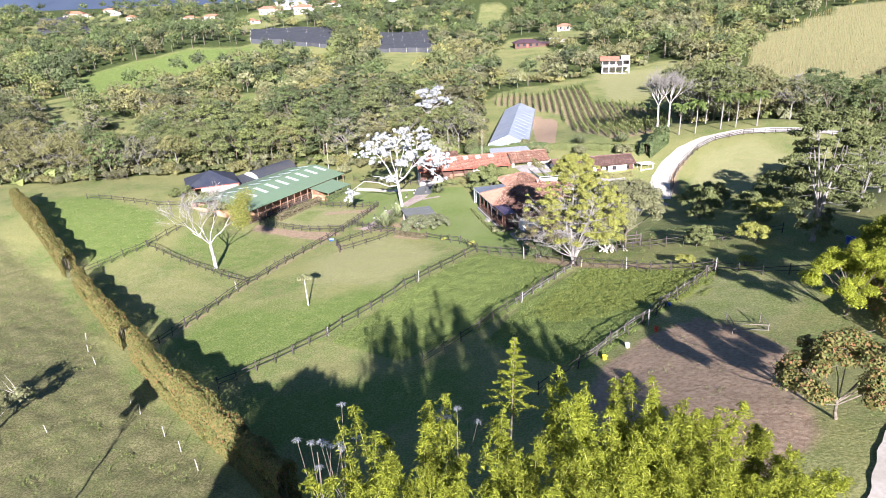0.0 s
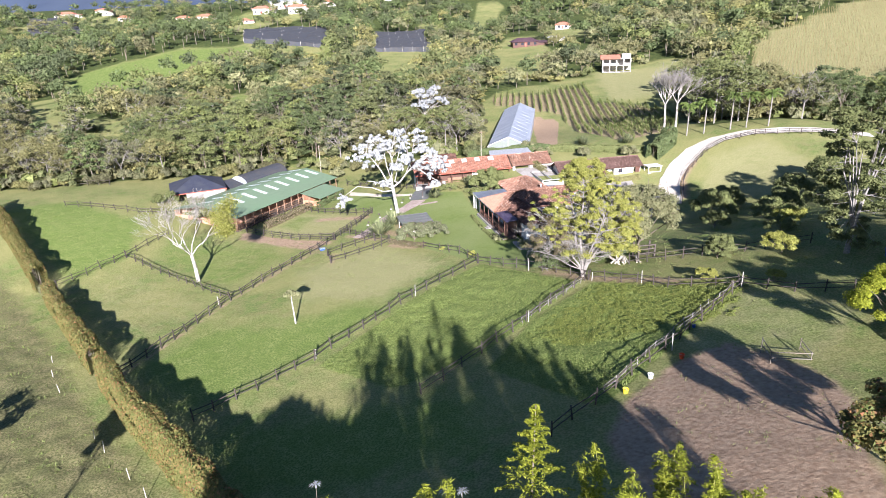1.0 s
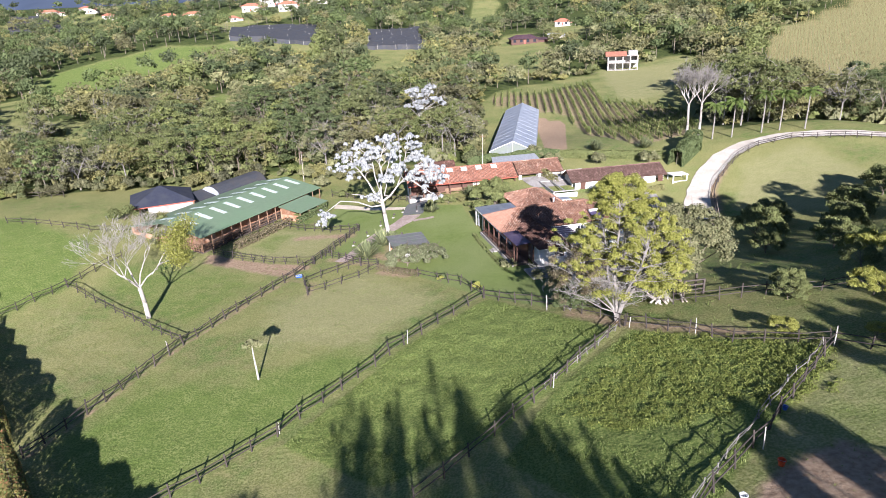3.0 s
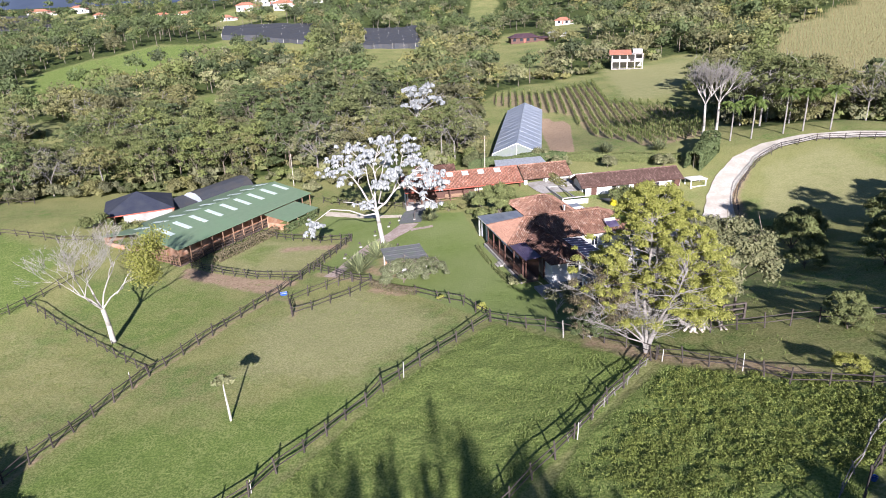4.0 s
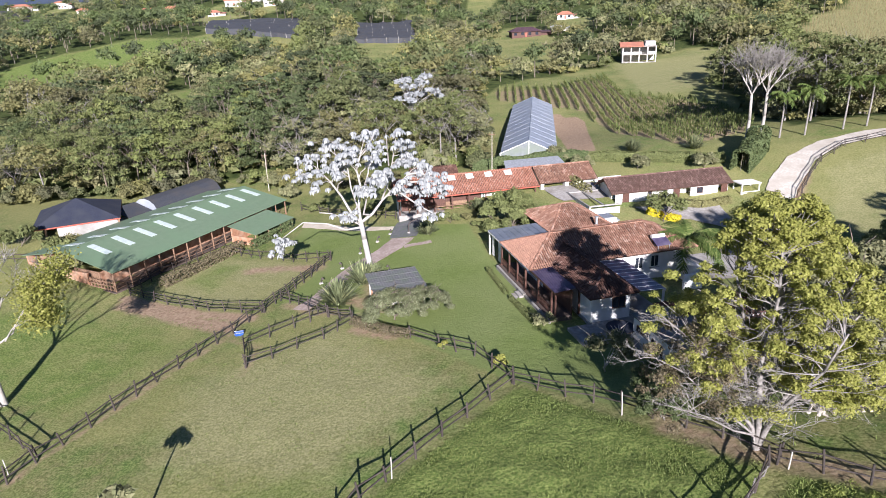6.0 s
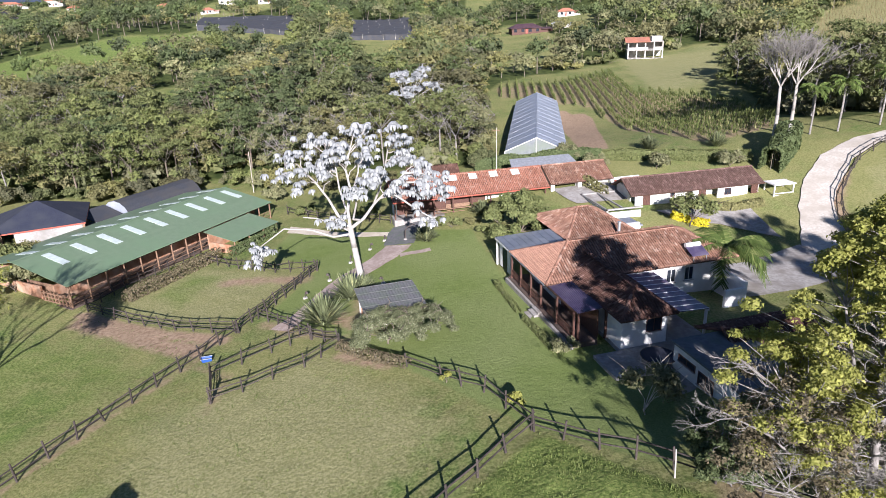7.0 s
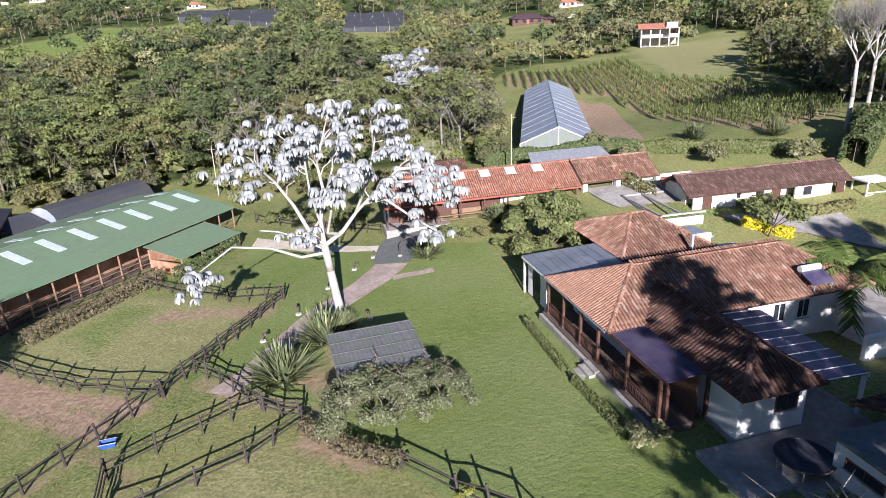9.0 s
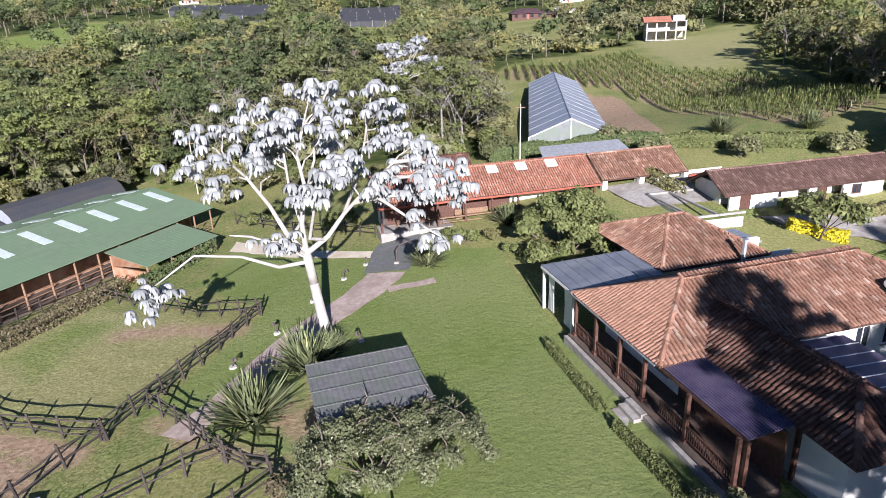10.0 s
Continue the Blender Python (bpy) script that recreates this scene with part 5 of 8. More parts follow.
def net_house():
    m = STABLE
    h = empty("shade_house", m, "long shed covered in black shade cloth behind the stable", "shed")
    g = Geo()
    n = 8
    for x in (24.0, 39.0):
        for i in range(n + 1):
            an = math.pi * i / n
            g.v.append((x, 22.0 - 3.2 * math.cos(an), -0.8 + 3.6 * math.sin(an) ** 0.8))
    g.f = [(i, i + 1, n + 2 + i, n + 1 + i) for i in range(n)]
    part("cover", g, M["blacknet"], h)
    part("end_sheet", Geo().add(g.v[:n + 1], [tuple(range(n, -1, -1))]), M["plastic"], h)
    s = empty("shade_house", m, "low black shade-cloth lean-to with a pale plastic end", "shed")
    part("cover", Geo().plate([(18.8, 19.6, 1.0), (23.6, 19.6, 1.0), (23.6, 24.0, 2.2), (18.8, 24.0, 2.2)], 0.05), M["blacknet"], s)
    part("end_sheet", Geo().box(18.85, 18.9, 19.7, 23.9, -1.2, 1.1), M["plastic"], s)
    for x, y in ((18.9, 19.8), (23.4, 19.8), (18.9, 23.8), (23.4, 23.8)):
        part("post", Geo().rod((x, y, -1.4), (x, y, 1.0), 0.06), M["timber"], s)


net_house()


def greenhouse():
    m = pose(10.6, 167.0, 0, 0, 0, -9)
    h = empty("greenhouse", m, "long greenhouse clad in pale blue translucent film", "greenhouse")
    W, L, ze, zr = 10.6, 62.0, 5.9, 8.2
    part("roof", Geo().plate([(0, 0, ze), (W / 2, 0, zr), (W / 2, L, zr), (0, L, ze)], 0.05).plate([(W / 2, 0, zr), (W, 0, ze), (W, L, ze), (W / 2, L, zr)], 0.05), M["plastic"], h)
    part("end_wall", Geo().add([(0, 0.05, 3), (W, 0.05, 3), (W, 0.05, ze), (W / 2, 0.05, zr), (0, 0.05, ze)], [(0, 1, 2, 3, 4)]), M["oldfilm"], h)
    part("side_wall", Geo().box(0, 0.05, 0, L, 1, ze - 0.05), M["plastic"], h)
    part("side_wall", Geo().box(W - 0.05, W, 0, L, 1, ze - 0.05), M["plastic"], h)
    for i in range(13):
        y = i * L / 12
        g = Geo()
        for a, b in (((-0.02, y, ze + 0.015), (W / 2, y, zr + 0.015)), ((W / 2, y, zr + 0.015), (W + 0.02, y, ze + 0.015))):
            g.rod(a, b, 0.02, n=5)
        part("rafter", g, M["plastic"], h)
    part("ridge_beam", Geo().rod((W / 2, 0, zr + 0.05), (W / 2, L, zr + 0.05), 0.06, n=5), M["metal"], h)
    part("frame", Geo().rod((0, 0, 3), (0, 0, ze), 0.08).rod((W, 0, 3), (W, 0, ze), 0.08).rod((W / 2, 0, 3), (W / 2, 0, zr), 0.08).rod((0, 0, ze), (W / 2, 0, zr), 0.08).rod((W / 2, 0, zr), (W, 0, ze), 0.08), M["white"], h)


greenhouse()


def hut():
    m = pose(-9.75, 117.0, 0, 0, 0, 16)
    h = empty("garden_shelter", m, "open garden shelter with a grey ribbed fibre-cement roof", "shelter")
    g = Geo()
    W, D, z0, z1, n = 5.9, 5.4, 3.55, 3.35, 60
    for i in range(n + 1):
        x = W * i / n
        dz = 0.009 * math.sin(i * math.pi / 1.5)
        for y, z in ((0, z0), (-D / 2, (z0 + z1) / 2), (-D, z1)):
            g.v.append((x, y, z + dz))
    g.f = [(3 * i + k, 3 * i + k + 1, 3 * i + 4 + k, 3 * i + 3 + k) for i in range(n) for k in (0, 1)]
    r = part("roof", g, M["slate"], h)
    for k in range(5):
        y = -D * k / 4
        part("sheet_lap", Geo().box(0, W, y - 0.05, y + 0.05, z0 + (z1 - z0) * k / 4 + 0.03, z0 + (z1 - z0) * k / 4 + 0.055), M["slate"], r)
    part("fascia", Geo().box(0, W, -D - 0.04, -D, z1 - 0.16, z1 - 0.01), M["timber"], h)
    part("fascia", Geo().box(0, W, 0, 0.04, z0 - 0.16, z0 - 0.01), M["timber"], h)
    for x, y in ((0.4, -0.5), (W - 0.4, -0.5), (0.4, -D + 0.5), (W - 0.4, -D + 0.5)):
        part("post", Geo().rod((x, y, -0.3), (x, y, 3.3), 0.11), M["whitepost"], h)
    part("back_wall", Geo().box(0.4, W - 0.4, -0.6, -0.45, -0.2, 1.7), M["terracotta"], h)
    part("counter", Geo().box(1.5, 4.8, -3.4, -2.6, 0.2, 1.4), M["white"], h)


hut()

# ---- trees ----
def limb_set(g, rng, base, h, r, ends, n=7, bend=0.15):
    """A tapered trunk and limbs from it to the given ends."""
    base, top = Vector((0, 0, -0.3)), Vector((rng.uniform(-0.3, 0.3), rng.uniform(-0.3, 0.3), h))
    mid = base.lerp(top, 0.5) + Vector((rng.uniform(-bend, bend), rng.uniform(-bend, bend), 0))
    g.tube([base, mid, top], r, r * 0.62, n)
    for e in ends:
        e = Vector(e)
        s = base.lerp(top, rng.uniform(0.72, 1.0))
        k = s.lerp(e, 0.5) + Vector((rng.uniform(-0.4, 0.4), rng.uniform(-0.4, 0.4), rng.uniform(-0.2, 0.5)))
        g.tube([s, k, e], r * 0.42, r * 0.1, 5)


def lobed(rng, h, spread, count, rz=0.7, low=0.45, fat=1.0):
    """Lobes of a broad uneven crown."""
    out = []
    for i in range(count):
        an, d = rng.uniform(0, math.tau), spread * math.sqrt(rng.uniform(0.05, 1))
        z = h * (low + (1 - low) * (1 - (d / spread) ** 2 * 0.55) * rng.uniform(0.65, 1.0))
        r = spread * rng.uniform(0.3, 0.52) * fat
        out.append((d * math.cos(an), d * math.sin(an), z - r * rz * 0.6, r, r, r * rz))
    return out


def tree_meshes(seed, h, spread, lobes, per, size, leaf, bark, rz=0.7, low=0.45, trunk=0.2, twigs=0, coarse=False, fat=1.0):
    rng, nr = random.Random(seed), np.random.default_rng(seed)
    L = lobed(rng, h, spread, lobes, rz, low, fat)
    g = Geo()
    if coarse:
        g.rod((0, 0, -0.3), (0, 0, h * low), trunk, trunk * 0.6, 4, False)
        for l in L[:3]:
            g.rod((0, 0, h * low * 0.8), l[:3], trunk * 0.5, trunk * 0.2, 4, False)
    else:
        ends = [Vector(l[:3]) for l in L[:12]]
        limb_set(g, rng, None, max(h * low * 0.9, h * 0.18), trunk, ends)
        for l in L[12:]:
            q = Vector(l[:3])
            p = min(ends, key=lambda c: (c - q).length)
            g.rod(p, q, trunk * 0.14, 0.02, 4, False)
    for i in range(twigs):
        l = rng.choice(L)
        p = Vector(l[:3])
        q = p + Vector((rng.uniform(-1, 1), rng.uniform(-1, 1), rng.uniform(0.2, 1))) * l[3] * 1.75
        g.tube([p, p.lerp(q, 0.5) + Vector((rng.uniform(-0.2, 0.2), rng.uniform(-0.2, 0.2), 0.1)), q], 0.05, 0.015, 4)
    return g.mesh("trunk", bark, True), spray_mesh(nr, L, per, size, leaf, max(8, per // 6))


def tree(x, y, meshes, label, scale=1.0, turn=None, category="tree", group="", sink=0.1):
    e = empty("tree", pose(x, y, gz(x, y) - sink, 0, 0, RNG.uniform(0, 360) if turn is None else turn) @ Matrix.Scale(scale, 4), label, category, group)
    part("trunk", meshes[0], None, e)
    part("crown", meshes[1], None, e)
    return e


def joined(name, seed, spots, kinds, label, category):
    """Many trees in one mesh for each leaf colour: spots (x, y, scale, kind)."""
    rng = random.Random(seed)
    byname = {}
    for x, y, s, k in spots:
        for me in kinds[k]:
            byname.setdefault(me.materials[0].name, []).append((me, x, y, s, rng.uniform(0, math.tau)))
    cache = {}
    for matname, items in byname.items():
        V, Q, T = [], [], []
        n = 0
        for me, x, y, s, a in items:
            if me not in cache:
                co = np.empty(len(me.vertices) * 3, np.float32)
                me.vertices.foreach_get("co", co)
                k = len(me.polygons[0].vertices)
                idx = np.empty(len(me.loops), np.int32)
                me.loops.foreach_get("vertex_index", idx)
                cache[me] = (co.reshape(-1, 3), idx.reshape(-1, k).astype(np.int64))
            co, f = cache[me]
            c, d = math.cos(a) * s, math.sin(a) * s
            p = np.stack([co[:, 0] * c - co[:, 1] * d + x, co[:, 0] * d + co[:, 1] * c + y, co[:, 2] * s + gz(x, y)], 1)
            V.append(p)
            Q.append(f + n)
            T.append(np.full(len(p), rng.uniform(-0.38, 0.22)))
            n += len(p)
        me = fast_mesh(name, np.concatenate(V), np.concatenate(Q), items[0][0].materials[0])
        me.attributes.new("tint", "FLOAT", "POINT").data.foreach_set("value", np.concatenate(T).astype(np.float32))
        me.shade_smooth()
        ob = new(name, me)
        tagged(ob, label, category, kind="stuff")


def canopy_meshes(seed, h, spread, clumps, per, size, leaf, bark, low=0.45, deep=0.14, trunk=0.2, twigs=0, seg=6):
    """A woodland tree: a trunk forking into limbs under a broad uneven canopy of many small sprays."""
    rng, nr = random.Random(seed), np.random.default_rng(seed)
    ph, ph2 = rng.uniform(0, 6), rng.uniform(0, 6)
    L = []
    for i in range(clumps):
        an = rng.uniform(0, math.tau)
        wide = spread * (1 + 0.22 * math.sin(3 * an + ph) + 0.14 * math.sin(5 * an + ph2))
        if i % 4 == 0:
            f, z = rng.uniform(0.55, 1.0), h * rng.uniform(min(low, 0.22), 0.7)
        else:
            f = math.sqrt(rng.uniform(0.0, 1.0))
            z = h * (1 - 0.36 * f * f) - abs(rng.gauss(0, deep)) * h
        r = spread * rng.uniform(0.16, 0.3)
        L.append((f * wide * math.cos(an), f * wide * math.sin(an), z, r, r, r * rng.uniform(0.45, 0.7)))
    g = Geo()
    fork = Vector((rng.uniform(-0.4, 0.4), rng.uniform(-0.4, 0.4), h * low))
    g.rod((0, 0, -0.4), fork, trunk, trunk * 0.7, seg, False)
    tips = []
    for k in range(5):
        an = math.tau * k / 5 + rng.uniform(-0.4, 0.4)
        d = spread * rng.uniform(0.35, 0.6)
        m = Vector((d * math.cos(an), d * math.sin(an), h * rng.uniform(0.62, 0.76)))
        g.rod(fork, m, trunk * 0.5, trunk * 0.28, max(4, seg - 2), False)
        tips.append(m)
    for l in L[:: 2 if seg > 4 else 7]:
        q = Vector(l[:3])
        p = min(tips, key=lambda c: (c - q).length)
        g.rod(p, q, trunk * 0.2, 0.02, 3, False)
    for i in range(twigs):
        l = rng.choice(L[:: 2])
        p = Vector(l[:3])
        q = p + Vector((rng.uniform(-1, 1), rng.uniform(-1, 1), rng.uniform(0.0, 0.9))) * 2.4
        k = p.lerp(q, 0.6) + Vector((rng.uniform(-0.3, 0.3), rng.uniform(-0.3, 0.3), 0.1))
        g.rod(p, k, 0.06, 0.035, 3, False)
        g.rod(k, q, 0.035, 0.012, 3, False)
        g.rod(k, k + (q - p) * 0.4 + Vector((rng.uniform(-0.8, 0.8), rng.uniform(-0.8, 0.8), 0.2)), 0.03, 0.01, 3, False)
    return g.mesh("trunk", bark, True), spray_mesh(nr, L, per, size, leaf)


# height, spread, sprays, leaf, bark, height of the fork, depth of the canopy, bare twigs
WOODKINDS = [
    (13.0, 5.8, 1.0, "leaf", "bark", 0.4, 0.15, 6),
    (14.5, 4.8, 1.0, "leafdark", "bark", 0.3, 0.24, 0),
    (12.0, 6.8, 1.0, "leafolive", "twig", 0.5, 0.07, 14),
    (10.5, 5.6, 0.5, "leafgrey", "twig", 0.35, 0.16, 80),
    (8.0, 5.6, 1.0, "leafolive", "bark", 0.2, 0.16, 4),
    (15.0, 6.4, 1.1, "leaf", "twig", 0.5, 0.1, 10),
]


def wood_set(seed, clumps, per, size, seg, twiggy):
    return [canopy_meshes(seed + i, h, sp, int(clumps * k), per, size, M[leaf], M[bark], low, deep, 0.2, int(tw * twiggy), seg) for i, (h, sp, k, leaf, bark, low, deep, tw) in enumerate(WOODKINDS)]


WOOD = wood_set(101, 60, 66, 0.2, 6, 1.0)
MID = wood_set(141, 46, 32, 0.28, 5, 0.6)


def far_tree(seed, h, spread, leaf):
    """A tree of the far woods: a broad rounded crown down to the scrub."""
    rng, nr = random.Random(seed), np.random.default_rng(seed)
    L = [(0, 0, h * 0.6, spread * 0.62, spread * 0.62, h * 0.36)]
    for k in range(8):
        an, d, r = math.tau * k / 8 + rng.uniform(-0.4, 0.4), spread * rng.uniform(0.4, 0.75), spread * rng.uniform(0.26, 0.42)
        L.append((d * math.cos(an), d * math.sin(an), h * rng.uniform(0.3, 0.72), r, r, r * rng.uniform(0.6, 0.8)))
    g = Geo().rod((0, 0, -0.4), (0, 0, h * 0.4), 0.22, 0.14, 4, False)
    return g.mesh("trunk", M["bark"], True), spray_mesh(nr, L, 34, 0.55, leaf, 7)


COPSE = [far_tree(121 + i, h * 0.95, sp * 1.1, M[leaf]) for i, (h, sp, k, leaf, bark, low, deep, tw) in enumerate(WOODKINDS)]
BUSH = [
    tree_meshes(111, 3.2, 2.4, 8, 170, 0.22, M["leaf"], M["bark"], 0.8, 0.1, 0.08),
    tree_meshes(112, 3.6, 2.2, 8, 150, 0.22, M["leafgrey"], M["bark"], 0.9, 0.1, 0.08, 6),
    tree_meshes(113, 2.8, 2.6, 8, 170, 0.22, M["leafolive"], M["bark"], 0.8, 0.1, 0.08),
]
SCRUB = [
    tree_meshes(131, 3.2, 2.6, 7, 9, 0.5, M["leaf"], M["bark"], 0.8, 0.1, 0.08, coarse=True),
    tree_meshes(132, 3.8, 2.4, 7, 9, 0.5, M["leafgrey"], M["bark"], 0.9, 0.1, 0.08, coarse=True),
    tree_meshes(133, 2.8, 2.8, 7, 9, 0.5, M["leafolive"], M["bark"], 0.8, 0.1, 0.08, coarse=True),
]


def woods():
    rng = np.random.default_rng(77)
    spots, taken = [], []
    cell = {}

    def free(x, y, d):
        i, j = int(x // 6), int(y // 6)
        for a in range(i - 2, i + 3):
            for b in range(j - 2, j + 3):
                for px, py in cell.get((a, b), ()):
                    if (px - x) ** 2 + (py - y) ** 2 < d * d:
                        return False
        cell.setdefault((i, j), []).append((x, y))
        return True

    near = []
    ys = 160 + 560 * rng.random(20000) ** 1.5
    xs = rng.uniform(-1, 1, 20000) * 0.74 * (ys + 10)
    ok = wood_cover(xs, ys) > 0.6
    for x, y in zip(xs[ok].tolist(), ys[ok].tolist()):
        if y > 240 and noise.noise(Vector((x * 0.012, y * 0.012, 3))) > 0.3:
            continue
        if (x + 6.5) ** 2 / 60 + (y - 199) ** 2 / 150 < 1:
            continue
        if not free(x, y, 5.6 if y < 260 else 7.6 if y < 380 else 9.0):
            continue
        kind = int(np.clip(2.6 + 5.0 * noise.noise(Vector((x * 0.025, y * 0.025, 9))) + rng.normal(0, 1.3), 0, 5))
        if (x < -130 or y > 470) and y > 320 and rng.random() < 0.55:
            kind = 1
        s = rng.uniform(0.8, 1.15) * (1.2 if rng.random() < 0.12 else 1.0) * (1.0 if x > -40 or y > 300 else 0.86)
        (near if y < 200 and len(near) < 100 else spots).append((x, y, s, kind))
    names = ("broad green", "tall dark green", "spreading olive", "grey-green twiggy", "low olive", "tall light green")
    for x, y, s, k in near:
        tree(x, y, WOOD[k], names[k] + " tree at the edge of the woods", s, group="woodland edge trees")
    joined("near_woods", 4, [s for s in spots if s[1] < 250], MID, "mixed green and olive woodland behind the farm", "woods")
    joined("woods", 5, [s for s in spots if s[1] >= 250], COPSE, "mixed green and olive woodland across the valley", "woods")
    ys = 152 + 240 * rng.random(1250) ** 1.8
    xs = rng.uniform(-1, 1, 1250) * 0.74 * (ys + 10)
    ok = wood_cover(xs, ys) > 0.35
    under = [(x, y, s, int(k)) for x, y, s, k in zip(xs[ok].tolist(), ys[ok].tolist(), rng.uniform(0.6, 1.35, 1250)[ok].tolist(), rng.integers(0, 3, 1250)[ok])]
    edge = []
    line = [(-112, 159), (-100, 156), (-86, 158), (-72, 163), (-58, 169), (-44, 177), (-30, 175), (-14, 169), (6, 167), (9, 190), (11, 225)]
    for (x0, y0), (x1, y1) in zip(line, line[1:]):
        n = int(math.hypot(x1 - x0, y1 - y0) / 2.6)
        for i in range(n):
            f = (i + rng.random()) / n
            edge.append((x0 + (x1 - x0) * f + rng.normal(0, 0.8), y0 + (y1 - y0) * f + rng.normal(0, 1.0), rng.uniform(0.55, 1.25), int(rng.integers(0, 3))))
    joined("edge_scrub", 8, edge, [(b[1],) for b in BUSH], "leafy scrub along the foot of the woods", "scrub")
    joined("undergrowth", 6, under, SCRUB, "dense green undergrowth below the woods", "undergrowth")


woods()


def hedge(line, width, high, leaf, label, seed, size=0.2, per=150, name="hedge", uneven=0.25):
    """A clipped hedge along the line: leaves in a rounded box, on stems."""
    nr = np.random.default_rng(seed)
    e = empty(name, pose(0, 0, 0), label, "hedge")
    P, N, g = [], [], Geo()
    for (x0, y0), (x1, y1) in zip(line, line[1:]):
        ln = math.hypot(x1 - x0, y1 - y0)
        k = int(ln * per * (high + width * 0.7))
        t = nr.random(k)
        px, py = x0 + (x1 - x0) * t, y0 + (y1 - y0) * t
        nx, ny = -(y1 - y0) / ln, (x1 - x0) / ln
        wob = np.sin(px * 1.1 + py * 0.7) + np.sin(px * 0.43 - py * 0.9 + 2)
        hh = high * (1 + uneven * 0.3 * wob + nr.normal(0, 0.03, k))
        ang = nr.uniform(-0.25, math.pi + 0.25, k)
        c, s = np.cos(ang), np.sin(ang)
        c = np.sign(c) * np.abs(c) ** 0.6
        s = np.sign(s) * np.abs(s) ** 0.5
        off = c * width / 2 * (1 + 0.12 * wob)
        z = np.where(s > 0, 0.45 * hh + s * hh * 0.55, nr.random(k) * 0.45 * hh)
        low = nr.random(k) < 0.3
        z = np.where(low, nr.random(k) * hh * 0.5, z)
        off = np.where(low, np.sign(off) * width / 2, off)
        gx, gy = px + nx * off, py + ny * off
        P.append(np.stack([gx, gy, heights(gx, gy) + z], 1))
        N.append(np.stack([nx * c, ny * c, np.maximum(s, 0.1)], 1) + nr.normal(0, 0.5, (k, 3)))
        for i in range(int(ln / 1.1)):
            a = (i + 0.5) / int(ln / 1.1)
            x, y = x0 + (x1 - x0) * a, y0 + (y1 - y0) * a
            g.rod((x, y, gz(x, y) - 0.2), (x + nr.normal(0, 0.1), y, gz(x, y) + high * 0.8), 0.05, 0.03, 5)
    v, q = leaf_arrays(nr, np.concatenate(P), np.concatenate(N), size, tri=True)
    part("foliage", fast_mesh("foliage", v, q, leaf), None, e)
    part("stem", g, M["bark"], e, kind="stuff")
    return e


hedge([(-99, 134.5), (-84, 118), (-67.5, 99.4)], 2.0, 3.9, M["leafrust"], "tall clipped hedge with rusty new leaves along the pasture", 21, 0.15, 200)
hedge([(-63.5, 95), (-54, 84), (-44, 72.2)], 2.0, 3.5, M["leafrust"], "tall clipped hedge with rusty new leaves along the pasture", 22, 0.15, 200)
hedge([(-41.5, 69.2), (-34, 60.6), (-27, 53.4), (-19, 44.5), (-13, 37)], 1.9, 4.5, M["leafrust"], "tall clipped hedge with rusty new leaves along the pasture", 23, 0.15, 230)
hedge([(-67.5, 99.4), (-63.5, 95)], 1.3, 1.2, M["leafgrey"], "low grey gap of the pasture hedge", 24)
hedge([(-10.7, 110.9), (-7.6, 108.1), (-4.2, 105.9)], 0.8, 0.9, M["leafbrown"], "low ragged brown hedge in front of the garden shelter", 25, 0.12, 160)
hedge([(-37.9, 127.5), (-34.5, 134), (-31.2, 140.8)], 1.1, 1.4, M["leafbrown"], "brown twiggy hedge before the stable front", 26, 0.13, 150)
hedge([(-29.5, 140.5), (-25.3, 149.2)], 0.8, 1.3, M["leafdark"], "dark clipped hedge round the stable canopy", 27, 0.2, 90)
hedge([(48.5, 152), (54, 158), (56, 162)], 3.0, 3.6, M["leafdark"], "dense dark hedge beside the road", 28, 0.3)
hedge([(5.5, 165.5), (14, 164), (26, 163)], 2.0, 1.6, M["leafdark"], "dark clipped hedge before the greenhouse", 29, 0.3)
hedge([(26, 162.5), (38, 160), (48, 157)], 2.2, 1.3, M["leaf"], "low green hedge behind the long house", 30, 0.3)
hedge([(20.5, 150.6), (22.5, 146.0)], 1.0, 1.3, M["leafolive"], "brown-green clipped hedge by the courtyard", 31, 0.2, 90)
hedge([(29.5, 139.2), (33.2, 136.2)], 1.1, 0.9, M["flower"], "row of yellow-flowering shrubs by the courtyard", 32, 0.2, 120)
hedge([(31, 142.6), (38, 141.2), (43, 142.4)], 1.0, 0.9, M["leafolive"], "leafy flower border before the long house", 33, 0.25)
hedge([(6.3, 112.4), (7.9, 106.4)], 0.5, 0.55, M["leaf"], "low green border along the veranda", 34, 0.09, 600)
hedge([(4.6, 120.8), (6.0, 113.8)], 0.5, 0.55, M["leaf"], "low green border along the veranda", 35, 0.09, 600)
hedge([(47.5, 63), (43, 54), (40, 46)], 2.0, 2.2, M["leafrust"], "rusty yellow hedge beside the dirt arena", 36)


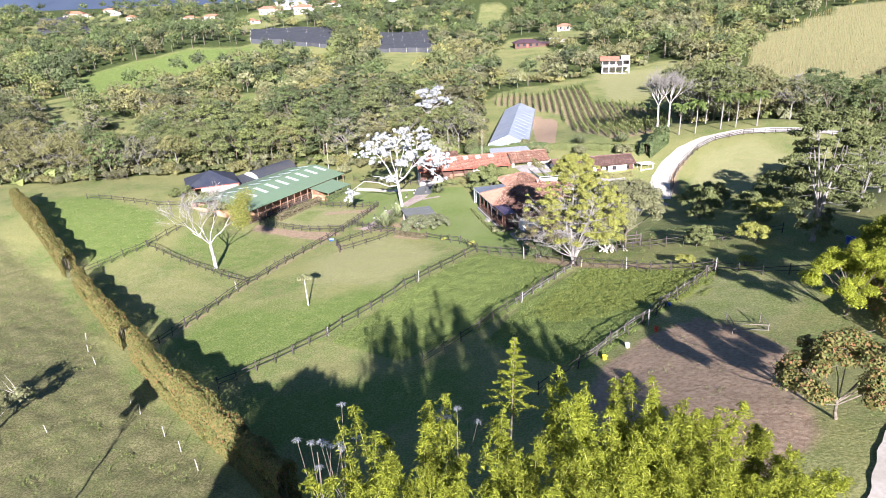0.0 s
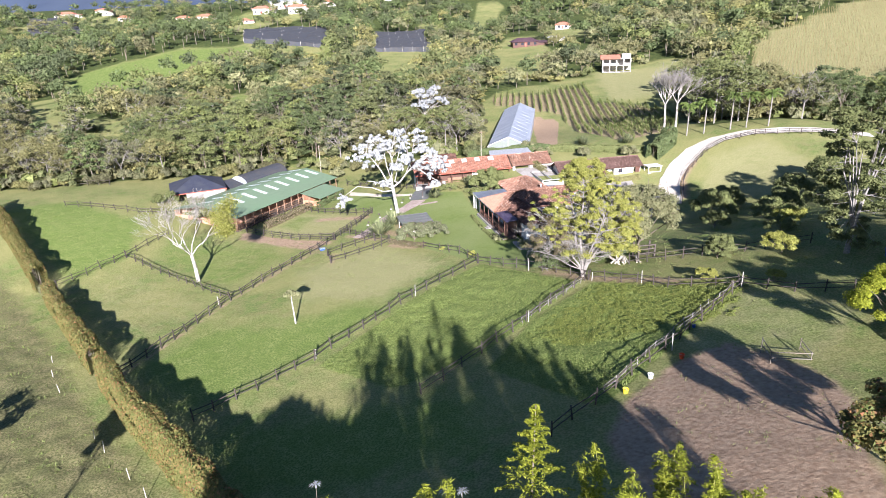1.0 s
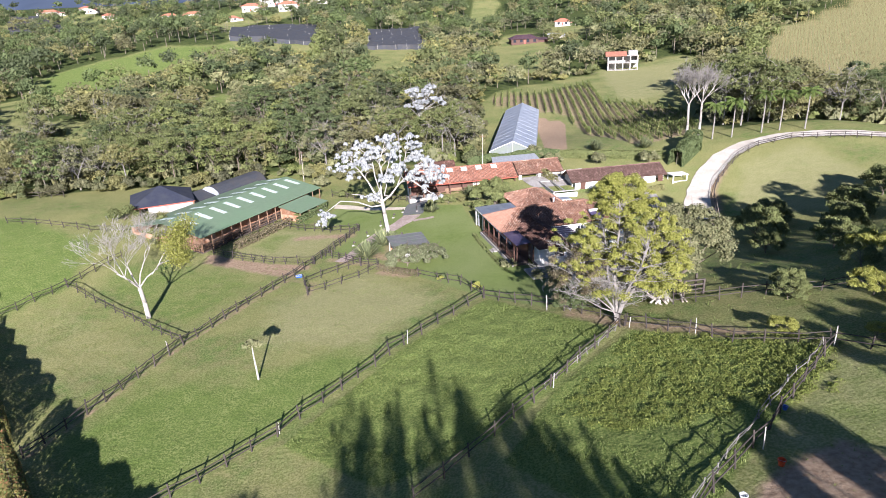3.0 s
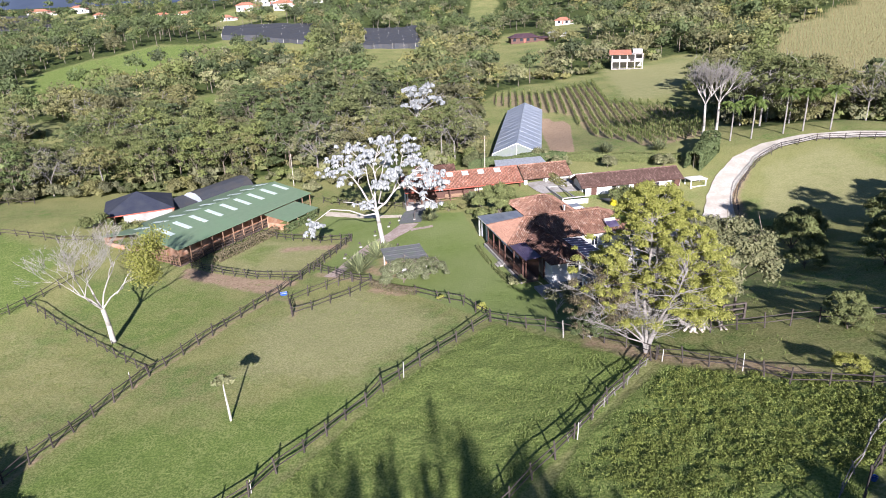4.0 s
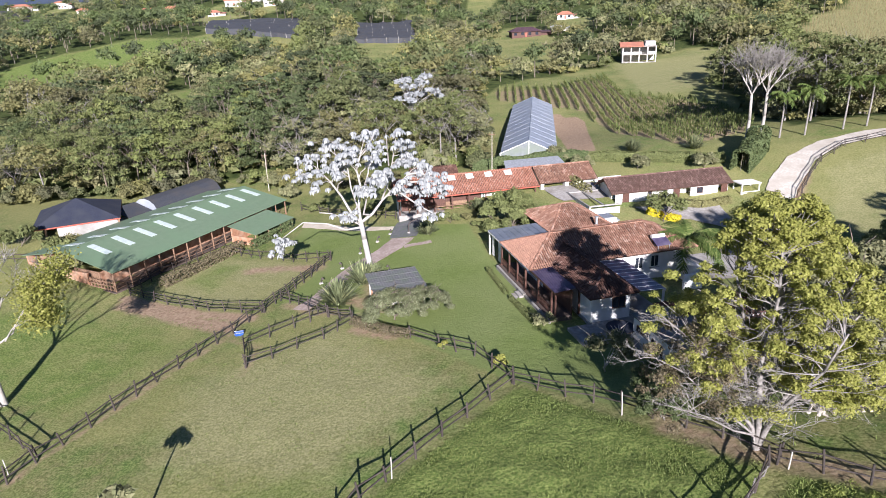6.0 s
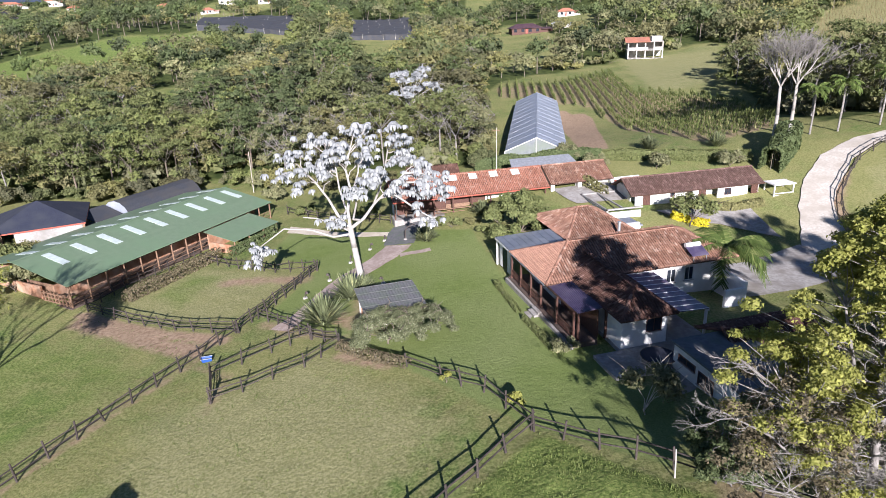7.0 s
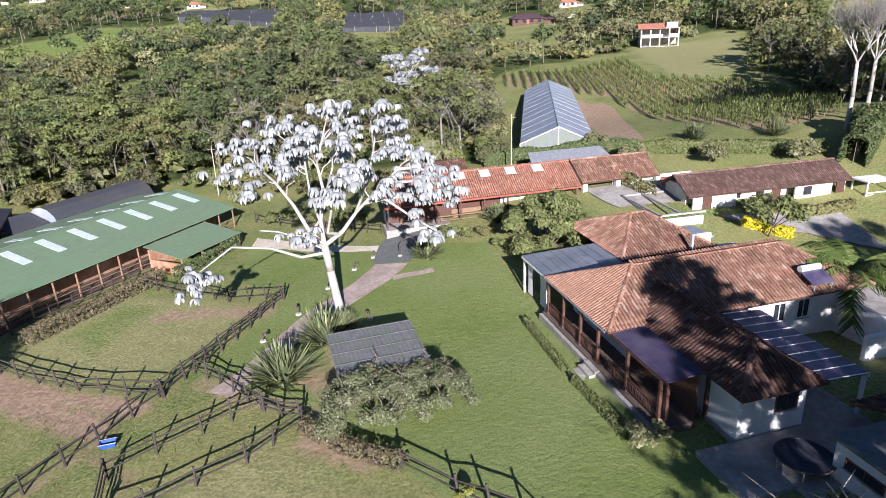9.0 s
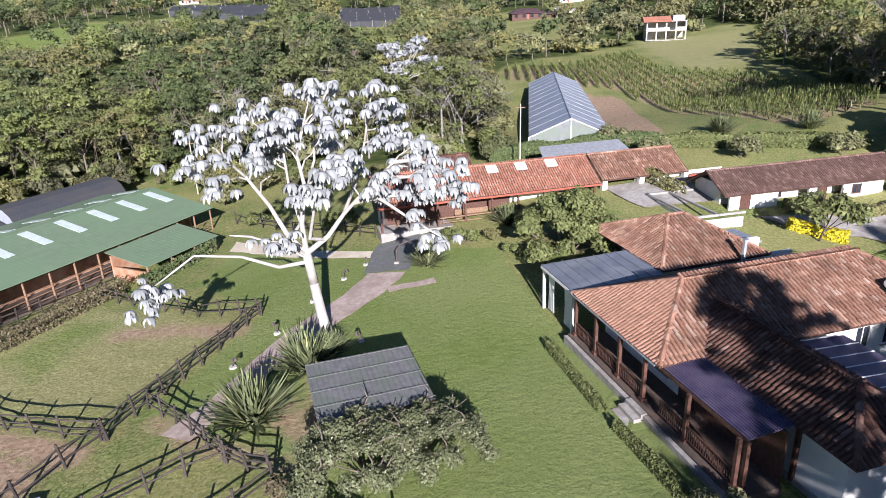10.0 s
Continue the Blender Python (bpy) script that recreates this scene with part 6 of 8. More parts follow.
def big_white_tree():
    """The pale tree on the lawn: a leaning white trunk, long arching limbs and rosettes of silver hanging leaves."""
    x, y = -10.2, 126.6
    e = empty("tree", pose(x, y, gz(x, y)), "tall white-barked tree with silver drooping leaf rosettes on the lawn", "tree")
    rng, nr = random.Random(8), np.random.default_rng(8)
    g = Geo()
    fork = Vector((-0.75, 0.1, 6.2))
    g.tube([(0.1, 0, -0.3), (-0.2, 0.05, 1.5), (-0.5, 0.1, 4), fork], 0.4, 0.3, 12)
    tips = []

    def grow(p, d, ln, r, depth):
        w = p + d * ln
        w.z -= 0.05 * ln * ln
        q = p.lerp(w, 0.5) + Vector((rng.uniform(-0.5, 0.5), rng.uniform(-0.5, 0.5), rng.uniform(-0.35, 0.5))) * ln * 0.28
        g.tube([p, q, w], r, r * 0.6, 7)
        if depth == 0:
            tips.append(w)
            return
        for k in range(2):
            nd = (d + Vector((rng.uniform(-0.8, 0.8), rng.uniform(-0.8, 0.8), rng.uniform(-0.25, 0.6)))).normalized()
            grow(q.lerp(w, rng.uniform(0.5, 1.0)), nd, ln * rng.uniform(0.6, 0.9), r * 0.62, depth - 1)

    leaders = [
        [(-1.9, 0.2, 7.6), (-2.9, 0.5, 9.6), (-4.2, 0.6, 11.6), (-5.4, 0.4, 13.0)],
        [(-0.9, 0.5, 8.2), (-0.5, 1.0, 10.6), (-0.9, 1.6, 12.6), (-0.2, 1.8, 14.8)],
        [(0.8, 0.2, 7.3), (2.0, 0.3, 8.8), (3.6, 0.2, 10.4), (5.6, 0.1, 12.2)],
        [(-0.2, -0.9, 7.6), (0.4, -1.7, 9.6), (0.3, -2.3, 11.4), (1.0, -2.6, 13.2)],
        [(-1.2, 1.6, 7.9), (-2.0, 3.0, 10.0), (-2.4, 4.4, 12.2), (-3.2, 5.0, 14.0)],
        [(1.4, 1.6, 8.2), (2.8, 2.8, 10.5), (3.4, 4.2, 12.8), (3.8, 4.8, 14.8)],
    ]
    for pts in leaders:
        k = leaders.index(pts)
        start = (fork, fork, fork, Vector((0.6, 0.2, 7.1)), Vector((-1.7, 0.2, 7.3)), Vector((2.0, 0.3, 8.8)))[k]
        if k == 5:
            pts = pts[1:2] + [(3.1, 3.5, 11.6)] + pts[2:]
        chain = [start] + [Vector(p) for p in pts]
        g.tube(chain, 0.21 if k < 3 else 0.13, 0.07, 8)
        for k in range(6):
            f = 2.3 + 1.65 * (k + rng.random()) / 6
            j = min(3, int(f))
            p = chain[j].lerp(chain[j + 1], f - j)
            out = Vector((p.x + 0.4, p.y, 0)).normalized() * 0.6
            an = rng.uniform(0, math.tau)
            grow(p, (out + Vector((math.cos(an) * 0.75, math.sin(an) * 0.75, rng.uniform(0.15, 0.8)))).normalized(), rng.uniform(1.3, 2.1), 0.07, 1)
        grow(chain[4], (chain[4] - chain[3]).normalized(), 1.3, 0.07, 1)
    for start, pts in (((-0.72, 0.1, 5.6), ((-2.6, -0.4, 5.5), (-4.8, -1.0, 6.6), (-7.6, -1.7, 7.1), (-10.2, -2.4, 5.4))), ((-0.7, 0.1, 5.9), ((-2.4, 0.6, 6.6), (-4.6, 1.0, 7.3), (-6.0, 0.9, 7.5))), ((-0.7, 0.1, 6.0), ((-1.7, -0.8, 7.2), (-2.2, -1.2, 7.6), (-2.6, -1.5, 7.7))),
                       ((3.6, 0.2, 10.4), ((5.0, -0.4, 9.6), (6.6, -1.2, 8.6), (8.4, -1.8, 7.6))), ((2.8, 0.25, 9.6), ((4.6, 0.6, 9.8), (6.6, 0.9, 9.7), (8.6, 1.0, 10.0))), ((5.6, 0.1, 12.2), ((7.0, 0.0, 12.3), (8.4, -0.2, 11.8), (9.6, -0.4, 11.0))), ((3.6, 0.2, 10.4), ((5.4, -0.2, 11.2), (7.2, -0.6, 11.4), (8.8, -0.6, 10.8)))):
        g.tube([Vector(start), *[Vector(p) for p in pts]], 0.15, 0.055, 7)
        if pts[-1][2] == 7.5:
            continue
        for k in range(5 if pts[-1][2] == 5.4 else 2):
            tips.append(Vector(pts[-1]) + Vector((rng.gauss(0, 0.5), rng.gauss(0, 0.5), -0.3 * k)))
        if pts[-1][2] > 7.55:
            tips.append(Vector(pts[-2]) + Vector((0.4, 0.2, 0.3)))
    part("trunk", g, M["whitebark"], e, "smooth white trunk and limbs", True)
    V, Q = [], []
    n = 0
    for tip in tips:
        for k in range(rng.randint(4, 6)):
            c = tip + Vector((rng.gauss(0, 0.62), rng.gauss(0, 0.62), rng.gauss(0.1, 0.3)))
            big = rng.uniform(0.62, 0.95)
            for j in range(10):
                an = math.tau * j / 10 + rng.uniform(-0.2, 0.2)
                out = Vector((math.cos(an), math.sin(an), 0))
                side = Vector((-math.sin(an), math.cos(an), 0))
                ln, drop = rng.uniform(0.45, 0.62) * big, rng.uniform(0.4, 0.75) * big
                rows = ((0.05, 0.03, 0.0), (0.5, 0.13, -0.03), (0.85, 0.14, -0.42 * drop), (0.97, 0.09, -0.8 * drop), (0.98, 0.015, -drop))
                for f, w, dz in rows:
                    p = c + out * ln * f + Vector((0, 0, dz))
                    V += [p - side * w * big, p + side * w * big]
                for a in range(0, 8, 2):
                    Q.append((n + a, n + a + 1, n + a + 3, n + a + 2))
                n += 10
    part("crown", fast_mesh("crown", np.array([tuple(v) for v in V]), np.array(Q), M["leafwhite"]), None, e, "clusters of silver-white hanging leaves")


big_white_tree()


def bare_tree():
    """The pale, mostly bare tree by the stable, with yellow leaves left on its low side."""
    x, y = -42.5, 101.8
    e = empty("tree", pose(x, y, gz(x, y)), "spreading mostly bare pale tree with yellowing leaves in the paddock", "tree")
    rng, nr = random.Random(17), np.random.default_rng(17)
    g = Geo()
    fork = Vector((-0.35, 0, 4.6))
    g.tube([(0, 0, -0.3), (-0.1, 0, 2.4), fork], 0.36, 0.26, 10)
    tips = []

    def grow(p, d, ln, r, depth):
        w = p + d * ln
        q = p.lerp(w, 0.5) + Vector((rng.uniform(-0.2, 0.2), rng.uniform(-0.2, 0.2), rng.uniform(0, 0.2))) * ln * 0.3
        g.tube([p, q, w], r, r * 0.62, 6 if r > 0.05 else 3)
        if depth == 0:
            tips.append(w)
            return
        for k in range(3 if depth in (3, 4) else 2):
            nd = (d + Vector((rng.uniform(-0.65, 0.65), rng.uniform(-0.65, 0.65), rng.uniform(-0.2, 0.45)))).normalized()
            grow(p.lerp(w, rng.uniform(0.55, 1.0)), nd, ln * rng.uniform(0.64, 0.88), max(0.016, r * 0.6), depth - 1)

    for dx, dy, dz in ((-0.9, 0.1, 0.65), (0.75, 0.25, 0.7), (-0.2, -0.6, 0.8), (0.1, 0.6, 0.9), (-0.5, 0.3, 1.0)):
        grow(fork, Vector((dx, dy, dz)).normalized(), rng.uniform(3.2, 4.0), 0.12, 7)
    part("trunk", g, M["barebark"], e, "pale trunk and bare twigs", True)
    yl = sorted(tips, key=lambda t: t.z - t.x)[:max(1, len(tips) // 6)]
    P = np.array([tuple(rng.choice(yl)) for i in range(6000)]) + nr.normal(0, 0.6, (6000, 3))
    v, q = leaf_arrays(nr, P, nr.normal(size=(6000, 3)) + (0, 0, 0.6), 0.17, tri=True)
    part("leaves", fast_mesh("leaves", v, q, M["leafyellow"]), None, e, "sparse yellow-green leaves")


bare_tree()


def house_tree():
    """The yellow-green tree at the fence by the house, with bare grey branches low down."""
    x, y = 18.2, 83.0
    e = empty("tree", pose(x, y, gz(x, y)), "tall yellow-green tree with bare grey lower branches at the fence", "tree")
    rng, nr = random.Random(29), np.random.default_rng(29)
    g = Geo()
    lobes = []
    for i in range(460):
        an, z = rng.uniform(0, math.tau), 5.0 + 10.8 * rng.random() ** 1.05
        up = max(0.0, z - 8.0)
        d = 6.4 * math.sqrt(rng.uniform(0.02, 1)) * (1.0 - 0.72 * (up / 8.0) ** 1.3 - 0.3 * max(0.0, 8.0 - z) / 4.6)
        r = rng.uniform(0.28, 0.72)
        lobes.append((1.9 - 0.3 * up + d * math.cos(an), 0.8 + d * 0.85 * math.sin(an), z, r, r, r * 0.75))
    for i in range(34):
        an, z = rng.uniform(0, math.tau), rng.uniform(3.2, 8.0)
        d, r = 6.0 * math.sqrt(rng.uniform(0.05, 1)), rng.uniform(0.6, 1.1)
        lobes.append((1.2 + d * math.cos(an), 0.8 + d * 0.8 * math.sin(an), z, r, r, r * 0.75))
    for i in range(60):
        an, d, r = rng.uniform(0, math.tau), 2.6 * math.sqrt(rng.random()), rng.uniform(0.3, 0.65)
        lobes.append((-4.2 + d * math.cos(an), 1.2 + 1.4 * d * math.sin(an), rng.uniform(5.2, 10.5), r, r, r * 0.75))
    stems = []
    for end, r in (((-4.4, 0.2, 7.5), 0.16), ((-1.8, 2.0, 11.5), 0.2), ((-0.6, -0.4, 14.4), 0.24), ((0.8, 1.4, 13.2), 0.22), ((3.8, -0.8, 12.0), 0.2), ((5.8, 0.6, 9.5), 0.18), ((1.6, -3.8, 10.0), 0.17), ((2.0, 4.4, 10.5), 0.17)):
        end = Vector(end)
        s = [Vector((0, 0, -0.3)), Vector((end.x * 0.1, end.y * 0.1, 1.6)), Vector((end.x * 0.38 + rng.uniform(-0.4, 0.4), end.y * 0.38, end.z * 0.42)), Vector((end.x * 0.72, end.y * 0.72 + rng.uniform(-0.5, 0.5), end.z * 0.74)), end]
        stems.append(s)
        g.tube(s, r, 0.05, 7)
    left = []
    for end in ((-7.4, 0.4, 7.0), (-6.2, -1.8, 4.6), (-6.4, 1.6, 9.0)):
        end = Vector(end)
        c = [Vector((-0.2, 0, 1.0)), Vector((end.x * 0.3, end.y * 0.3, end.z * 0.4)), Vector((end.x * 0.68, end.y * 0.8, end.z * 0.8)), end]
        left.append(c)
        g.tube(c, 0.085, 0.03, 6)
    spots = [a.lerp(b, f / 6) for s in stems for a, b in zip(s[1:], s[2:]) for f in range(6)]
    for l in lobes:
        q = Vector(l[:3])
        p = min(spots, key=lambda c: (c - q).length + 3.0 * max(0.0, c.z - q.z + 0.8))
        m = p.lerp(q, 0.5) + Vector((rng.uniform(-0.3, 0.3), rng.uniform(-0.3, 0.3), rng.uniform(-0.2, 0.3)))
        g.tube([p, m, q], 0.035, 0.012, 4)
    part("trunk", g, M["twig"], e, smooth=True)
    part("crown", crown_mesh("crown", nr, lobes, 270, 0.098, M["leafyellow"], 0.1), None, e)
    dry = [(rng.uniform(-7.4, -2.0), rng.uniform(-2.4, 2.6), rng.uniform(3.4, 8.6), 0.55, 0.55, 0.45) for i in range(70)]
    part("brown_foliage", crown_mesh("brown_foliage", nr, dry, 120, 0.1, M["leafbrown"], 0.1), None, e, "dry brown leaves on the low boughs")
    part("inner_foliage", crown_mesh("inner_foliage", nr, [(l[0], l[1], l[2], l[3] * 0.8, l[4] * 0.8, l[5] * 0.8) for l in lobes if l[2] > 5], 46, 0.15, M["leafyellow"], 0.1), None, e)
    t = Geo()

    def twig(p, d, ln, r, depth):
        w = p + d * ln
        m = p.lerp(w, 0.5) + Vector((rng.uniform(-0.2, 0.2), rng.uniform(-0.2, 0.2), rng.uniform(-0.1, 0.2))) * ln * 0.5
        t.tube([p, m, w], r, r * 0.5, 4)
        if depth:
            for k in range(3):
                nd = (d + Vector((rng.uniform(-0.9, 0.9), rng.uniform(-0.9, 0.9), rng.uniform(-0.35, 0.7)))).normalized()
                twig(m.lerp(w, rng.uniform(0.1, 1.0)), nd, ln * rng.uniform(0.5, 0.8), r * 0.55, depth - 1)

    for i in range(96):
        s = rng.choice(stems)
        k = rng.randrange(1, 3)
        p = s[k].lerp(s[k + 1], rng.uniform(0.2, 1.0))
        p.z = max(p.z, 0.8)
        an = rng.uniform(0, math.tau)
        twig(p, Vector((math.cos(an), math.sin(an) * 0.8, rng.uniform(-0.1, 0.5))).normalized(), rng.uniform(1.2, 2.6), 0.04, 3)
    for i in range(56):
        c = rng.choice(left)
        k = rng.randrange(1, 3)
        p = c[k].lerp(c[k + 1], rng.random())
        an = rng.uniform(0, math.tau)
        twig(p, Vector((math.cos(an) - 0.4, math.sin(an) * 0.8, rng.uniform(-0.1, 0.7))).normalized(), rng.uniform(0.7, 1.6), 0.024, 3)
    part("bare_branch", t, M["greytwig"], e, "tangle of bare grey branches")


house_tree()


def tall_meshes(seed, h, spread, clumps, per, size, leaf, bark):
    """A tall open tree: leaders rising from a low fork, leafy from near the ground to the top."""
    rng, nr, g = random.Random(seed), np.random.default_rng(seed), Geo()
    fork = Vector((0.2, 0, h * 0.14))
    g.tube([(0, 0, -0.3), (0.1, 0, h * 0.07), fork], 0.34, 0.26, 8)
    spots = []
    for k in range(9):
        an, d = math.tau * k / 9 + rng.uniform(-0.3, 0.3), spread * rng.uniform(0.2, 0.75)
        top = Vector((d * math.cos(an), d * math.sin(an), h * rng.uniform(0.66, 0.94)))
        a = fork.lerp(top, 0.35) + Vector((0, 0, h * 0.02))
        b = fork.lerp(top, 0.7) + Vector((rng.uniform(-0.5, 0.5), rng.uniform(-0.5, 0.5), h * 0.02))
        g.tube([fork, a, b, top], 0.14, 0.04, 6)
        spots += [p.lerp(q, f / 3) for p, q in ((a, b), (b, top)) for f in range(4)] + [fork.lerp(a, 0.6)]
    L = []
    for i in range(clumps):
        f = rng.uniform(0.12, 1.0)
        wide = spread * (1 - ((f - 0.55) / 0.55) ** 2 * 0.75)
        an, d = rng.uniform(0, math.tau), wide * math.sqrt(rng.uniform(0.1, 1.0))
        r = rng.uniform(0.55, 1.05)
        L.append((d * math.cos(an), d * math.sin(an), h * f, r, r, r * 0.62))
        q = Vector(L[-1][:3])
        g.rod(min(spots, key=lambda c: (c - q).length), q, 0.035, 0.012, 4, False)
    return g.mesh("trunk", bark, True), spray_mesh(nr, L, per, size, leaf, 18)


GREYTREE = tree_meshes(201, 8.5, 4.2, 60, 260, 0.15, M["leafgrey"], M["bark"], 0.8, 0.2, 0.22, 20, fat=0.5)
ROUND = tree_meshes(202, 4.0, 2.3, 34, 360, 0.11, M["leaf"], M["bark"], 0.95, 0.2, 0.14, fat=0.6)
FRUIT = tree_meshes(203, 3.6, 2.3, 26, 190, 0.12, M["leafyellow"], M["bark"], 0.8, 0.25, 0.1, fat=0.6)
FRUITG = tree_meshes(204, 3.4, 2.2, 26, 190, 0.12, M["leaf"], M["bark"], 0.8, 0.25, 0.1, fat=0.6)
UNDER = tree_meshes(223, 3.4, 2.2, 30, 280, 0.11, M["leafdark"], M["twig"], 0.85, 0.1, 0.07, 16, fat=0.55)
for x, y, k in ((14.2, 87.6, 0.8), (15.4, 90.2, 1.1), (18.0, 90.6, 1.15), (21.6, 90.0, 1.0), (24.6, 91.6, 1.1)):
    tree(x, y, UNDER, "dense dark shrub in the undergrowth beneath the tall tree", k, category="shrub", group="undergrowth shrubs")


def rank_weeds(poly, count, label):
    """Knee-high leafy clumps standing in the paddock grass."""
    nr = np.random.default_rng(77)
    xy = np.array(poly, float)
    lo, hi = xy.min(0), xy.max(0)
    c = nr.uniform(lo, hi, (count, 2))
    c = c[inside(poly, c[:, 0], c[:, 1], 1.6) > nr.uniform(0.35, 1.0, count)]
    size = nr.uniform(0.12, 0.34, len(c))
    k = 44
    p = np.repeat(c, k, 0) + nr.normal(0, 1, (len(c) * k, 2)) * np.repeat(size, k)[:, None]
    off = np.hypot(*(p - np.repeat(c, k, 0)).T)
    z = heights(p[:, 0], p[:, 1]) + np.maximum(0.02, np.repeat(size, k) * 1.3 - off * 0.5) * nr.uniform(0.5, 1.0, len(p))
    v, q = leaf_arrays(nr, np.column_stack([p, z]), nr.normal(size=(len(p), 3)) * 0.6 + (0, 0, 1), 0.085, 1.8, tri=True)
    ob = new("rank_weeds", fast_mesh("rank_weeds", v, q, M["weedleaf"]))
    tagged(ob, label, "weeds", kind="stuff")


rank_weeds([(19.9, 79.0), (13.0, 72.3), (9.0, 67.0), (13, 62), (29, 62), (34.4, 71.2), (26.2, 75.6)], 1700, "knee-high leafy green weeds in the fenced paddock")
ORCHARD = tree_meshes(205, 5.2, 3.3, 34, 260, 0.15, M["leaf"], M["bark"], 0.85, 0.2, 0.14, fat=0.6)
TALLR = tall_meshes(206, 17, 5.8, 150, 150, 0.18, M["leaf"], M["twig"])
TALLFAR = tree_meshes(206, 18, 6.6, 40, 300, 0.5, M["leaf"], M["twig"], 0.8, 0.24, 0.3, 0)
YELLOWR = tree_meshes(207, 9.5, 4.6, 70, 420, 0.11, M["leafbamboo"], M["bark"], 0.8, 0.15, 0.2, fat=0.5)
RUST = tree_meshes(208, 7.2, 3.8, 40, 300, 0.15, M["leafrust"], M["bark"], 0.8, 0.25, 0.14, 12, fat=0.55)
SHRUB = tree_meshes(209, 3.0, 2.9, 44, 420, 0.085, M["leafsilver"], M["bark"], 0.8, 0.12, 0.1, 24, fat=0.55)
SMALL = tree_meshes(210, 1.6, 0.9, 5, 160, 0.11, M["leafyellow"], M["bark"], 0.9, 0.2, 0.04)
LONE = tree_meshes(211, 3.2, 1.7, 6, 260, 0.14, M["leafgrey"], M["palebark"], 0.9, 0.2, 0.06, 14)

tree(28.0, 91, GREYTREE, "dense grey-green tree behind the yellow tree", 1.3)
tree(9.0, 135.4, ROUND, "round dark green bushy tree at the lawn's edge", 1.8, sink=1.5)
tree(-6.0, 110.4, SHRUB, "wide grey-green shrub against the garden shelter", 1.15, category="shrub")
tree(-2.8, 111.2, SHRUB, "wide grey-green shrub against the garden shelter", 1.0, category="shrub")
tree(12.2, 96.4, LONE, "sparse grey-leaved young tree by the outbuilding", 1.3)
tree(-0.9, 102.6, SMALL, "small yellow-green sapling by the fence", 0.7)
tree(4.2, 98.6, SMALL, "small yellow-green sapling by the fence", 0.9)
tree(30.9, 136.6, tree_meshes(212, 5.2, 2.6, 9, 110, 0.26, M["leaf"], M["pot"], 0.6, 0.3, 0.12, 10), "slender dark-stemmed tree by the courtyard")
for x, y, s in ((47.7, 112.8, 1.2), (53, 120, 1.0), (57, 107, 0.95), (63, 116, 1.1), (50, 98, 0.9), (66, 104, 1.1), (58, 95, 1.0), (72, 122, 1.1), (44, 103, 0.7)):
    tree(x, y, ORCHARD, "dark round-crowned orchard tree in shade", s * 0.95, group="orchard trees")
for x, y, s, k in ((30.8, 73.4, 0.55, FRUIT), (35.2, 80.5, 0.75, FRUITG), (41.4, 77.6, 0.9, FRUIT), (36.9, 69.4, 0.45, FRUIT), (45.8, 86.2, 0.9, FRUITG), (36.5, 83, 0.8, FRUITG), (49, 90, 1.0, FRUIT)):
    tree(x, y, k, "young fruit tree with light green leaves", s, group="orchard trees")
tree(46.8, 73.2, TALLR, "tall spreading tree with pale branching trunk", 1.0)
tree(57, 81, TALLR, "tall spreading tree with pale branching trunk", 0.72)
tree(67, 92, TALLR, "tall spreading tree with pale branching trunk", 0.6)
tree(39.0, 52.4, YELLOWR, "dense yellow-green tree beside the arena", 0.85)
tree(43.5, 54.5, YELLOWR, "dense yellow-green tree beside the arena", 0.85)
tree(48, 58, YELLOWR, "dense yellow-green tree beside the arena", 0.95)
tree(27.2, 33.6, RUST, "small tree with rusty brown and green leaves", 1.0)
tree(-49.2, 53, tree_meshes(213, 5.5, 3.2, 10, 130, 0.22, M["leafgrey"], M["palebark"], 0.8, 0.3, 0.15, 26), "sparse grey twiggy tree on the open slope")
for x, y, s in ((-52, 130, 1.0), (-55.5, 136.5, 1.1), (-57, 140, 0.9), (-63.5, 140, 1.1), (-50, 136, 0.7)):
    tree(x, y, BUSH[RNG.randrange(3)], "bushy green shrub near the pavilion", s, category="shrub", group="pavilion shrubs")
for x, y, s in ((-12, 150, 0.8), (-22, 156, 0.7), (-29, 166, 1.0), (-3, 153, 0.9), (24, 158, 0.8), (33, 156, 0.9), (44, 155, 0.9), (21, 164, 0.9), (3.6, 155.5, 0.8)):
    tree(x, y, BUSH[RNG.randrange(3)], "leafy green shrub behind the houses", s, category="shrub", group="shrubs behind the houses")


def yarumo_small():
    x, y = -6.5, 205
    e = empty("tree", pose(x, y, gz(x, y)), "second silver-leaved tree standing in the woods", "tree")
    rng, nr = random.Random(5), np.random.default_rng(5)
    g = Geo()
    L = [(rng.gauss(0, 2.6), rng.gauss(0, 2.0), rng.uniform(9.5, 15), 1.1, 1.1, 0.7) for i in range(26)]
    limb_set(g, rng, None, 8.5, 0.24, [l[:3] for l in L])
    part("trunk", g, M["whitebark"], e)
    part("crown", crown_mesh("crown", nr, L, 60, 0.55, M["leafwhite"]), None, e)


yarumo_small()


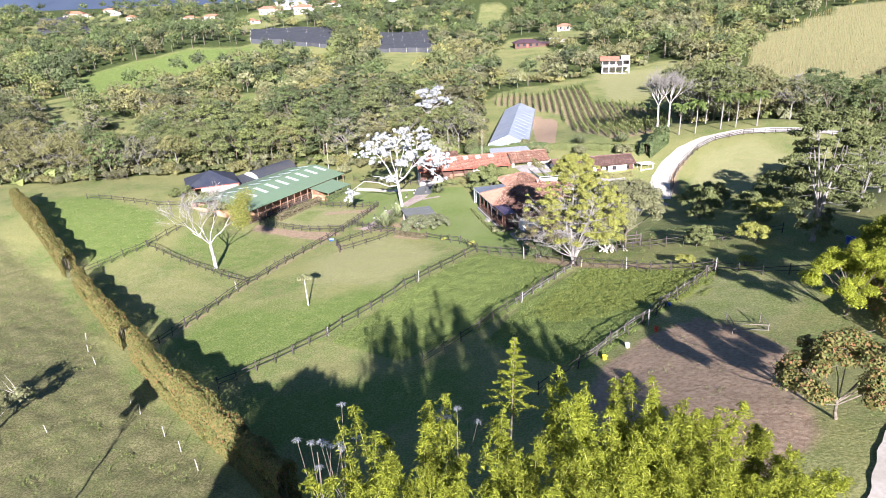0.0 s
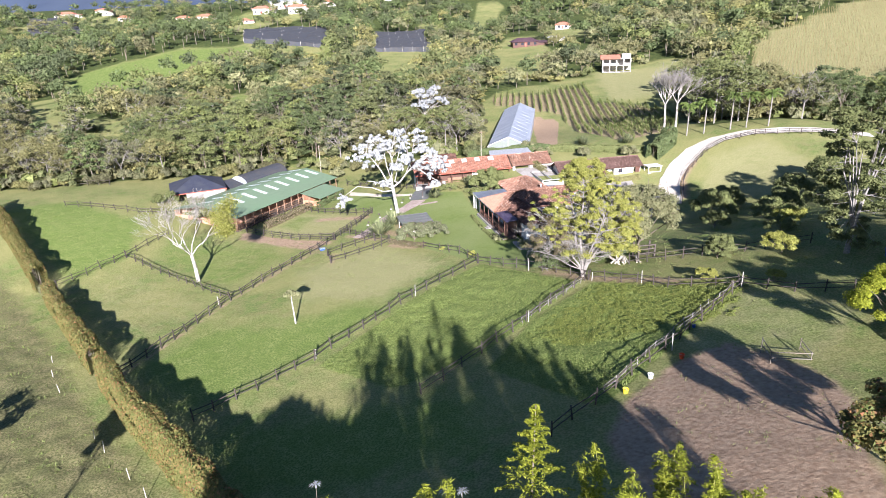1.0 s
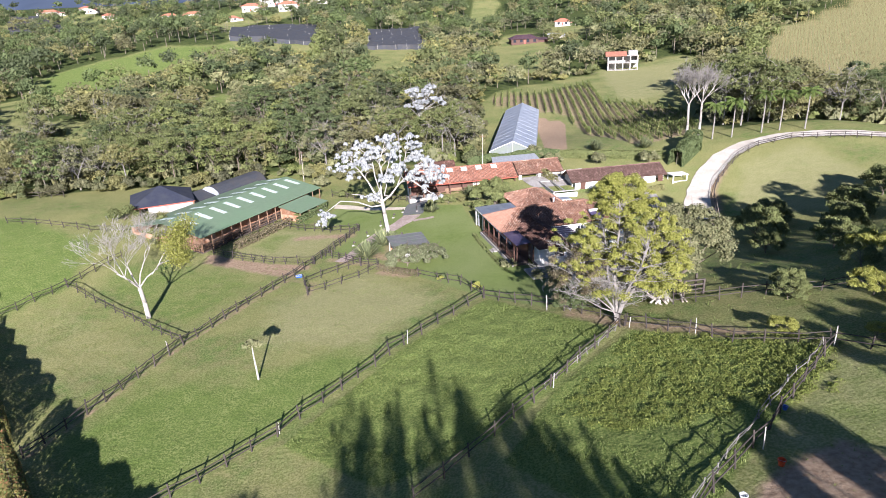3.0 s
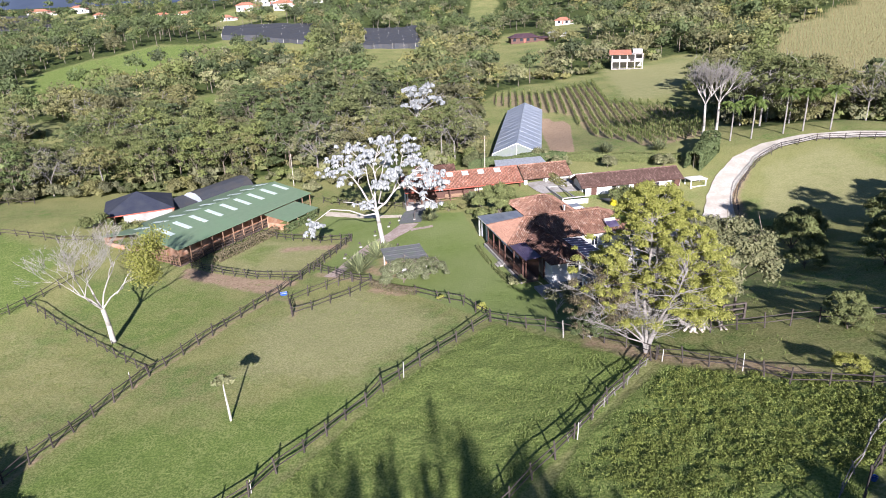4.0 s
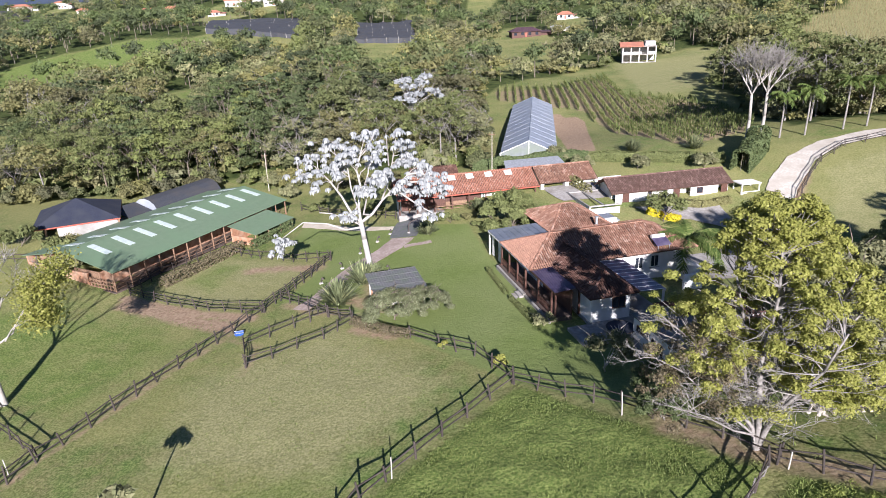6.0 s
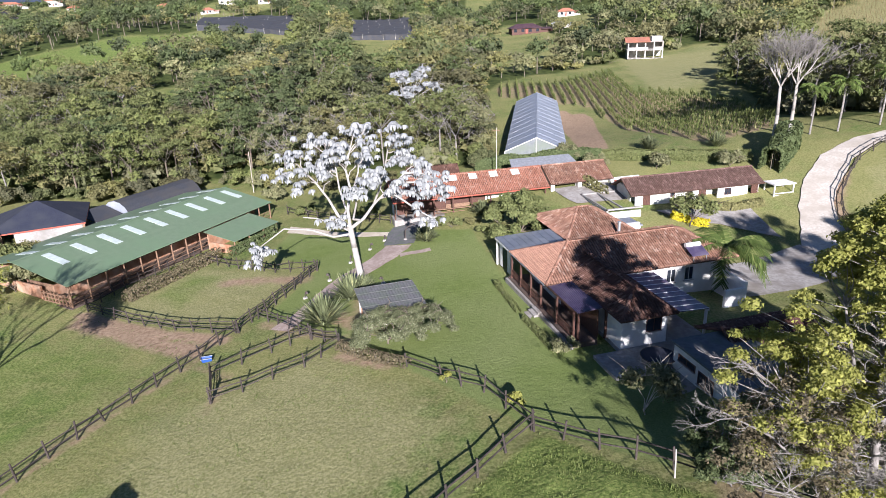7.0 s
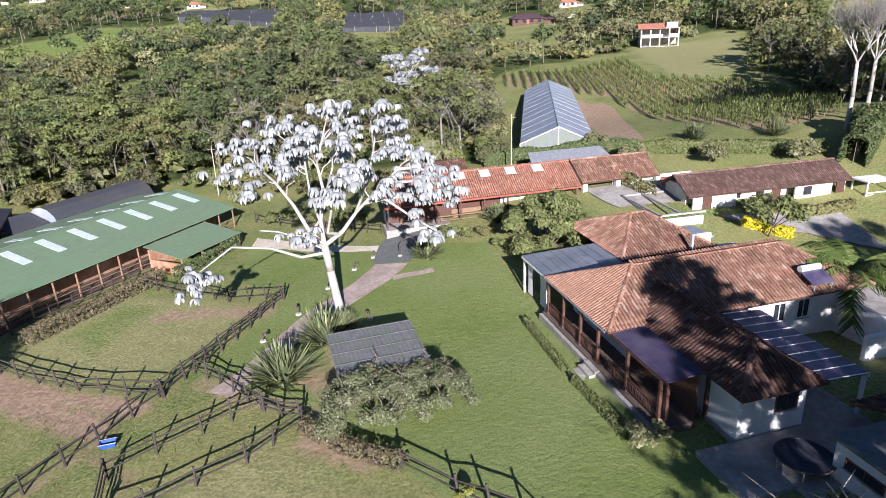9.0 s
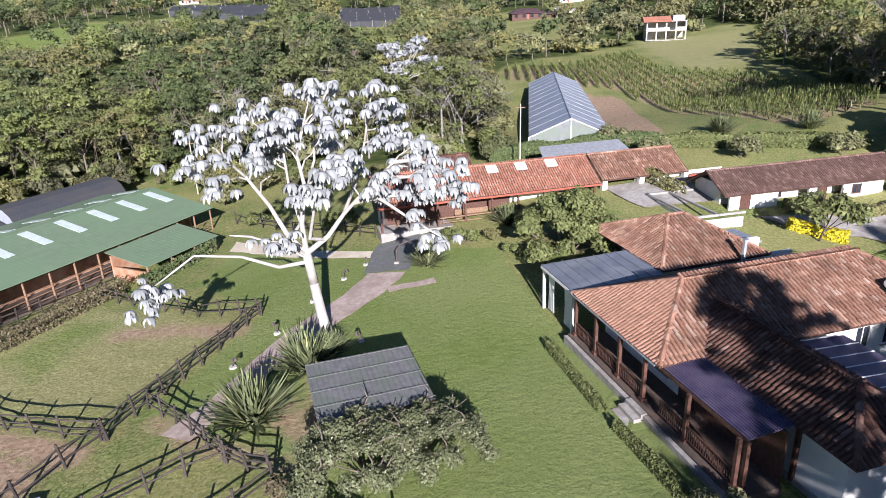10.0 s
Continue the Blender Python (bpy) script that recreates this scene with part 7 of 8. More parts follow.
def stub_tree():
    """The thin white trunk in the paddock, with a tuft of grey leaves on top."""
    x, y = -21.5, 82.3
    e = empty("tree", pose(x, y, gz(x, y)), "slim white trunk with a tuft of grey leaves in the paddock", "tree")
    nr = np.random.default_rng(3)
    part("trunk", Geo().tube([(0, 0, -0.2), (-0.05, 0, 1.5), (-0.12, 0, 3.0), (-0.15, 0.05, 4.2)], 0.13, 0.06, 8), M["whitebark"], e)
    part("crown", crown_mesh("crown", nr, [(-0.2, 0, 4.6, 0.6, 0.6, 0.4), (0.4, 0.2, 4.4, 0.5, 0.5, 0.3), (-0.7, -0.1, 4.3, 0.45, 0.4, 0.3)], 70, 0.3, M["leafgrey"]), None, e)


stub_tree()


def yucca(x, y, s, label="large clump of striped sword-shaped leaves"):
    rng = random.Random(int(x * 31 + y * 7))
    V, Q = [], []
    n = 0
    for i in range(330):
        an, el = rng.uniform(0, math.tau), rng.uniform(0.3, 1.5)
        ln = rng.uniform(1.5, 2.3)
        d = Vector((math.cos(an) * math.cos(el), math.sin(an) * math.cos(el), math.sin(el)))
        side = Vector((-math.sin(an), math.cos(an), 0)) * 0.06
        b = Vector((rng.gauss(0, 0.15), rng.gauss(0, 0.15), 0))
        m, t = b + d * ln * 0.6, b + d * ln - Vector((0, 0, rng.uniform(0.0, 0.22)))
        V += [b - side * 0.6, b + side * 0.6, m + side, m - side, t + side * 0.2, t - side * 0.2]
        Q += [(n, n + 1, n + 2, n + 3), (n + 3, n + 2, n + 4, n + 5)]
        n += 6
    ob = new("flax_plant", fast_mesh("flax_plant", np.array([tuple(v) for v in V]), np.array(Q), M["bladeyucca"]))
    ob.matrix_basis = pose(x, y, gz(x, y)) @ Matrix.Scale(s, 4)
    tagged(ob, label, "plant", "flax plants")


for x, y, s in ((-13.0, 116.8, 1.5), (-10.8, 121.8, 1.45), (-2.9, 136.2, 1.05), (4.8, 143.0, 1.0), (-9.6, 123.4, 0.9), (35, 166, 1.3), (46, 165, 1.2)):
    yucca(x, y, s)
for x, y, s, k in ((0.6, 139.5, 0.55, 0), (3.2, 140, 0.4, 2), (6.5, 139, 0.5, 0), (6.8, 136.6, 0.45, 2), (4.4, 136.2, 0.4, 0), (10.5, 138, 0.5, 2), (-8.4, 113.4, 0.45, 1), (8.8, 106.0, 0.5, 1), (-1.4, 140.6, 0.5, 0)):
    tree(x, y, BUSH[k], "small green garden shrub in a flower bed", s, category="shrub", group="garden shrubs")


def palm(x, y, h, fronds=26, ln=3.0, label="fan of arching palm fronds on a short stem"):
    e = empty("palm", pose(x, y, gz(x, y)), label, "palm", "palms")
    rng = random.Random(int(x * 13 + y))
    part("trunk", Geo().tube([(0, 0, -0.2), (0.1, 0, h * 0.5), (0.05, 0, h)], 0.17, 0.12, 9), M["twig"], e)
    V, Q = [], []
    n = 0
    for i in range(fronds):
        an, el = rng.uniform(0, math.tau), rng.uniform(-0.1, 1.2)
        out = Vector((math.cos(an), math.sin(an), 0))
        side = Vector((-math.sin(an), math.cos(an), 0))
        pts = [Vector((0.05, 0, h)) + out * ln * t * math.cos(el * (1 - 0.6 * t)) + Vector((0, 0, ln * (t * math.sin(el) - 0.55 * t * t))) for t in np.linspace(0, 1, 26)]
        for a, b in zip(pts, pts[1:]):
            for sgn in (-1, 1):
                w = ln * 0.22
                tip = b + side * sgn * w * rng.uniform(0.75, 1.1) + (b - a) * 3.0 - Vector((0, 0, rng.uniform(0.2, 0.5)))
                V += [a, b, tip, tip - (b - a) * 0.35]
                Q.append((n, n + 1, n + 2, n + 3))
                n += 4
    part("fronds", fast_mesh("fronds", np.array([tuple(v) for v in V]), np.array(Q), M["palmleaf"]), None, e)


palm(27.7, 119.6, 4.0, 32, 4.0, "bushy palm with arching fronds beside the house")


def leafless(x, y, h, seed, label):
    """A tall leafless tree: a straight pale trunk under a fan of fine branches."""
    e = empty("tree", pose(x, y, gz(x, y) - 0.1), label, "tree", "roadside trees")
    rng, g, t = random.Random(seed), Geo(), Geo()
    fork = Vector((rng.uniform(-0.3, 0.3), 0, h * 0.5))
    g.tube([(0, 0, -0.3), (0.1, 0, h * 0.25), fork], 0.34, 0.22, 9)

    def grow(p, d, ln, r, depth):
        w = p + d * ln
        q = p.lerp(w, 0.5) + Vector((rng.uniform(-0.2, 0.2), rng.uniform(-0.2, 0.2), rng.uniform(-0.1, 0.2))) * ln * 0.3
        (g if r > 0.05 else t).tube([p, q, w], r, r * 0.65, 5 if r > 0.05 else 3)
        if depth:
            for k in range(3):
                nd = (d + Vector((rng.uniform(-0.6, 0.6), rng.uniform(-0.6, 0.6), rng.uniform(-0.15, 0.4)))).normalized()
                grow(p.lerp(w, rng.uniform(0.5, 1.0)), nd, ln * rng.uniform(0.62, 0.86), max(0.02, r * 0.58), depth - 1)

    for k in range(4):
        a = math.tau * k / 4 + rng.uniform(-0.5, 0.5)
        grow(fork, Vector((math.cos(a) * 0.55, math.sin(a) * 0.55, 0.9)).normalized(), h * 0.19, 0.14, 5)
    part("trunk", g, M["barebark"], e, "pale trunk and boughs", True)
    part("branchwork", t, M["twig"], e, "fan of fine grey twigs")


leafless(54.6, 163.4, 17.5, 41, "tall pale-trunked leafless tree beside the road")
leafless(58.0, 165.0, 16.5, 42, "tall pale-trunked leafless tree beside the road")
for x, y, h in ((64.2, 162, 8.0), (70.2, 161, 8.5), (73.6, 160, 8.0), (60.5, 163.4, 7.5), (78, 158, 8)):
    palm(x, y, h, 20, 2.4, "tall slim palm in the row along the road")


def bamboo(x, y, h, seed):
    """A plume of bamboo: arching canes with sprays of narrow leaves."""
    e = empty("bamboo", pose(x, y, gz(x, y)), "clump of feathery bright yellow-green bamboo", "bamboo", "bamboo clumps")
    rng, nr = random.Random(seed), np.random.default_rng(seed)
    g, P, N = Geo(), [], []
    for i in range(7):
        an = rng.uniform(0, math.tau)
        hh = h * rng.uniform(0.72, 1.0) if i else h
        out = Vector((math.cos(an), math.sin(an), 0)) * rng.uniform(0.5, 2.0)
        b = Vector((rng.gauss(0, 0.3), rng.gauss(0, 0.3), -0.2))
        pts = [b + out * t ** 2.2 + Vector((0, 0, hh * (t - 0.1 * t ** 4))) for t in np.linspace(0, 1, 7)]
        g.tube(pts, 0.05, 0.01, 5)
        for k in range(62):
            t = 1 - 0.6 * rng.random() ** 1.25
            f = t * 6
            j = min(5, int(f))
            p = pts[j].lerp(pts[j + 1], f - j)
            d = Vector((rng.gauss(0, 1), rng.gauss(0, 1), rng.uniform(-0.2, 0.6))).normalized()
            reach = rng.uniform(0.4, 1.5) * (1.4 - t)
            for s in range(20):
                q = p + d * reach * (s + 1) / 20 + Vector((rng.gauss(0, 0.06), rng.gauss(0, 0.06), -0.55 * (s / 20) ** 2))
                P.append(tuple(q))
                N.append((rng.gauss(0, 0.5), rng.gauss(0, 0.5), 1.0))
    part("cane", g, M["leafyellow"], e, kind="stuff")
    v, q = leaf_arrays(nr, np.array(P), np.array(N), 0.05, 4.0, tri=True)
    part("foliage", fast_mesh("foliage", v, q, M["leafbamboo"]), None, e)


# place and the height of the tips over the sea of the valley floor
BAMBOO = [(-4.1, 21, 23.5), (-2.7, 22, 22.3), (-3.2, 18, 23.3), (-4.2, 17, 23.3), (-0.7, 23, 22.4), (0.1, 20, 22.8), (-1.1, 18, 22.4), (3.7, 22, 22.3), (2.6, 19.5, 22.8), (3.7, 18.5, 23.0), (1.7, 17, 22.8), (6.4, 23, 23.7), (7.3, 22, 24.1), (7.9, 20.5, 24.4), (9.5, 22, 23.0),
          (11.3, 23.5, 22.9), (6.3, 18.5, 22.9), (7.7, 17.5, 23.4), (9.3, 19, 23.0), (11.2, 21.5, 22.4), (11.9, 20.5, 22.1), (13.1, 20, 21.5), (15.0, 21, 20.2), (17.2, 22, 19.5), (5.4, 17, 23.0), (0.3, 17, 22.6), (11.3, 18, 21.7), (-1.9, 16.5, 22.8),
          (10.4, 24.4, 21.9), (12.4, 23.2, 22.0), (13.6, 23.8, 21.8), (15.2, 22.4, 21.0), (13.8, 20.6, 21.2), (16.2, 20.0, 20.4), (17.6, 21.0, 19.6), (18.8, 20.4, 19.0), (15.0, 18.6, 20.6), (9.4, 24.2, 21.8)]
for i, (x, y, top) in enumerate(BAMBOO):
    bamboo(x, y, (top - gz(x, y)) / 0.9, 300 + i)


def conifer(x, y, h):
    """A slim feathery conifer with tiers of drooping sprays."""
    e = empty("tree", pose(x, y, gz(x, y)), "slim feathery light green conifer rising among the bamboo", "tree")
    rng, nr = random.Random(4), np.random.default_rng(4)
    g, P, N = Geo(), [], []
    g.tube([(0, 0, -0.2), (0.1, 0, h * 0.5), (0.3, 0, h)], 0.11, 0.02, 7)
    for i in range(46):
        t = 1 - 4.6 / h * (1 - i / 46)
        an = i * 2.4
        ln = (1 - t) * h * 0.36 + 0.12
        p = Vector((0.3 * t, 0, h * t))
        for s in range(30):
            f = (s + 1) / 30
            q = p + Vector((math.cos(an), math.sin(an), 0.6 - 0.45 * f)) * ln * f
            for k in (-1, 1):
                w = 0.2 * (1 - f * 0.7)
                P.append(tuple(q + Vector((-math.sin(an), math.cos(an), -0.15)) * k * w * rng.random()))
                N.append((rng.gauss(0, 0.4), rng.gauss(0, 0.4), 1))
    part("trunk", g, M["bark"], e)
    v, q = leaf_arrays(nr, np.array(P), np.array(N), 0.06, 2.6, tri=True)
    part("foliage", fast_mesh("foliage", v, q, M["leafbamboo"]), None, e)


conifer(3.6, 25.4, 24.4 - gz(3.6, 25.4))


def silver_sapling(x, y, top, seed):
    """A thin-stemmed sapling with rosettes of narrow silvery leaves."""
    z0 = gz(x, y)
    e = empty("sapling", pose(x, y, z0), "slender sapling with spidery silver-white leaf rosettes", "tree", "silver saplings")
    rng, nr = random.Random(seed), np.random.default_rng(seed)
    h = top - z0
    g = Geo().tube([(0, 0, -0.2), (0.1, 0, h * 0.5), (0.05, 0.1, h * 0.9)], 0.05, 0.025, 5)
    V, Q = [], []
    for i in range(5):
        c = Vector((rng.gauss(0, 0.8), rng.gauss(0, 0.8), h - rng.uniform(0.0, 1.3)))
        g.tube([(0.1, 0, h * 0.6), (c.x * 0.6, c.y * 0.6, h * 0.75), c], 0.025, 0.012, 4)
        for j in range(12):
            a = math.tau * j / 12 + rng.uniform(-0.2, 0.2)
            o, sd = Vector((math.cos(a), math.sin(a), 0.25)), Vector((-math.sin(a), math.cos(a), 0))
            ln = rng.uniform(0.22, 0.36)
            n = len(V)
            V += [c, c + o * ln * 0.6 - sd * 0.028, c + o * ln * 0.6 + sd * 0.028, c + o * ln + Vector((0, 0, -0.12))]
            Q += [(n, n + 1, n + 2), (n + 2, n + 1, n + 3)]
    part("stem", g, M["bark"], e)
    part("crown", fast_mesh("crown", np.array([tuple(p) for p in V]), np.array(Q), M["leafwhite"]), None, e)


for i, (x, y, top) in enumerate(((-6.8, 24, 19.9), (-5.6, 24.2, 20.1), (0.7, 25, 20.4))):
    silver_sapling(x, y, top, 500 + i)


# ---- tall trees at the flanks, whose shade falls across the paddocks ----
for x, y, s in ((74, 80, 0.6), (84, 96, 0.55), (54, 44, 0.95), (-10.5, 9.5, 0.93), (-47, 20, 0.72), (-60, 24, 0.6), (-2, 3, 1.0), (9, 2, 0.97), (-9, 5, 1.0)):
    tree(x, y, TALLR if y > 75 else TALLFAR, "tall spreading tree with pale branching trunk", s)


tree(-33.4, 30, tree_meshes(214, 12.5, 1.9, 9, 130, 0.24, M["leaf"], M["bark"], 0.8, 0.72, 0.12, 4), "slender tree with a small high crown")


# ---- maize, far houses, nets ----
def maize(name, poly, step, gap, mat, high, label, seed, angle):
    nr = np.random.default_rng(seed)
    c, s = math.cos(angle), math.sin(angle)
    xs, ys = [p[0] for p in poly], [p[1] for p in poly]
    cx, cy, R = sum(xs) / len(xs), sum(ys) / len(ys), max(max(xs) - min(xs), max(ys) - min(ys))
    a, b = np.meshgrid(np.arange(-R, R, gap), np.arange(-R, R, step))
    a, b = (a + nr.normal(0, 0.08, a.shape)).ravel(), (b + nr.normal(0, 0.2, b.shape)).ravel()
    X, Y = cx + a * c - b * s, cy + a * s + b * c
    k = inside(poly, X, Y, 0.5) > 0.5
    X, Y = X[k], Y[k]
    n = len(X)
    Z = heights(X, Y)
    m = 8 * n
    P = np.repeat(np.stack([X, Y, Z], 1), 8, 0)
    P[:, :2] += nr.normal(0, 0.06, (m, 2))
    P[:, 2] += nr.uniform(0.0, 0.62, m) * high
    an = nr.uniform(0, math.tau, m)
    out = np.stack([np.cos(an), np.sin(an), np.zeros(m)], 1)
    side = np.stack([-np.sin(an), np.cos(an), np.zeros(m)], 1) * 0.07
    tip = P + out * nr.uniform(0.15, 0.5, m)[:, None] + np.stack([np.zeros(m), np.zeros(m), high * nr.uniform(0.22, 0.4, m)], 1)
    v = np.stack([P - side, P + side, tip], 1).reshape(-1, 3)
    q = np.arange(3 * m).reshape(m, 3)
    tagged(new(name, fast_mesh(name, v, q, mat)), label, "crop", kind="stuff")


maize("maize_field", CORNFIELD, 0.5, 2.4, M["corn"], 2.4, "rows of green maize on the field behind the farm", 61, radians(-6))
maize("dry_maize_field", DRYFIELD, 1.4, 2.2, M["drycorn"], 2.6, "field of dry straw-coloured maize on the hillside", 62, radians(30))


def far_house(x, y, w, d, h, turn, label="distant white house with a clay-tile roof", wall="farwall", top="redroof"):
    """A small hipped house with a lower side wing under its own lean-to."""
    e = empty("house", pose(x, y, gz(x, y), 0, 0, turn), label, "house", "houses across the valley")
    part("wall", Geo().box(-w / 2, w / 2, -d / 2, d / 2, -2, h), M[wall], e)
    o, r = 0.8, d * 0.22
    A, B, C, D = (-w / 2 - o, -d / 2 - o, h - 0.2), (w / 2 + o, -d / 2 - o, h - 0.2), (w / 2 + o, d / 2 + o, h - 0.2), (-w / 2 - o, d / 2 + o, h - 0.2)
    R, S = (-w / 2 + d * 0.4, 0, h + r), (w / 2 - d * 0.4, 0, h + r)
    g = Geo()
    for f in ([A, B, S, R], [B, C, S], [C, D, R, S], [D, A, R]):
        g.plate(f, 0.15)
    part("roof", g, M[top], e)
    ww = w * 0.4
    part("wing", Geo().box(w / 2, w / 2 + ww, -d / 2 + 0.8, d / 2, -2, h * 0.72), M[wall], e)
    part("wing_roof", Geo().plate([(w / 2, -d / 2 - 0.2, h * 0.66), (w / 2 + ww + 0.6, -d / 2 - 0.2, h * 0.66), (w / 2 + ww + 0.6, d / 2 + 0.4, h * 0.95), (w / 2, d / 2 + 0.4, h * 0.95)], 0.15), M[top], e)
    k = max(2, int(w / 4))
    for i in range(k):
        x0 = -w / 2 + w * (i + 0.5) / k - 0.8
        part("window", Geo().box(x0, x0 + 1.6, -d / 2 - 0.05, -d / 2 + 0.03, 0.8, 2.3), M["glass"], e)
    part("door", Geo().box(-0.5, 0.5, -d / 2 - 0.06, -d / 2 + 0.02, 0, 2.1), M["reddoor"], e)
    return e


def unfinished_house(x, y, turn):
    """Two storeys of bare slabs and columns, walled in part, half roofed in red."""
    e = empty("house", pose(x, y, gz(x, y), 0, 0, turn), "two-storey unfinished house with open floors and a red roof", "house", "houses across the valley")
    for z in (0.0, 3.0, 6.0):
        part("slab", Geo().box(-6.5, 6.5, -4.5, 4.5, z - 0.3, z), M["concrete"], e)
    for px in (-6.2, -3.1, 0.0, 3.1, 6.2):
        for py in (-4.2, 4.2):
            part("column", Geo().box(px - 0.2, px + 0.2, py - 0.2, py + 0.2, 0, 5.7), M["farwall"], e)
    for z in (0, 3):
        part("back_wall", Geo().box(-6.3, 6.3, 2.0, 2.2, z, z + 2.7), M["farwall"], e)
    for b in ((3.2, 6.3, -4.3, -4.1, 3.0, 4.0), (6.1, 6.3, -4.1, 2.0, 3.0, 5.7), (-6.3, -6.1, -4.1, 2.0, 0.0, 2.7)):
        part("side_wall", Geo().box(*b), M["farwall"], e)
    part("parapet", Geo().box(-6.4, 1.0, -4.45, -4.3, 3.0, 3.9), M["farwall"], e)
    part("roof", Geo().plate([(-7.4, -5.4, 5.9), (1.6, -5.4, 5.9), (1.6, 0.2, 7.4), (-7.4, 0.2, 7.4)], 0.15).plate([(1.6, 5.4, 5.9), (-7.4, 5.4, 5.9), (-7.4, 0.2, 7.4), (1.6, 0.2, 7.4)], 0.15), M["redroof"], e)
    part("stair_head", Geo().box(2.4, 6.2, -1.5, 3.8, 6.0, 7.6), M["farwall"], e)




M["farwall"] = surface("limewashed_wall", (0.5, 0.48, 0.44), (0.62, 0.6, 0.56), 1.0, stain=0.3, c=(0.42, 0.39, 0.35), rough=0.9)
M["darkroof"] = surface("dark_maroon_sheet", (0.05, 0.025, 0.035), (0.085, 0.045, 0.055), 1.0, rough=0.8)
M["redroof"] = surface("distant_clay_roof", (0.4, 0.14, 0.08), (0.52, 0.22, 0.14), 1.2, stain=0.3, c=(0.35, 0.15, 0.1), rough=0.9)
for x, y, w, d, h, a in ((-383, 684, 26, 9, 4, 8), (-350, 695, 16, 8, 4, 0), (-345, 690, 14, 8, 5, 5), (-247, 640, 18, 8, 3.5, 12), (-225, 640, 20, 9, 4, 5), (-178, 664, 22, 10, 5, 0), (-142, 660, 24, 10, 6, 4), (-182, 614, 14, 8, 3, 10), (258, 545, 22, 10, 4, -20), (85, 488, 14, 8, 3, -10), (-310, 655, 14, 8, 3.5, 10), (-120, 690, 16, 8, 4, 0), (-60, 720, 14, 8, 4, 0)):
    far_house(x, y, w * 0.72, d, h, a)
unfinished_house(80, 312, -12)
far_house(-160, 690, 30, 16, 6, 4, "large distant hall with a pale roof", "farwall", "metal")
far_house(50, 424, 16, 9, 3, 4, "low dark maroon barn in a meadow across the valley", "darkwood", "darkroof")
far_house(70, 432, 7, 5, 2.6, -8, "small pale hut in a meadow across the valley", "farwall", "metal")


def shade_net(poly, z, label):
    e = empty("shade_net", pose(0, 0, 0), label, "shade net", "crop shade nets")
    xs, ys = [p[0] for p in poly], [p[1] for p in poly]
    g = Geo()
    pts = [(x, y, gz(x, y) + z) for x, y in poly]
    rng = random.Random(len(label) + int(poly[0][0]))
    n, m = 9, 6
    grid = [[Vector(pts[0]).lerp(Vector(pts[1]), i / n).lerp(Vector(pts[3]).lerp(Vector(pts[2]), i / n), j / m) for i in range(n + 1)] for j in range(m + 1)]
    for row in grid:
        for q in row:
            q.x += rng.uniform(-2, 2)
            q.y += rng.uniform(-2, 2)
            q.z = gz(q.x, q.y) + z * rng.uniform(0.65, 1.1)
    flat = [q for row in grid for q in row]
    w = n + 1
    g = Geo().add(flat, [(j * w + i, j * w + i + 1, (j + 1) * w + i + 1, (j + 1) * w + i) for j in range(m) for i in range(n)])
    rim = [j * w for j in range(m, 0, -1)] + list(range(w)) + [j * w + n for j in range(1, m + 1)]
    skirt = [flat[k] for k in rim] + [Vector((flat[k].x, flat[k].y, gz(flat[k].x, flat[k].y) - 0.3)) for k in rim]
    r = len(rim)
    g.add(skirt, [(k, k + 1, r + k + 1, r + k) for k in range(r - 1)])
    part("cloth", g, M["blacknet"], e)
    p = Geo()
    for k, q in enumerate(flat):
        if k % 2 == 0:
            p.rod((q.x, q.y, q.z - z - 0.5), (q.x, q.y, q.z + 0.7), 0.09, n=4)
    part("poles", p, M["whitepost"], e, kind="stuff")


shade_net([(-127, 426), (-77, 428), (-98, 560), (-160, 545)], 3.0, "black crop shade net on poles across the valley")
shade_net([(-44, 420), (-9, 424), (-17, 520), (-52, 505)], 3.0, "black crop shade net on poles across the valley")
shade_net([(-373, 600), (-320, 598), (-366, 667), (-416, 677)], 3.0, "black crop shade net on poles across the valley")


def mountains():
    nx, ny = 160, 14
    X = np.linspace(-4200, 4200, nx)
    V = []
    for j in range(ny):
        for x in X:
            t = j / (ny - 1)
            hgt = 420 * t ** 0.8 * (0.8 + 0.5 * noise.noise(Vector((x * 0.0011, 1.7, 0))) + 0.25 * noise.noise(Vector((x * 0.004, t * 2, 5))))
            V.append((x, 2300 + 900 * t + 120 * noise.noise(Vector((x * 0.003, t * 3, 2))), 80 + hgt))
    idx = np.arange(nx * ny).reshape(ny, nx)
    q = np.stack([idx[:-1, :-1], idx[:-1, 1:], idx[1:, 1:], idx[1:, :-1]], -1).reshape(-1, 4)
    # no real haze here: the material's blue stands in for it
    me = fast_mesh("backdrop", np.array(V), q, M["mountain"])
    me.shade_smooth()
    tagged(new("backdrop", me), "forested mountains on the horizon, coloured with blue haze", "mountains", kind="structure")


mountains()


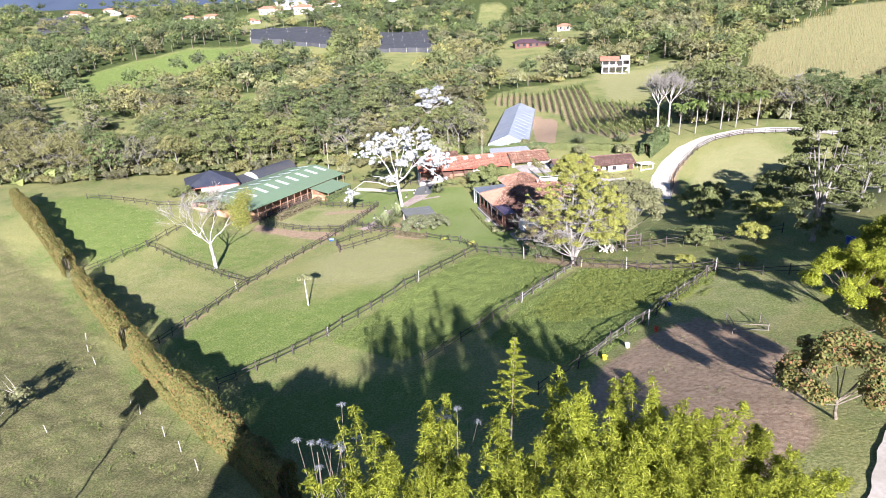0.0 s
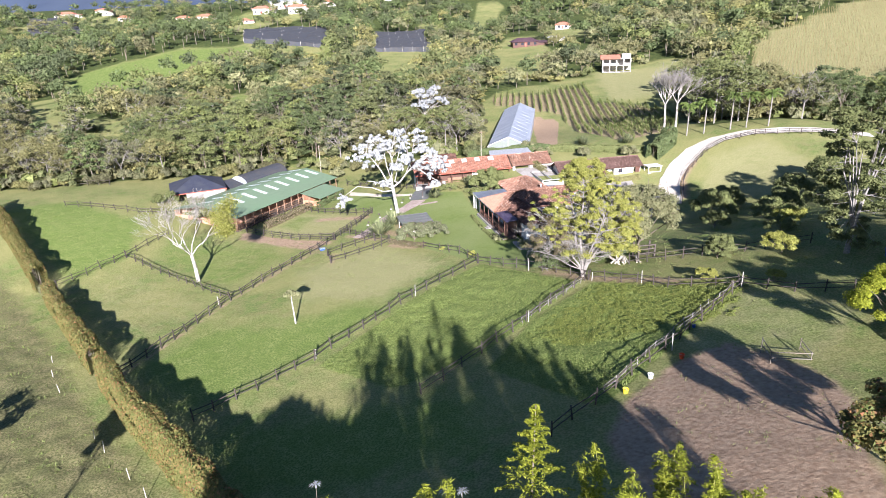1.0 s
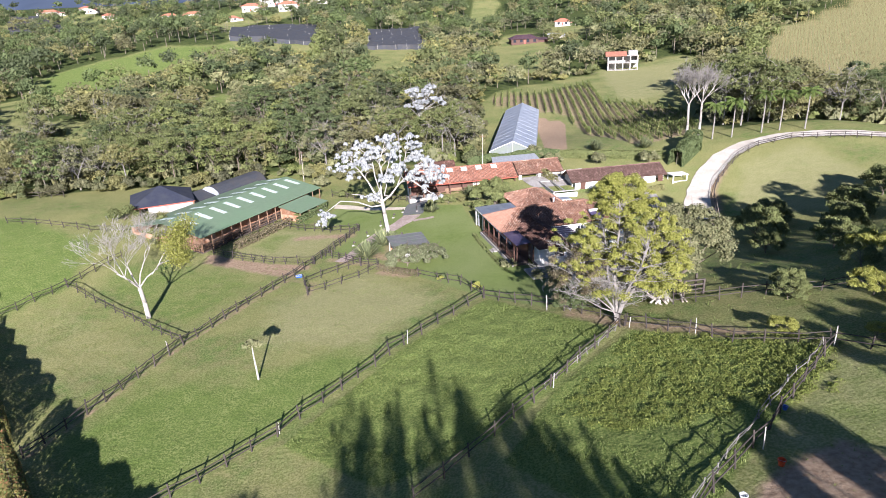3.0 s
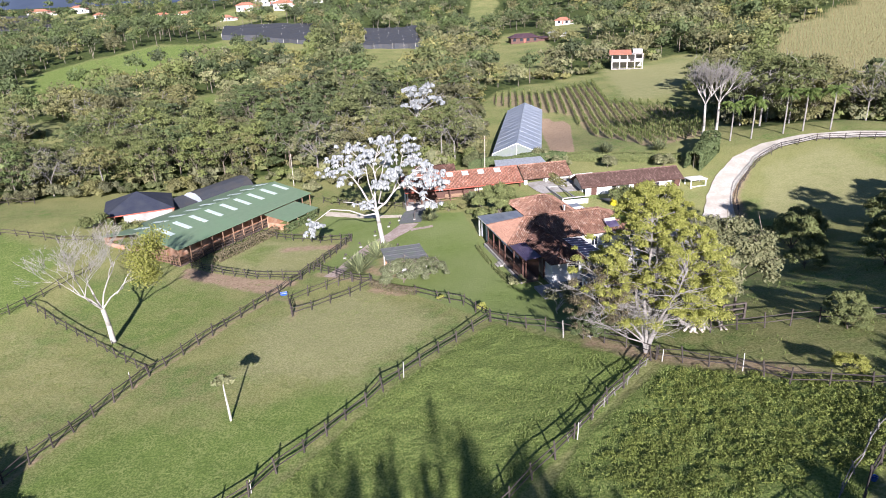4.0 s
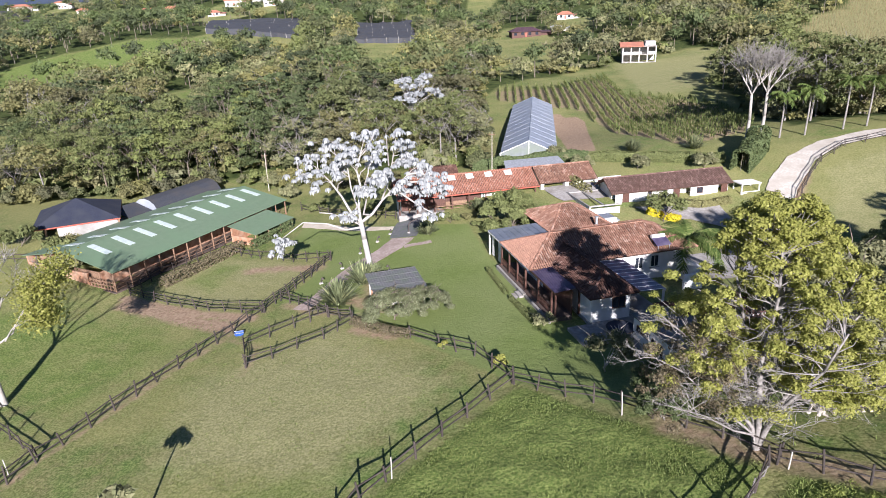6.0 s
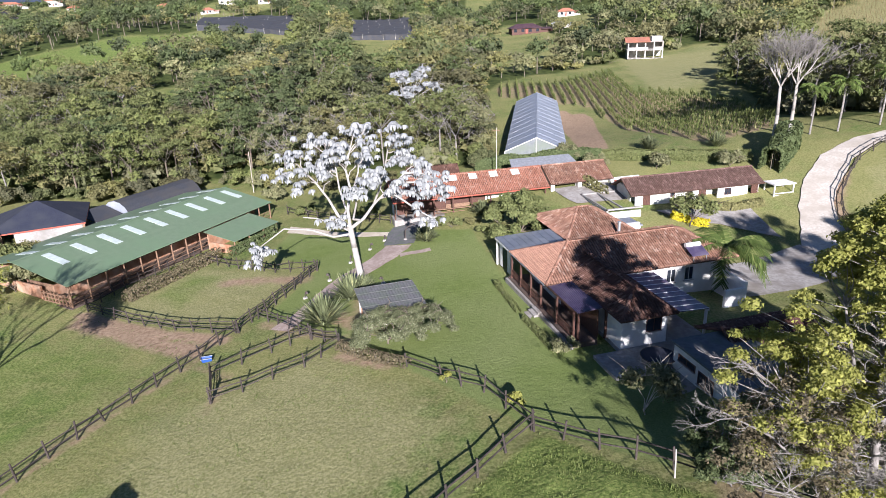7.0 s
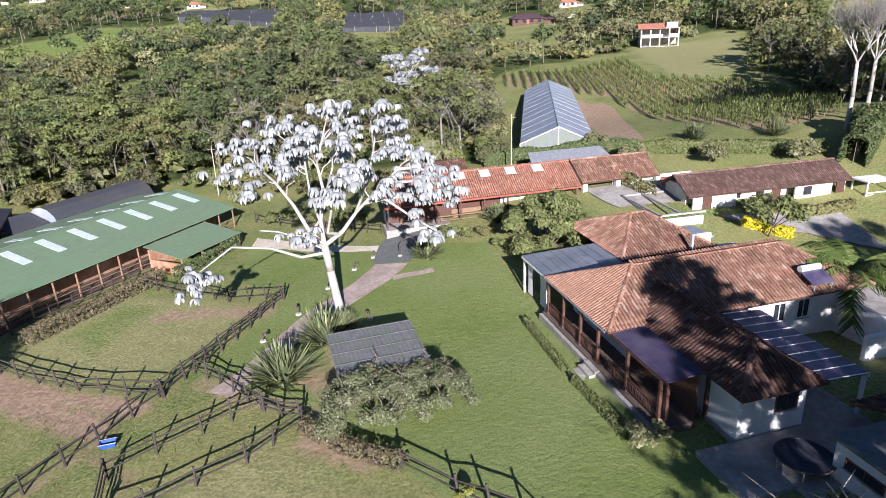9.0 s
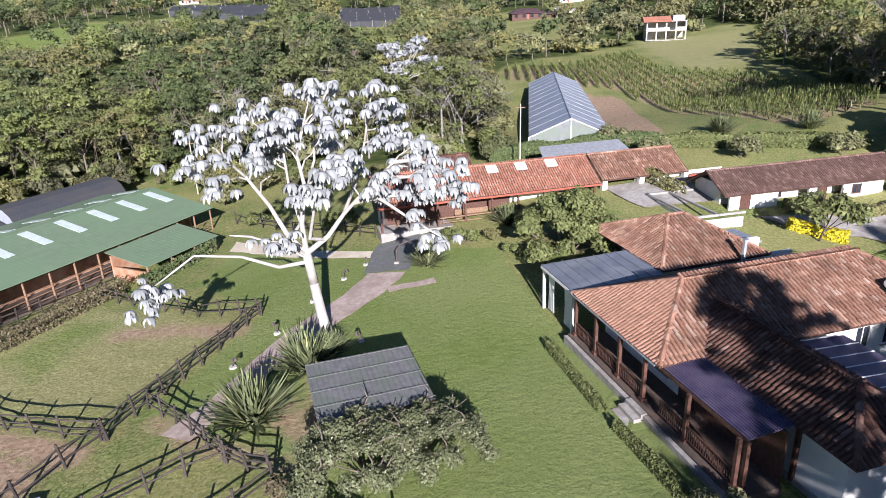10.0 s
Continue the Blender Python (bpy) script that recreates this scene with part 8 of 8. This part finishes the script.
def tufts(name, poly, per, size, seed, label, mat, blades=4):
    """Tussocks of upright blades, thicker in drifts."""
    nr = np.random.default_rng(seed)
    xs, ys = [p[0] for p in poly], [p[1] for p in poly]
    n = int((max(xs) - min(xs)) * (max(ys) - min(ys)) * per)
    X, Y = nr.uniform(min(xs), max(xs), n), nr.uniform(min(ys), max(ys), n)
    patch = np.sin(X * 0.9 + np.sin(Y * 0.7) * 2) + np.sin(Y * 1.1 + X * 0.4) + nr.normal(0, 0.9, n)
    k = (inside(poly, X, Y, 0.5) > 0.5) & (patch > -0.2)
    X, Y = X[k], Y[k]
    m = len(X) * blades
    S = np.repeat(size * nr.uniform(0.5, 1.5, len(X)), blades)
    B = np.repeat(np.stack([X, Y, heights(X, Y) - 0.03], 1), blades, 0)
    B[:, :2] += nr.normal(0, 1, (m, 2)) * S[:, None] * 0.7
    a = nr.uniform(0, math.tau, m)
    side = np.stack([np.cos(a), np.sin(a), np.zeros(m)], 1) * (S * nr.uniform(0.12, 0.26, m))[:, None]
    tip = B + np.stack([nr.normal(0, 0.55, m) * S, nr.normal(0, 0.55, m) * S, S * nr.uniform(0.8, 1.9, m)], 1)
    v = np.stack([B - side, B + side, tip], 1).reshape(-1, 3)
    tagged(new(name, fast_mesh(name, v, np.arange(3 * m).reshape(m, 3), mat)), label, "grass", kind="stuff")


tufts("tall_grass", TALL, 34.0, 0.1, 71, "rank green grass tufts in the hay paddock", M["tuft"])
tufts("tall_grass", TALL2, 34.0, 0.11, 72, "rank green grass tufts in the hay paddock", M["tuft"])
tufts("pasture_grass", [(-41, 72), (-34, 93), (-21, 117), (-10.5, 110), (4, 95.5), (-17, 71), (-28, 61)], 11.0, 0.085, 73, "short tussocks of grazed pasture grass", M["tuft"])
tufts("pasture_grass", [(-60, 112), (-35, 94), (-41, 73), (-64, 97)], 9.0, 0.1, 74, "short tussocks of grazed pasture grass", M["tuft"])
tufts("pasture_grass", [(-100, 136), (-68, 101), (-60, 112), (-57, 123), (-66, 133)], 3.0, 0.14, 75, "short tussocks of grazed pasture grass", M["tuft"])
tufts("pasture_grass", [(-58, 123), (-59, 112.5), (-34.5, 94), (-23, 115), (-41, 124)], 8.0, 0.085, 76, "short tussocks of grazed pasture grass", M["tuft"])
tufts("slope_grass", [(-90, 115), (-67, 97), (-42, 67), (-20, 42), (-45, 36), (-90, 80)], 6.0, 0.12, 77, "dry tussocks on the open slope", M["tuft"])
tufts("arena_weeds", [(12, 46), (21, 58), (33, 69), (44, 62), (34, 44), (30, 30)], 3.0, 0.09, 78, "scattered weeds round the dirt arena", M["tuft"])
tufts("orchard_grass", [(19, 82), (33, 71), (46, 66), (75, 110), (50, 128), (30, 112)], 2.0, 0.14, 79, "grass under the orchard trees", M["tuft"])


# ---- small things ----
def bollard(x, y):
    e = empty("garden_light", pose(x, y, gz(x, y), 0, 0, RNG.uniform(0, 360)), "dark iron garden light on a pale stone foot", "garden light", "garden lights")
    part("foot", Geo().rod((0, 0, -0.1), (0, 0, 0.14), 0.3, 0.24, 9), M["whitepost"], e)
    part("stem", Geo().tube([(0, 0, 0.1), (0.02, 0, 0.5), (0.12, 0, 0.8), (0.3, 0, 0.86)], 0.05, 0.04, 7), M["pot"], e)
    part("shade", Geo().rod((0.3, 0, 0.62), (0.3, 0, 0.86), 0.16, 0.05, 9), M["pot"], e)


for x, y in ((-14.1, 128.0), (-16.2, 123.8), (-7.6, 124.8), (-8.4, 138.7), (-10.1, 136.3), (-12.2, 132.7)):
    bollard(x, y)


def arch_stand(x, y):
    e = empty("plant_stand", pose(x, y, gz(x, y) + 0.1), "dark bent iron stand on the terrace", "stand")
    part("frame", Geo().tube([(-0.5, 0, 0), (-0.45, 0, 1.2), (-0.1, 0, 1.7), (0.5, 0.1, 1.9), (0.9, 0.1, 2.0)], 0.08, 0.05, 7), M["pot"], e)
    part("foot", Geo().rod((-0.5, 0, 0), (-0.5, 0, 0.15), 0.25, 0.2, 9), M["concrete"], e)


arch_stand(-5.1, 137.5)


def bucket(x, y, mat, label, s=1.0):
    s *= 0.65
    e = empty("bucket", pose(x, y, gz(x, y), RNG.uniform(-8, 8), 0, RNG.uniform(0, 360)) @ Matrix.Scale(s, 4), label, "bucket")
    g = Geo()
    n = 12
    for r, z in ((0.22, 0), (0.3, 0.5), (0.33, 0.5), (0.33, 0.54), (0.28, 0.54), (0.2, 0.04)):
        g.v += [(r * math.cos(math.tau * i / n), r * math.sin(math.tau * i / n), z) for i in range(n)]
    g.f = [(k * n + i, k * n + (i + 1) % n, (k + 1) * n + (i + 1) % n, (k + 1) * n + i) for k in range(5) for i in range(n)] + [tuple(range(5 * n, 6 * n))]
    part("body", g, mat, e)
    part("handle", Geo().tube([(-0.32, 0, 0.5), (-0.2, 0.2, 0.62), (0.2, 0.2, 0.62), (0.32, 0, 0.5)], 0.015, 0.015, 5), M["metal"], e)


bucket(15.2, 50.6, M["yellow"], "yellow plastic feed bucket by the arena fence", 1.3)
bucket(17.9, 52.4, M["white"], "white plastic feed bucket by the arena fence", 1.3)
bucket(21.6, 55.2, M["red"], "red plastic feed tub on the dirt", 1.3)
bucket(25.0, 61.4, M["blue"], "blue plastic feed bucket on the fence line", 1.0)
bucket(49.4, 69.8, M["blue"], "large blue plastic tub under the trees", 2.6)
bucket(20.6, 31.0, M["blue"], "blue plastic tub on the dirt arena", 0.9)


def trough(x, y, turn):
    e = empty("trough", pose(x, y, gz(x, y), 0, 0, turn), "blue plastic water trough lying by the fence", "trough")
    g = Geo()
    for (w, d, z) in ((0.4, 0.22, 0), (0.5, 0.28, 0.36), (0.46, 0.24, 0.36), (0.36, 0.18, 0.08)):
        g.v += [(-w, -d, z), (w, -d, z), (w, d, z), (-w, d, z)]
    g.f = [(4 * k + i, 4 * k + (i + 1) % 4, 4 * k + 4 + (i + 1) % 4, 4 * k + 4 + i) for k in range(3) for i in range(4)] + [(12, 13, 14, 15)]
    part("body", g, M["blue"], e)
    part("rim", Geo().box(-0.52, 0.52, -0.3, -0.27, 0.32, 0.38).box(-0.52, 0.52, 0.27, 0.3, 0.32, 0.38), M["metal"], e)


trough(-23.2, 112.0, 15)


def trampoline(x, y):
    e = empty("trampoline", pose(x, y, 2.13) @ Matrix.Scale(0.85, 4), "round black garden trampoline on the shaded paving", "trampoline")
    n, g, r = 28, Geo(), Geo()
    ring = [(1.6 * math.cos(math.tau * i / n), 1.6 * math.sin(math.tau * i / n), 0.75) for i in range(n)]
    g.add(ring + [(0, 0, 0.7)], [(i, (i + 1) % n, n) for i in range(n)])
    part("mat", g, M["net"], e)
    for i in range(n):
        r.rod(ring[i], ring[(i + 1) % n], 0.05, n=6)
    part("frame", r, M["pot"], e)
    for i in range(6):
        a = math.tau * i / 6
        part("leg", Geo().rod((1.55 * math.cos(a), 1.55 * math.sin(a), -0.3), (1.6 * math.cos(a), 1.6 * math.sin(a), 0.74), 0.035), M["metal"], e)


trampoline(15.6, 103.4)


def hurdle(x, y, turn, w=3.2, h=1.3):
    e = empty("timber_pen", pose(x, y, gz(x, y), 0, 0, turn), "open pen of pale timber poles at the arena", "pen")
    for px, py in ((0, 0), (w, 0), (0, 2.4), (w, 2.4)):
        part("post", Geo().rod((px, py, -0.3), (px, py, h), 0.045), M["bark"], e)
    for z in (0.6, 1.15):
        part("rail", Geo().rod((-0.1, 0, z), (w + 0.1, 0, z), 0.045), M["bark"], e)
        part("rail", Geo().rod((0, 0, z), (0, 2.4, z), 0.045), M["bark"], e)
        part("rail", Geo().rod((w, 0, z), (w, 2.4, z), 0.045), M["bark"], e)


hurdle(27.6, 51.2, -8)


def log_pile(x, y):
    e = empty("log_pile", pose(x, y, gz(x, y)), "heap of pale cut branches under the trees", "log pile")
    rng = random.Random(9)
    for i in range(16):
        a = rng.uniform(-0.6, 0.9)
        p = Vector((rng.uniform(-1.8, 1.8), rng.uniform(-0.5, 0.5), 0.12 + rng.uniform(0, 0.5)))
        d = Vector((math.cos(a + 1.2), math.sin(a + 1.2), rng.uniform(0.0, 0.35))) * rng.uniform(0.7, 1.5)
        part("log", Geo().rod(p - d, p + d, 0.12, 0.08, 7), M["palebark"], e)


log_pile(24.8, 86.2)


def feeder(x, y):
    e = empty("hay_rack", pose(x, y, gz(x, y), 0, 0, 10), "dark brown timber hay rack beneath the grey tree", "hay rack")
    for px, py in ((0, 0), (2.4, 0), (0, 1.6), (2.4, 1.6)):
        part("post", Geo().box(px - 0.1, px + 0.1, py - 0.1, py + 0.1, -0.3, 2.1), M["pot"], e)
    for z in (0.9, 1.5, 2.05):
        part("rail", Geo().box(-0.1, 2.5, -0.07, 0.07, z - 0.07, z + 0.07), M["pot"], e)


feeder(26.6, 86.4)


def gallery_table(x, y, turn=12.6):
    e = empty("table", pose(x, y, 2.0, 0, 0, turn), "wooden garden table under the gallery roof", "table")
    part("tabletop", Geo().box(-0.8, 0.8, -0.45, 0.45, 0.7, 0.76), M["timber"], e)
    for a, b in ((-0.7, -0.36), (0.7, -0.36), (-0.7, 0.36), (0.7, 0.36)):
        part("leg", Geo().box(a - 0.04, a + 0.04, b - 0.04, b + 0.04, 0, 0.7), M["timber"], e)


gallery_table(-5.0, 144.7)
gallery_table(-2.0, 145.4)


def utility_pole(x, y, h):
    e = empty("utility_pole", pose(x, y, gz(x, y)), "slim grey pole rising behind the stable", "pole")
    part("shaft", Geo().rod((0, 0, -0.5), (0.1, 0, h), 0.09, 0.06, 8), M["palebark"], e)
    part("crossarm", Geo().box(-0.5, 0.6, -0.05, 0.05, h - 0.5, h - 0.4), M["timber"], e)


utility_pole(-34.5, 172, 7.5)
utility_pole(8.5, 160.5, 7.5)


def solar_heater(x, y, z, turn):
    """A roof water heater: a blue collector and a white tank on a bracket."""
    e = empty("solar_heater", pose(x, y, z, 0, 0, turn), "blue roof solar water heater with a white tank on the tiles", "solar heater")
    part("collector", Geo().plate([(-0.9, -0.6, 0.12), (0.9, -0.6, 0.12), (0.9, 0.6, 0.62), (-0.9, 0.6, 0.62)], 0.06), M["purple"], e, "dark blue collector panel")
    part("tank", Geo().rod((-0.8, 0.8, 0.72), (0.8, 0.8, 0.72), 0.24, n=14), M["white"], e, "white storage tank")
    for k in (-0.7, 0.7):
        part("bracket", Geo().rod((k, 0.8, -0.4), (k, 0.8, 0.5), 0.03, n=5).rod((k, -0.55, -0.5), (k, -0.55, 0.12), 0.03, n=5), M["metal"], e)


solar_heater(23.8, 117.2, 5.6, 14)
